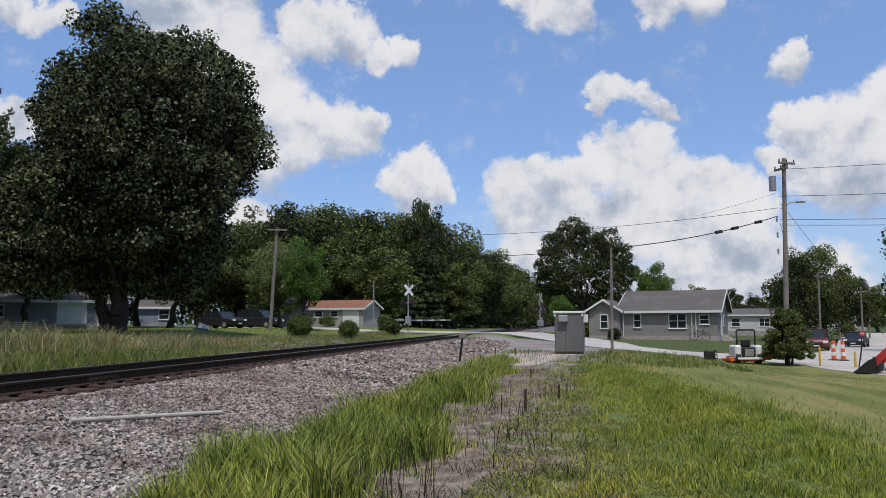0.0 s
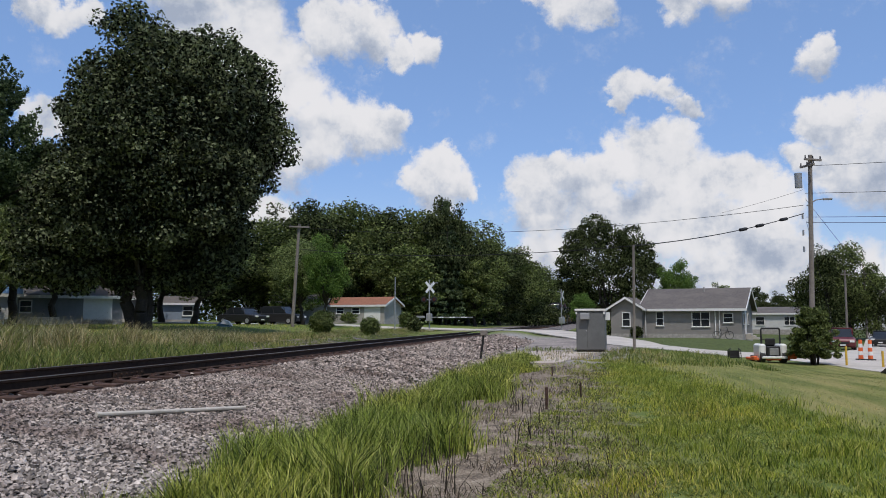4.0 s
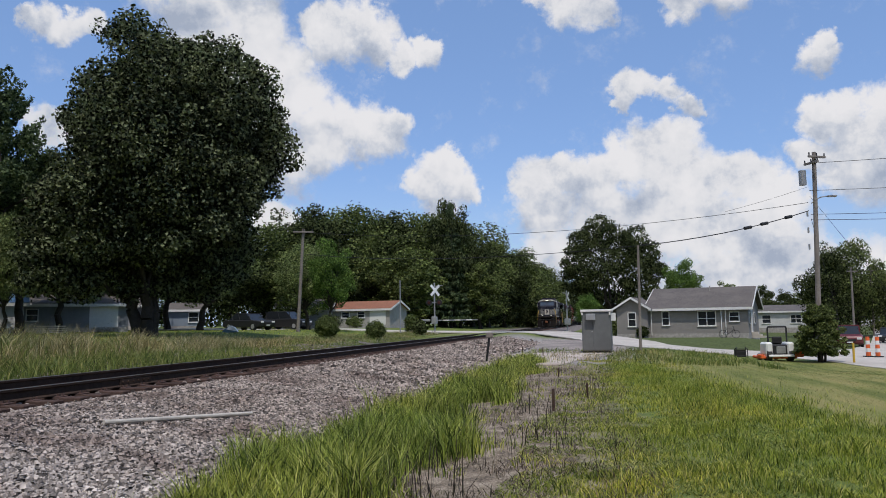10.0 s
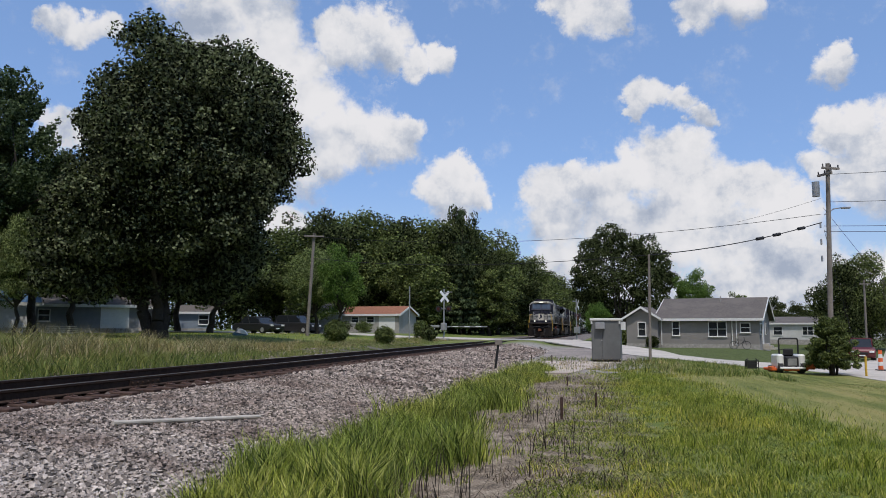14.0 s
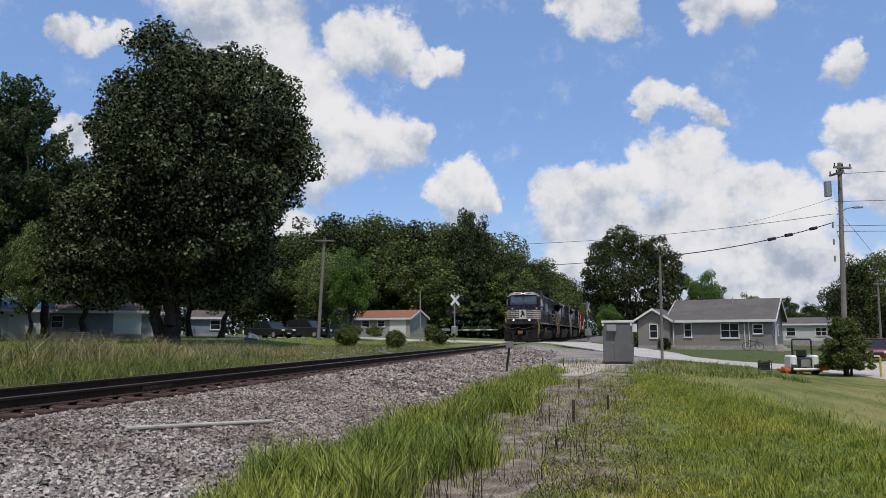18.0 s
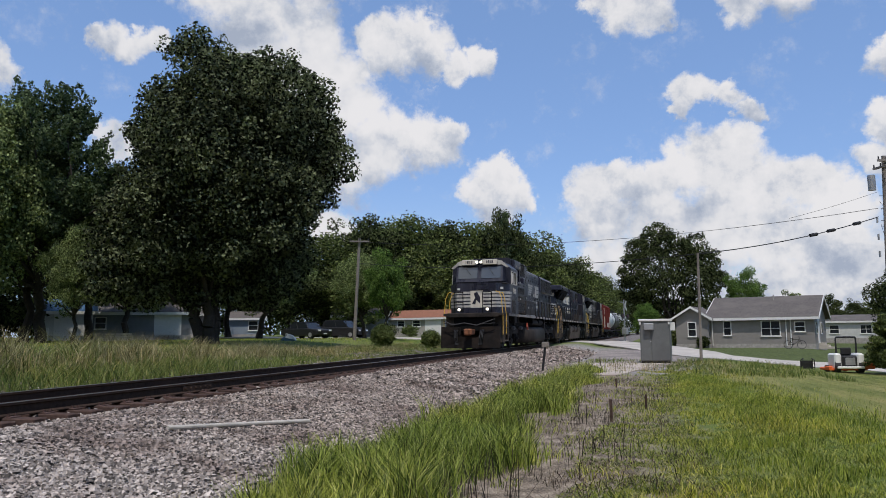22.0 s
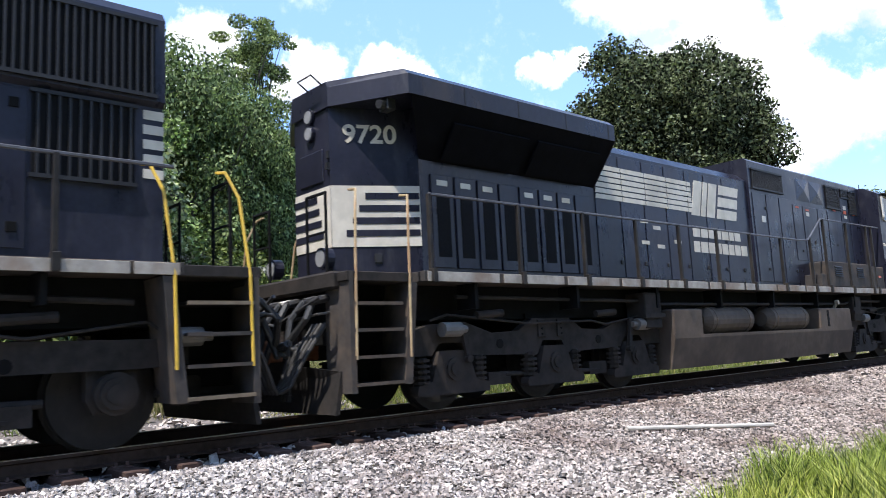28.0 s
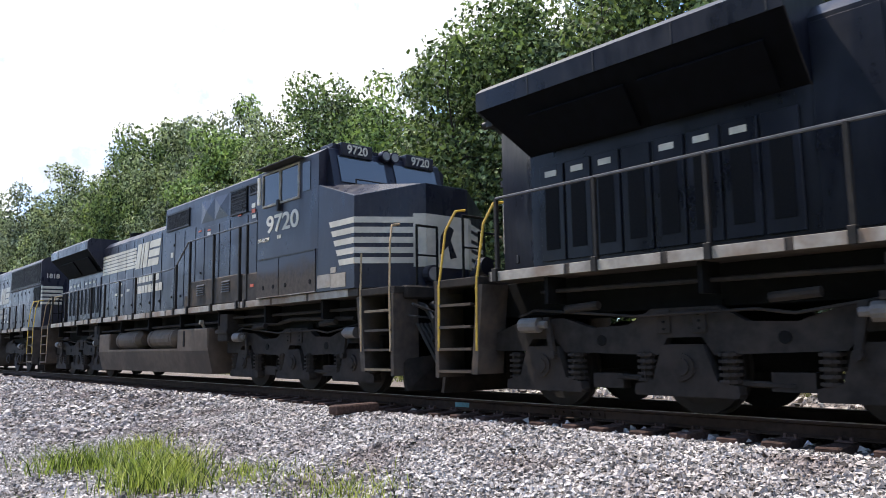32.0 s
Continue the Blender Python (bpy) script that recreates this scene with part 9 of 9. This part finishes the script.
for az, d, t in ((43.8, 57, 20), (41.4, 57, -30)):
    lawn_chair(polar(az, d), t)
x, y, z = polar(39.2, 58)
stack = thing("lumber_stack", "low stack of pale boards on the far lawn", "lumber", at=(x, y, z), turn=40)
for k in range(4):
    part("board", box(bmesh.new(), -1.0 + 0.05 * k, 1.05 - 0.04 * k, -0.4, 0.4, k * 0.14, k * 0.14 + 0.1, 0.01), "pipe_pale", stack)
x, y, z = polar(27.5, 52)
tarp = thing("tarp_heap", "blue and white tarpaulin heap on the far lawn", "tarpaulin", at=(x, y, z), turn=20)
bm = bmesh.new()
prism(bm, [(-0.5, 0), (-0.36, 0.2), (0.0, 0.42), (0.3, 0.3), (0.5, 0)], "y", -0.3, 0.4)
part("sheet", bm, "roof_blue", tarp)
bm = bmesh.new()
prism(bm, [(-0.2, 0.2), (0.0, 0.45), (0.32, 0.33), (0.52, 0.05)], "y", -0.35, 0.3)
part("flap", bm, "sign_white", tarp)


def shrub(at, wide, high, label, mat="leaf_deep", count=5000, leaf=0.07, seed=1, name="shrub"):
    g = np.random.default_rng(seed)
    s = thing(name, label, "shrub", "", at)
    hs = [(0, 0, high * 0.52, wide / 2 * 0.86, high * 0.48)] + spread_heaps(g, 26, (0, 0, high * 0.52), wide / 2 * 0.95, high * 0.46, wide * 0.12, -0.8)
    bm = bmesh.new()
    for k in range(5):
        limb(bm, (0, 0, -0.1), (g.normal() * wide * 0.15, g.normal() * wide * 0.15, high * 0.6), 0.03, 0.01, g)
    part("stem", bm, "bark", s)
    leaf_part("foliage", leaves(hs, count, leaf, g), mat, s)
    return s


shrub(polar(20.6, 46), 1.5, 1.36, "round clipped dark green shrub on the far lawn", "leaf_green", 11000, 0.08, 3)
shrub(polar(16.9, 48), 1.4, 1.1, "round clipped dark green shrub on the far lawn", "leaf_green", 9000, 0.08, 4)
for az, d, w, h, s in ((20.2, 80, 2.6, 1.4, 5), (18.5, 84, 2.2, 1.3, 6), (-2.9, 70, 1.2, 1.0, 7), (-4.4, 71, 0.9, 0.7, 8), (-3.6, 71, 0.8, 0.6, 9), (14.2, 66, 1.4, 1.6, 10), (13.6, 60, 1.2, 1.2, 11), (-1.0, 75, 1.6, 1.5, 12)):
    shrub(polar(az, d), w, h, "low dark green shrub beside a yard", "leaf_deep" if s % 2 else "leaf_green", 2200, 0.14, s)
# low growth that closes the foot of the hedgerow
g = np.random.default_rng(77)
for k in range(38):
    y = -64 + k * 1.9 + g.normal() * 0.4
    x = -16.2 + g.normal() * 0.7 - (0 if y < 22 else 3)
    shrub((x, y, ground_z(x, y)), g.uniform(2.2, 3.2), g.uniform(1.2, 2.4), "dense green undergrowth at the hedgerow's foot", ("leaf_green", "leaf_bright", "leaf_deep", "leaf_green")[k % 4], 2600, 0.16, 100 + k, "undergrowth")
for az, d, s in ((65.0, 21, 31), (67.5, 20, 32), (63.0, 23, 33)):
    b = shrub(polar(az, d), 3.4, 3.6, "flowering shrub with pale blossom behind the track", "leaf_green", 5000, 0.16, s, "flowering_shrub")
    leaf_part("blossom", leaves(spread_heaps(np.random.default_rng(s), 30, (0, 0, 1.9), 1.7, 1.6, 0.3, -0.4), 2600, 0.09, np.random.default_rng(s + 1)), "blossom", b, "pale pinkish blossom")
for k in range(30):
    az = 3.2 + k * 0.78
    d = 82 + (26 - az) * 3.0 + g.normal() * 2
    if az < 24:
        shrub(polar(az, d), g.uniform(5, 7.5), g.uniform(3.0, 5.0), "dense dark undergrowth at the wood's edge", "leaf_deep", 2600, 0.34, 200 + k, "undergrowth")
for k in range(16):
    shrub(polar(40.5 + k * 1.5, 66 + g.normal() * 2), g.uniform(5, 7), g.uniform(3.2, 5.0), "dense dark hedge behind the yard sheds", "leaf_deep", 2600, 0.3, 300 + k, "hedge")
sp = thing("young_evergreen", "young bushy evergreen in the lawn before the utility pole", "tree", at=spot(-14.6, 38.0))
g = np.random.default_rng(9)
bm = bmesh.new()
for a, r in ((0.3, 0.12), (2.4, 0.14), (4.5, 0.1)):
    limb(bm, (math.cos(a) * r, math.sin(a) * r, -0.1), (math.cos(a) * r * 2, math.sin(a) * r * 2, 1.4), 0.06, 0.03, g)
limb(bm, (0, 0, -0.1), (0, 0, 2.45), 0.08, 0.01, g)
hs = []
for k in range(150):
    z = 0.35 + 2.15 * g.uniform(0, 1) ** 1.2
    r = 1.0 * (1.0 - ((z - 0.9) / 1.9) ** 2 if z > 0.9 else 0.9 + 0.1 * z) * g.uniform(0.3, 1.05) + 0.05
    a = g.uniform(0, 6.3)
    hs.append((math.cos(a) * r, math.sin(a) * r, z, 0.17, 0.13))
    if k % 4 == 0:
        rod(bm, (0, 0, z * 0.8), (math.cos(a) * r, math.sin(a) * r, z), 0.015, 0.005, 5)
part("trunk", bm, "bark", sp)
leaf_part("foliage", leaves(hs, 17000, 0.07, g, 0.1, 1.7), "leaf_green", sp)

# ---- grass and weeds ----
def grass_material(name, root, tip, dry, streaks=False):
    m = bpy.data.materials.new(name)
    m.use_nodes = True
    n = Nodes(m.node_tree)
    rnd = n.add("ShaderNodeNewGeometry").outputs["Random Per Island"]
    col = n.ramp(rnd, [(0.0, tuple(c * 0.45 for c in root)), (0.26, root), (0.62, tip), (0.86, tuple((a + b) / 2 for a, b in zip(tip, dry))), (1.0, dry)])
    pos = n.add("ShaderNodeNewGeometry").outputs["Position"]
    patch = n.ramp(n.noise(pos, 1.1, 5.0, 0.65), [(0.32, (0.62, 0.70, 0.58)), (0.5, (0.97, 0.98, 0.95)), (0.66, (1.26, 1.20, 1.08))])
    col = n.mix(1.0, col, patch, "MULTIPLY")
    wide = n.ramp(n.noise(pos, 0.22, 3.0), [(0.38, (0.82, 0.90, 0.78)), (0.5, (1.0, 1.0, 1.0)), (0.62, (1.20, 1.08, 1.0))])
    col = n.mix(1.0, col, wide, "MULTIPLY")
    if streaks:
        run = n.noise(n.add("ShaderNodeMapping", {"Vector": pos, "Scale": (1.5, 0.16, 1.0)}).outputs[0], 1.0, 5.0, 0.6)
        col = n.mix(1.0, col, n.ramp(run, [(0.32, (0.68, 0.75, 0.70)), (0.48, (1.0, 1.0, 1.0)), (0.62, (1.28, 1.10, 1.2))]), "MULTIPLY")
    front = n.add("ShaderNodeBsdfPrincipled", {"Base Color": col, "Roughness": 0.55, "Specular IOR Level": 0.3})
    back = n.add("ShaderNodeBsdfTranslucent", {0: col})
    n.add("ShaderNodeOutputMaterial", {0: n.add("ShaderNodeMixShader", {0: 0.35, 1: front.outputs[0], 2: back.outputs[0]}).outputs[0]})
    MATS[name] = m


grass_material("grass_tall", (0.062, 0.098, 0.016), (0.375, 0.440, 0.072), (0.62, 0.62, 0.22))
grass_material("grass_lawn", (0.105, 0.155, 0.020), (0.405, 0.450, 0.062), (0.60, 0.54, 0.18))
grass_material("grass_mown", (0.095, 0.132, 0.026), (0.225, 0.270, 0.058), (0.42, 0.37, 0.16), True)
grass_material("clover", (0.130, 0.165, 0.034), (0.280, 0.320, 0.075), (0.42, 0.40, 0.15))
grass_material("grass_dry", (0.15, 0.14, 0.055), (0.37, 0.32, 0.155), (0.66, 0.59, 0.40))
grass_material("weed_green", (0.085, 0.130, 0.026), (0.215, 0.270, 0.065), (0.36, 0.34, 0.13))
grass_material("stalk_dark", (0.02, 0.016, 0.013), (0.045, 0.036, 0.03), (0.10, 0.08, 0.065))
grass_material("straw_pale", (0.12, 0.095, 0.07), (0.36, 0.30, 0.215), (0.62, 0.54, 0.41))
grass_material("weed_dead", (0.055, 0.042, 0.032), (0.14, 0.108, 0.078), (0.30, 0.24, 0.17))


def blades(x, y, z, high, wide, lean, gen):
    """Bent grass blades: two quads each, from numpy arrays of roots."""
    n = len(x)
    a = gen.uniform(0, 2 * math.pi, n)
    dx, dy = np.cos(a), np.sin(a)
    b = gen.uniform(0, 2 * math.pi, n)
    lx, ly = np.cos(b) * lean * high, np.sin(b) * lean * high
    w = wide * gen.uniform(0.6, 1.3, n)
    root = np.stack([x, y, z - 0.02], -1)
    mid = root + np.stack([lx * 0.3, ly * 0.3, high * 0.6], -1)
    tip = root + np.stack([lx, ly, high], -1)
    side = np.stack([dx * w, dy * w, 0 * w], -1)
    v = np.stack([root - side * 0.5, root + side * 0.5, mid + side * 0.42, mid - side * 0.42, tip + side * 0.06, tip - side * 0.06], 1).reshape(-1, 3)
    k = np.arange(n)[:, None] * 6
    f = np.concatenate([k + np.array([[0, 1, 2, 3]]), k + np.array([[3, 2, 4, 5]])], 0)
    return v, f


def lay(name, label, category, mat, x, y, high, wide, lean, gen, base=None):
    z = np.array([ground_z(a, b) for a, b in zip(x, y)]) if base is None else base
    v, f = blades(x, y, z, high, wide, lean, gen)
    tagged(new(name, loose(name, v, f, mat)), label, category, kind="stuff")


g = np.random.default_rng(41)


def clumped(n, x0, x1, y0, y1, scale, cut):
    """Points of a rectangle, kept where a noise field is high."""
    x, y = g.uniform(x0, x1, n), y0 + (y1 - y0) * g.uniform(0, 1, n) ** 1.25
    keep = np.array([noise.noise((a * scale, b * scale, 3.1)) for a, b in zip(x, y)]) > cut
    return x[keep], y[keep]


def tuft(x, y):
    """Grass stands taller in tufts a hand or two across."""
    return np.array([max(0.25, 0.85 + 1.1 * noise.noise((a * 2.6, b * 2.6, 1.7)) + 0.5 * noise.noise((a * 0.8, b * 0.8, 5.2))) for a, b in zip(x, y)])


# tall green strip between ballast and bare soil
x, y = clumped(170000, -4.7, -1.1, 4.6, 29, 0.7, -0.5)
edge = -1.97 + 0.022 * (7 - y) + 0.28 * np.sin(y * 0.9) + 0.2 * np.sin(y * 2.3)
toe = -3.44 + 0.035 * (y - 7) - 0.30 * np.clip((y - 12) / 8, 0, 1) + 0.22 * np.sin(y * 1.3 + 1) + 0.16 * np.sin(y * 3.1)
keep = (x < edge + g.normal(0, 0.15, len(x))) & (x > toe + g.normal(0, 0.12, len(x)))
x, y = x[keep], y[keep]
lay("tall_grass", "tall bright green grass along the foot of the ballast", "grass", "grass_tall", x, y, g.uniform(0.10, 0.36, len(x)) * tuft(x, y) + 0.04, 0.0115, g.uniform(0.1, 0.7, len(x)), g)
# rougher green strip beside the bare soil, then mown lawn
x, y = clumped(200000, -0.9, 6.0, 4.8, 30, 0.8, -0.6)
keep = (x > -0.55 + 0.4 * np.sin(y * 0.8) + g.normal(0, 0.35, len(x))) & (x + 0.125 * y < 5.0 + g.normal(0, 0.45, len(x)))
x, y = x[keep], y[keep]
lay("lawn_grass", "bright green grass, longer than the mown lawn beside it", "grass", "grass_lawn", x, y, g.uniform(0.04, 0.15, len(x)) * tuft(x, y) * np.clip(0.45 + 0.14 * y, 0.5, 1.0) * np.clip(0.6 + 0.3 * x, 0.5, 1.0), 0.009, g.uniform(0.15, 0.8, len(x)), g)
x, y = clumped(175000, 0.6, 15, 4.8, 41, 0.8, -0.8)
keep = (x + 0.125 * y > 4.7 + g.normal(0, 0.4, len(x))) & ((y < 26) | (x < 9.8 - 0.8 * np.clip(y - 37, 0, 9)))
x, y = x[keep], y[keep]
lay("lawn_grass", "close-mown lawn grass, olive with yellowed mowing streaks", "grass", "grass_mown", x, y, g.uniform(0.015, 0.045, len(x)), 0.009, g.uniform(0.4, 1.5, len(x)), g)
# low clover leaves over the edge of the bare soil
x, y = clumped(46000, -1.0, 2.4, 4.6, 13, 1.3, -0.15)
lay("clover", "low creeping clover leaves on the edge of the bare soil", "clover", "clover", x, y, g.uniform(0.018, 0.05, len(x)), 0.022, g.uniform(0.8, 1.6, len(x)), g)
# lawn right round under and behind the camera
x, y = clumped(26000, -3.5, 8, -12, 4.8, 0.8, -0.5)
keep = (np.hypot(x, y) > 0.8) & ((x > -0.6 + 0.5 * np.sin(y * 1.1)) | (y > 1.0) | (g.uniform(size=len(x)) < 0.08))
x, y = x[keep], y[keep]
lay("lawn_grass", "short mown lawn grass near the track", "grass", "grass_lawn", x, y, g.uniform(0.03, 0.12, len(x)), 0.014, g.uniform(0.2, 1.0, len(x)), g)
# sparse growth on the bare strip
x, y = clumped(12000, -2.1, 0.6, 4.8, 27, 1.4, 0.12)
lay("sparse_grass", "sparse grass tufts on the bare soil strip", "grass", "grass_lawn", x, y, g.uniform(0.03, 0.14, len(x)), 0.011, g.uniform(0.3, 1.0, len(x)), g)
x, y = clumped(14000, -2.2, 0.5, 4.8, 25, 1.1, 0.0)
lay("dead_weeds", "thin dead brown weed stalks on the bare strip", "weeds", "weed_dead", x, y, g.uniform(0.02, 0.14, len(x)), 0.008, g.uniform(0.3, 1.6, len(x)), g)
# flat litter of dead straw over the bare strip
x, y = clumped(44000, -2.5, 0.6, 4.6, 28, 1.2, -0.3)
lay("straw_litter", "flat dead straw and stem litter on the bare strip", "litter", "straw_pale", x, y, g.uniform(0.008, 0.02, len(x)), 0.010, g.uniform(3.0, 9.0, len(x)), g)
# dark dry stalks standing in the bare strip
x, y = clumped(700, -2.0, 0.2, 5.5, 17, 0.9, 0.15)
lay("dead_weeds", "dark upright dead weed stalks on the bare strip", "weeds", "stalk_dark", x, y, g.uniform(0.15, 0.5, len(x)), 0.009, g.uniform(0.05, 0.5, len(x)), g)
# tufts at the ballast's foot to the south
for cx, cy, n, h in ((-3.55, -9.4, 900, 0.42), (-3.2, -8.4, 700, 0.36), (-4.1, -8.3, 420, 0.2), (-4.3, -6.4, 360, 0.2), (-4.0, -11.5, 500, 0.3), (-4.35, -7.3, 240, 0.16), (-3.0, -10.5, 700, 0.4)):
    x, y = g.normal(cx, 0.28, n), g.normal(cy, 0.32, n)
    base = np.array([max(ground_z(a, b), bed_z(a - TRACK_X) + RAIL_Z if a < -4.1 else -9) for a, b in zip(x, y)])
    lay("grass_tuft", "bright green grass tuft at the edge of the ballast", "grass", "grass_tall", x, y, g.uniform(0.3, 1.0, n) * h, 0.012, g.uniform(0.2, 0.8, n), g, base)
def low_far(y):
    """Weeds stand lower towards the crossing."""
    return 0.30 + 0.70 * np.clip((33 - y) / 16, 0, 1)


# verge of tall dry weeds beyond the track
x, y = clumped(75000, -17.5, -13.3, -32, 66, 0.35, -0.25)
lay("verge_grass", "tall dry yellow-brown grass beyond the track", "grass", "grass_dry", x, y, g.uniform(0.2, 0.8, len(x)) * tuft(x * 0.5, y * 0.5) * np.clip((-12.8 - x) * 0.7, 0.3, 1) * low_far(y), 0.017, g.uniform(0.25, 1.2, len(x)), g)
x, y = clumped(55000, -17.0, -13.1, -32, 66, 0.5, -0.2)
lay("verge_weeds", "green weeds among the dry grass beyond the track", "weeds", "weed_green", x, y, g.uniform(0.15, 0.75, len(x)) * tuft(x * 0.4 + 9, y * 0.4) * np.clip((-12.8 - x) * 0.7, 0.3, 1) * low_far(y), 0.022, g.uniform(0.3, 1.3, len(x)), g)
x, y = clumped(30000, -13.4, -11.2, 6, 62, 0.6, -0.35)
rise = np.array([bed_z(a - TRACK_X) + RAIL_Z for a in x])
tall = g.uniform(0.1, 0.55, len(x)) * np.clip((-10.9 - x) * 0.8, 0.2, 1) * np.clip((y - 6) / 6, 0.15, 1) * low_far(y)
lay("track_weeds", "green and straw-coloured weeds on the ballast shoulder beyond the rails", "weeds", "weed_green", x, y, tall, 0.018, g.uniform(0.2, 0.9, len(x)), g, rise)
x, y = clumped(16000, -16.0, -13.2, -6, 34, 0.6, 0.0)
lay("seed_stalks", "tall pale seeding grass stalks beyond the track", "grass", "grass_dry", x, y, g.uniform(0.6, 1.2, len(x)) * low_far(y), 0.014, g.uniform(0.15, 0.8, len(x)), g)
x, y = clumped(40000, -60, -16.5, -2, 66, 0.4, -0.6)
lay("yard_grass", "mown grass of the yards beyond the track", "grass", "grass_lawn", x, y, g.uniform(0.04, 0.12, len(x)), 0.03, g.uniform(0.2, 1.0, len(x)), g)
# weeds between cabinet, pad and road
x, y = clumped(14000, -3.6, 6.0, 27, 40, 0.9, 0.0)
keep = ~((x < 0.2) & (x > -4.2) & (y < 37) & (g.uniform(size=len(x)) < 0.93))
x, y = x[keep], y[keep]
lay("road_weeds", "rough grass and straw-coloured weeds by the road", "weeds", "weed_green", x, y, g.uniform(0.06, 0.28, len(x)), 0.018, g.uniform(0.2, 0.9, len(x)), g)
x, y = clumped(3000, -2.2, 3.0, 29, 38, 1.2, 0.15)
lay("straw_weeds", "dry straw-coloured weeds near the cabinet", "weeds", "grass_dry", x, y, g.uniform(0.08, 0.3, len(x)), 0.016, g.uniform(0.2, 0.9, len(x)), g)


# ---- motion of the train ----
KNOTS = ((0, -236.0), (4, -208.5), (9, -173.0), (13, -144.5), (18, -107.9), (20, -92.3), (22, -76.1), (24.5, -54.2), (27, -31.6), (28, -22.45), (29.5, -9.0), (30.5, 0.25), (31, 5.05), (32, 14.3))
WHEEL_R = 0.53


def run(t):
    """Metres the train has gone, counted from half past the thirtieth second."""
    return float(np.interp(t, [k[0] for k in KNOTS], [k[1] for k in KNOTS]))


def motions():
    for ob, mid in ROLLING:
        walk(ob, [(k * 0.5, pose(TRACK_X, mid - run(k * 0.5), RAIL_Z)) for k in range(65)])
    for ob, at in WHEELS:
        walk(ob, [(k * 0.08, pose(0, at, WHEEL_R, math.degrees(run(k * 0.08) / WHEEL_R), 0, 0)) for k in range(401)])


motions()
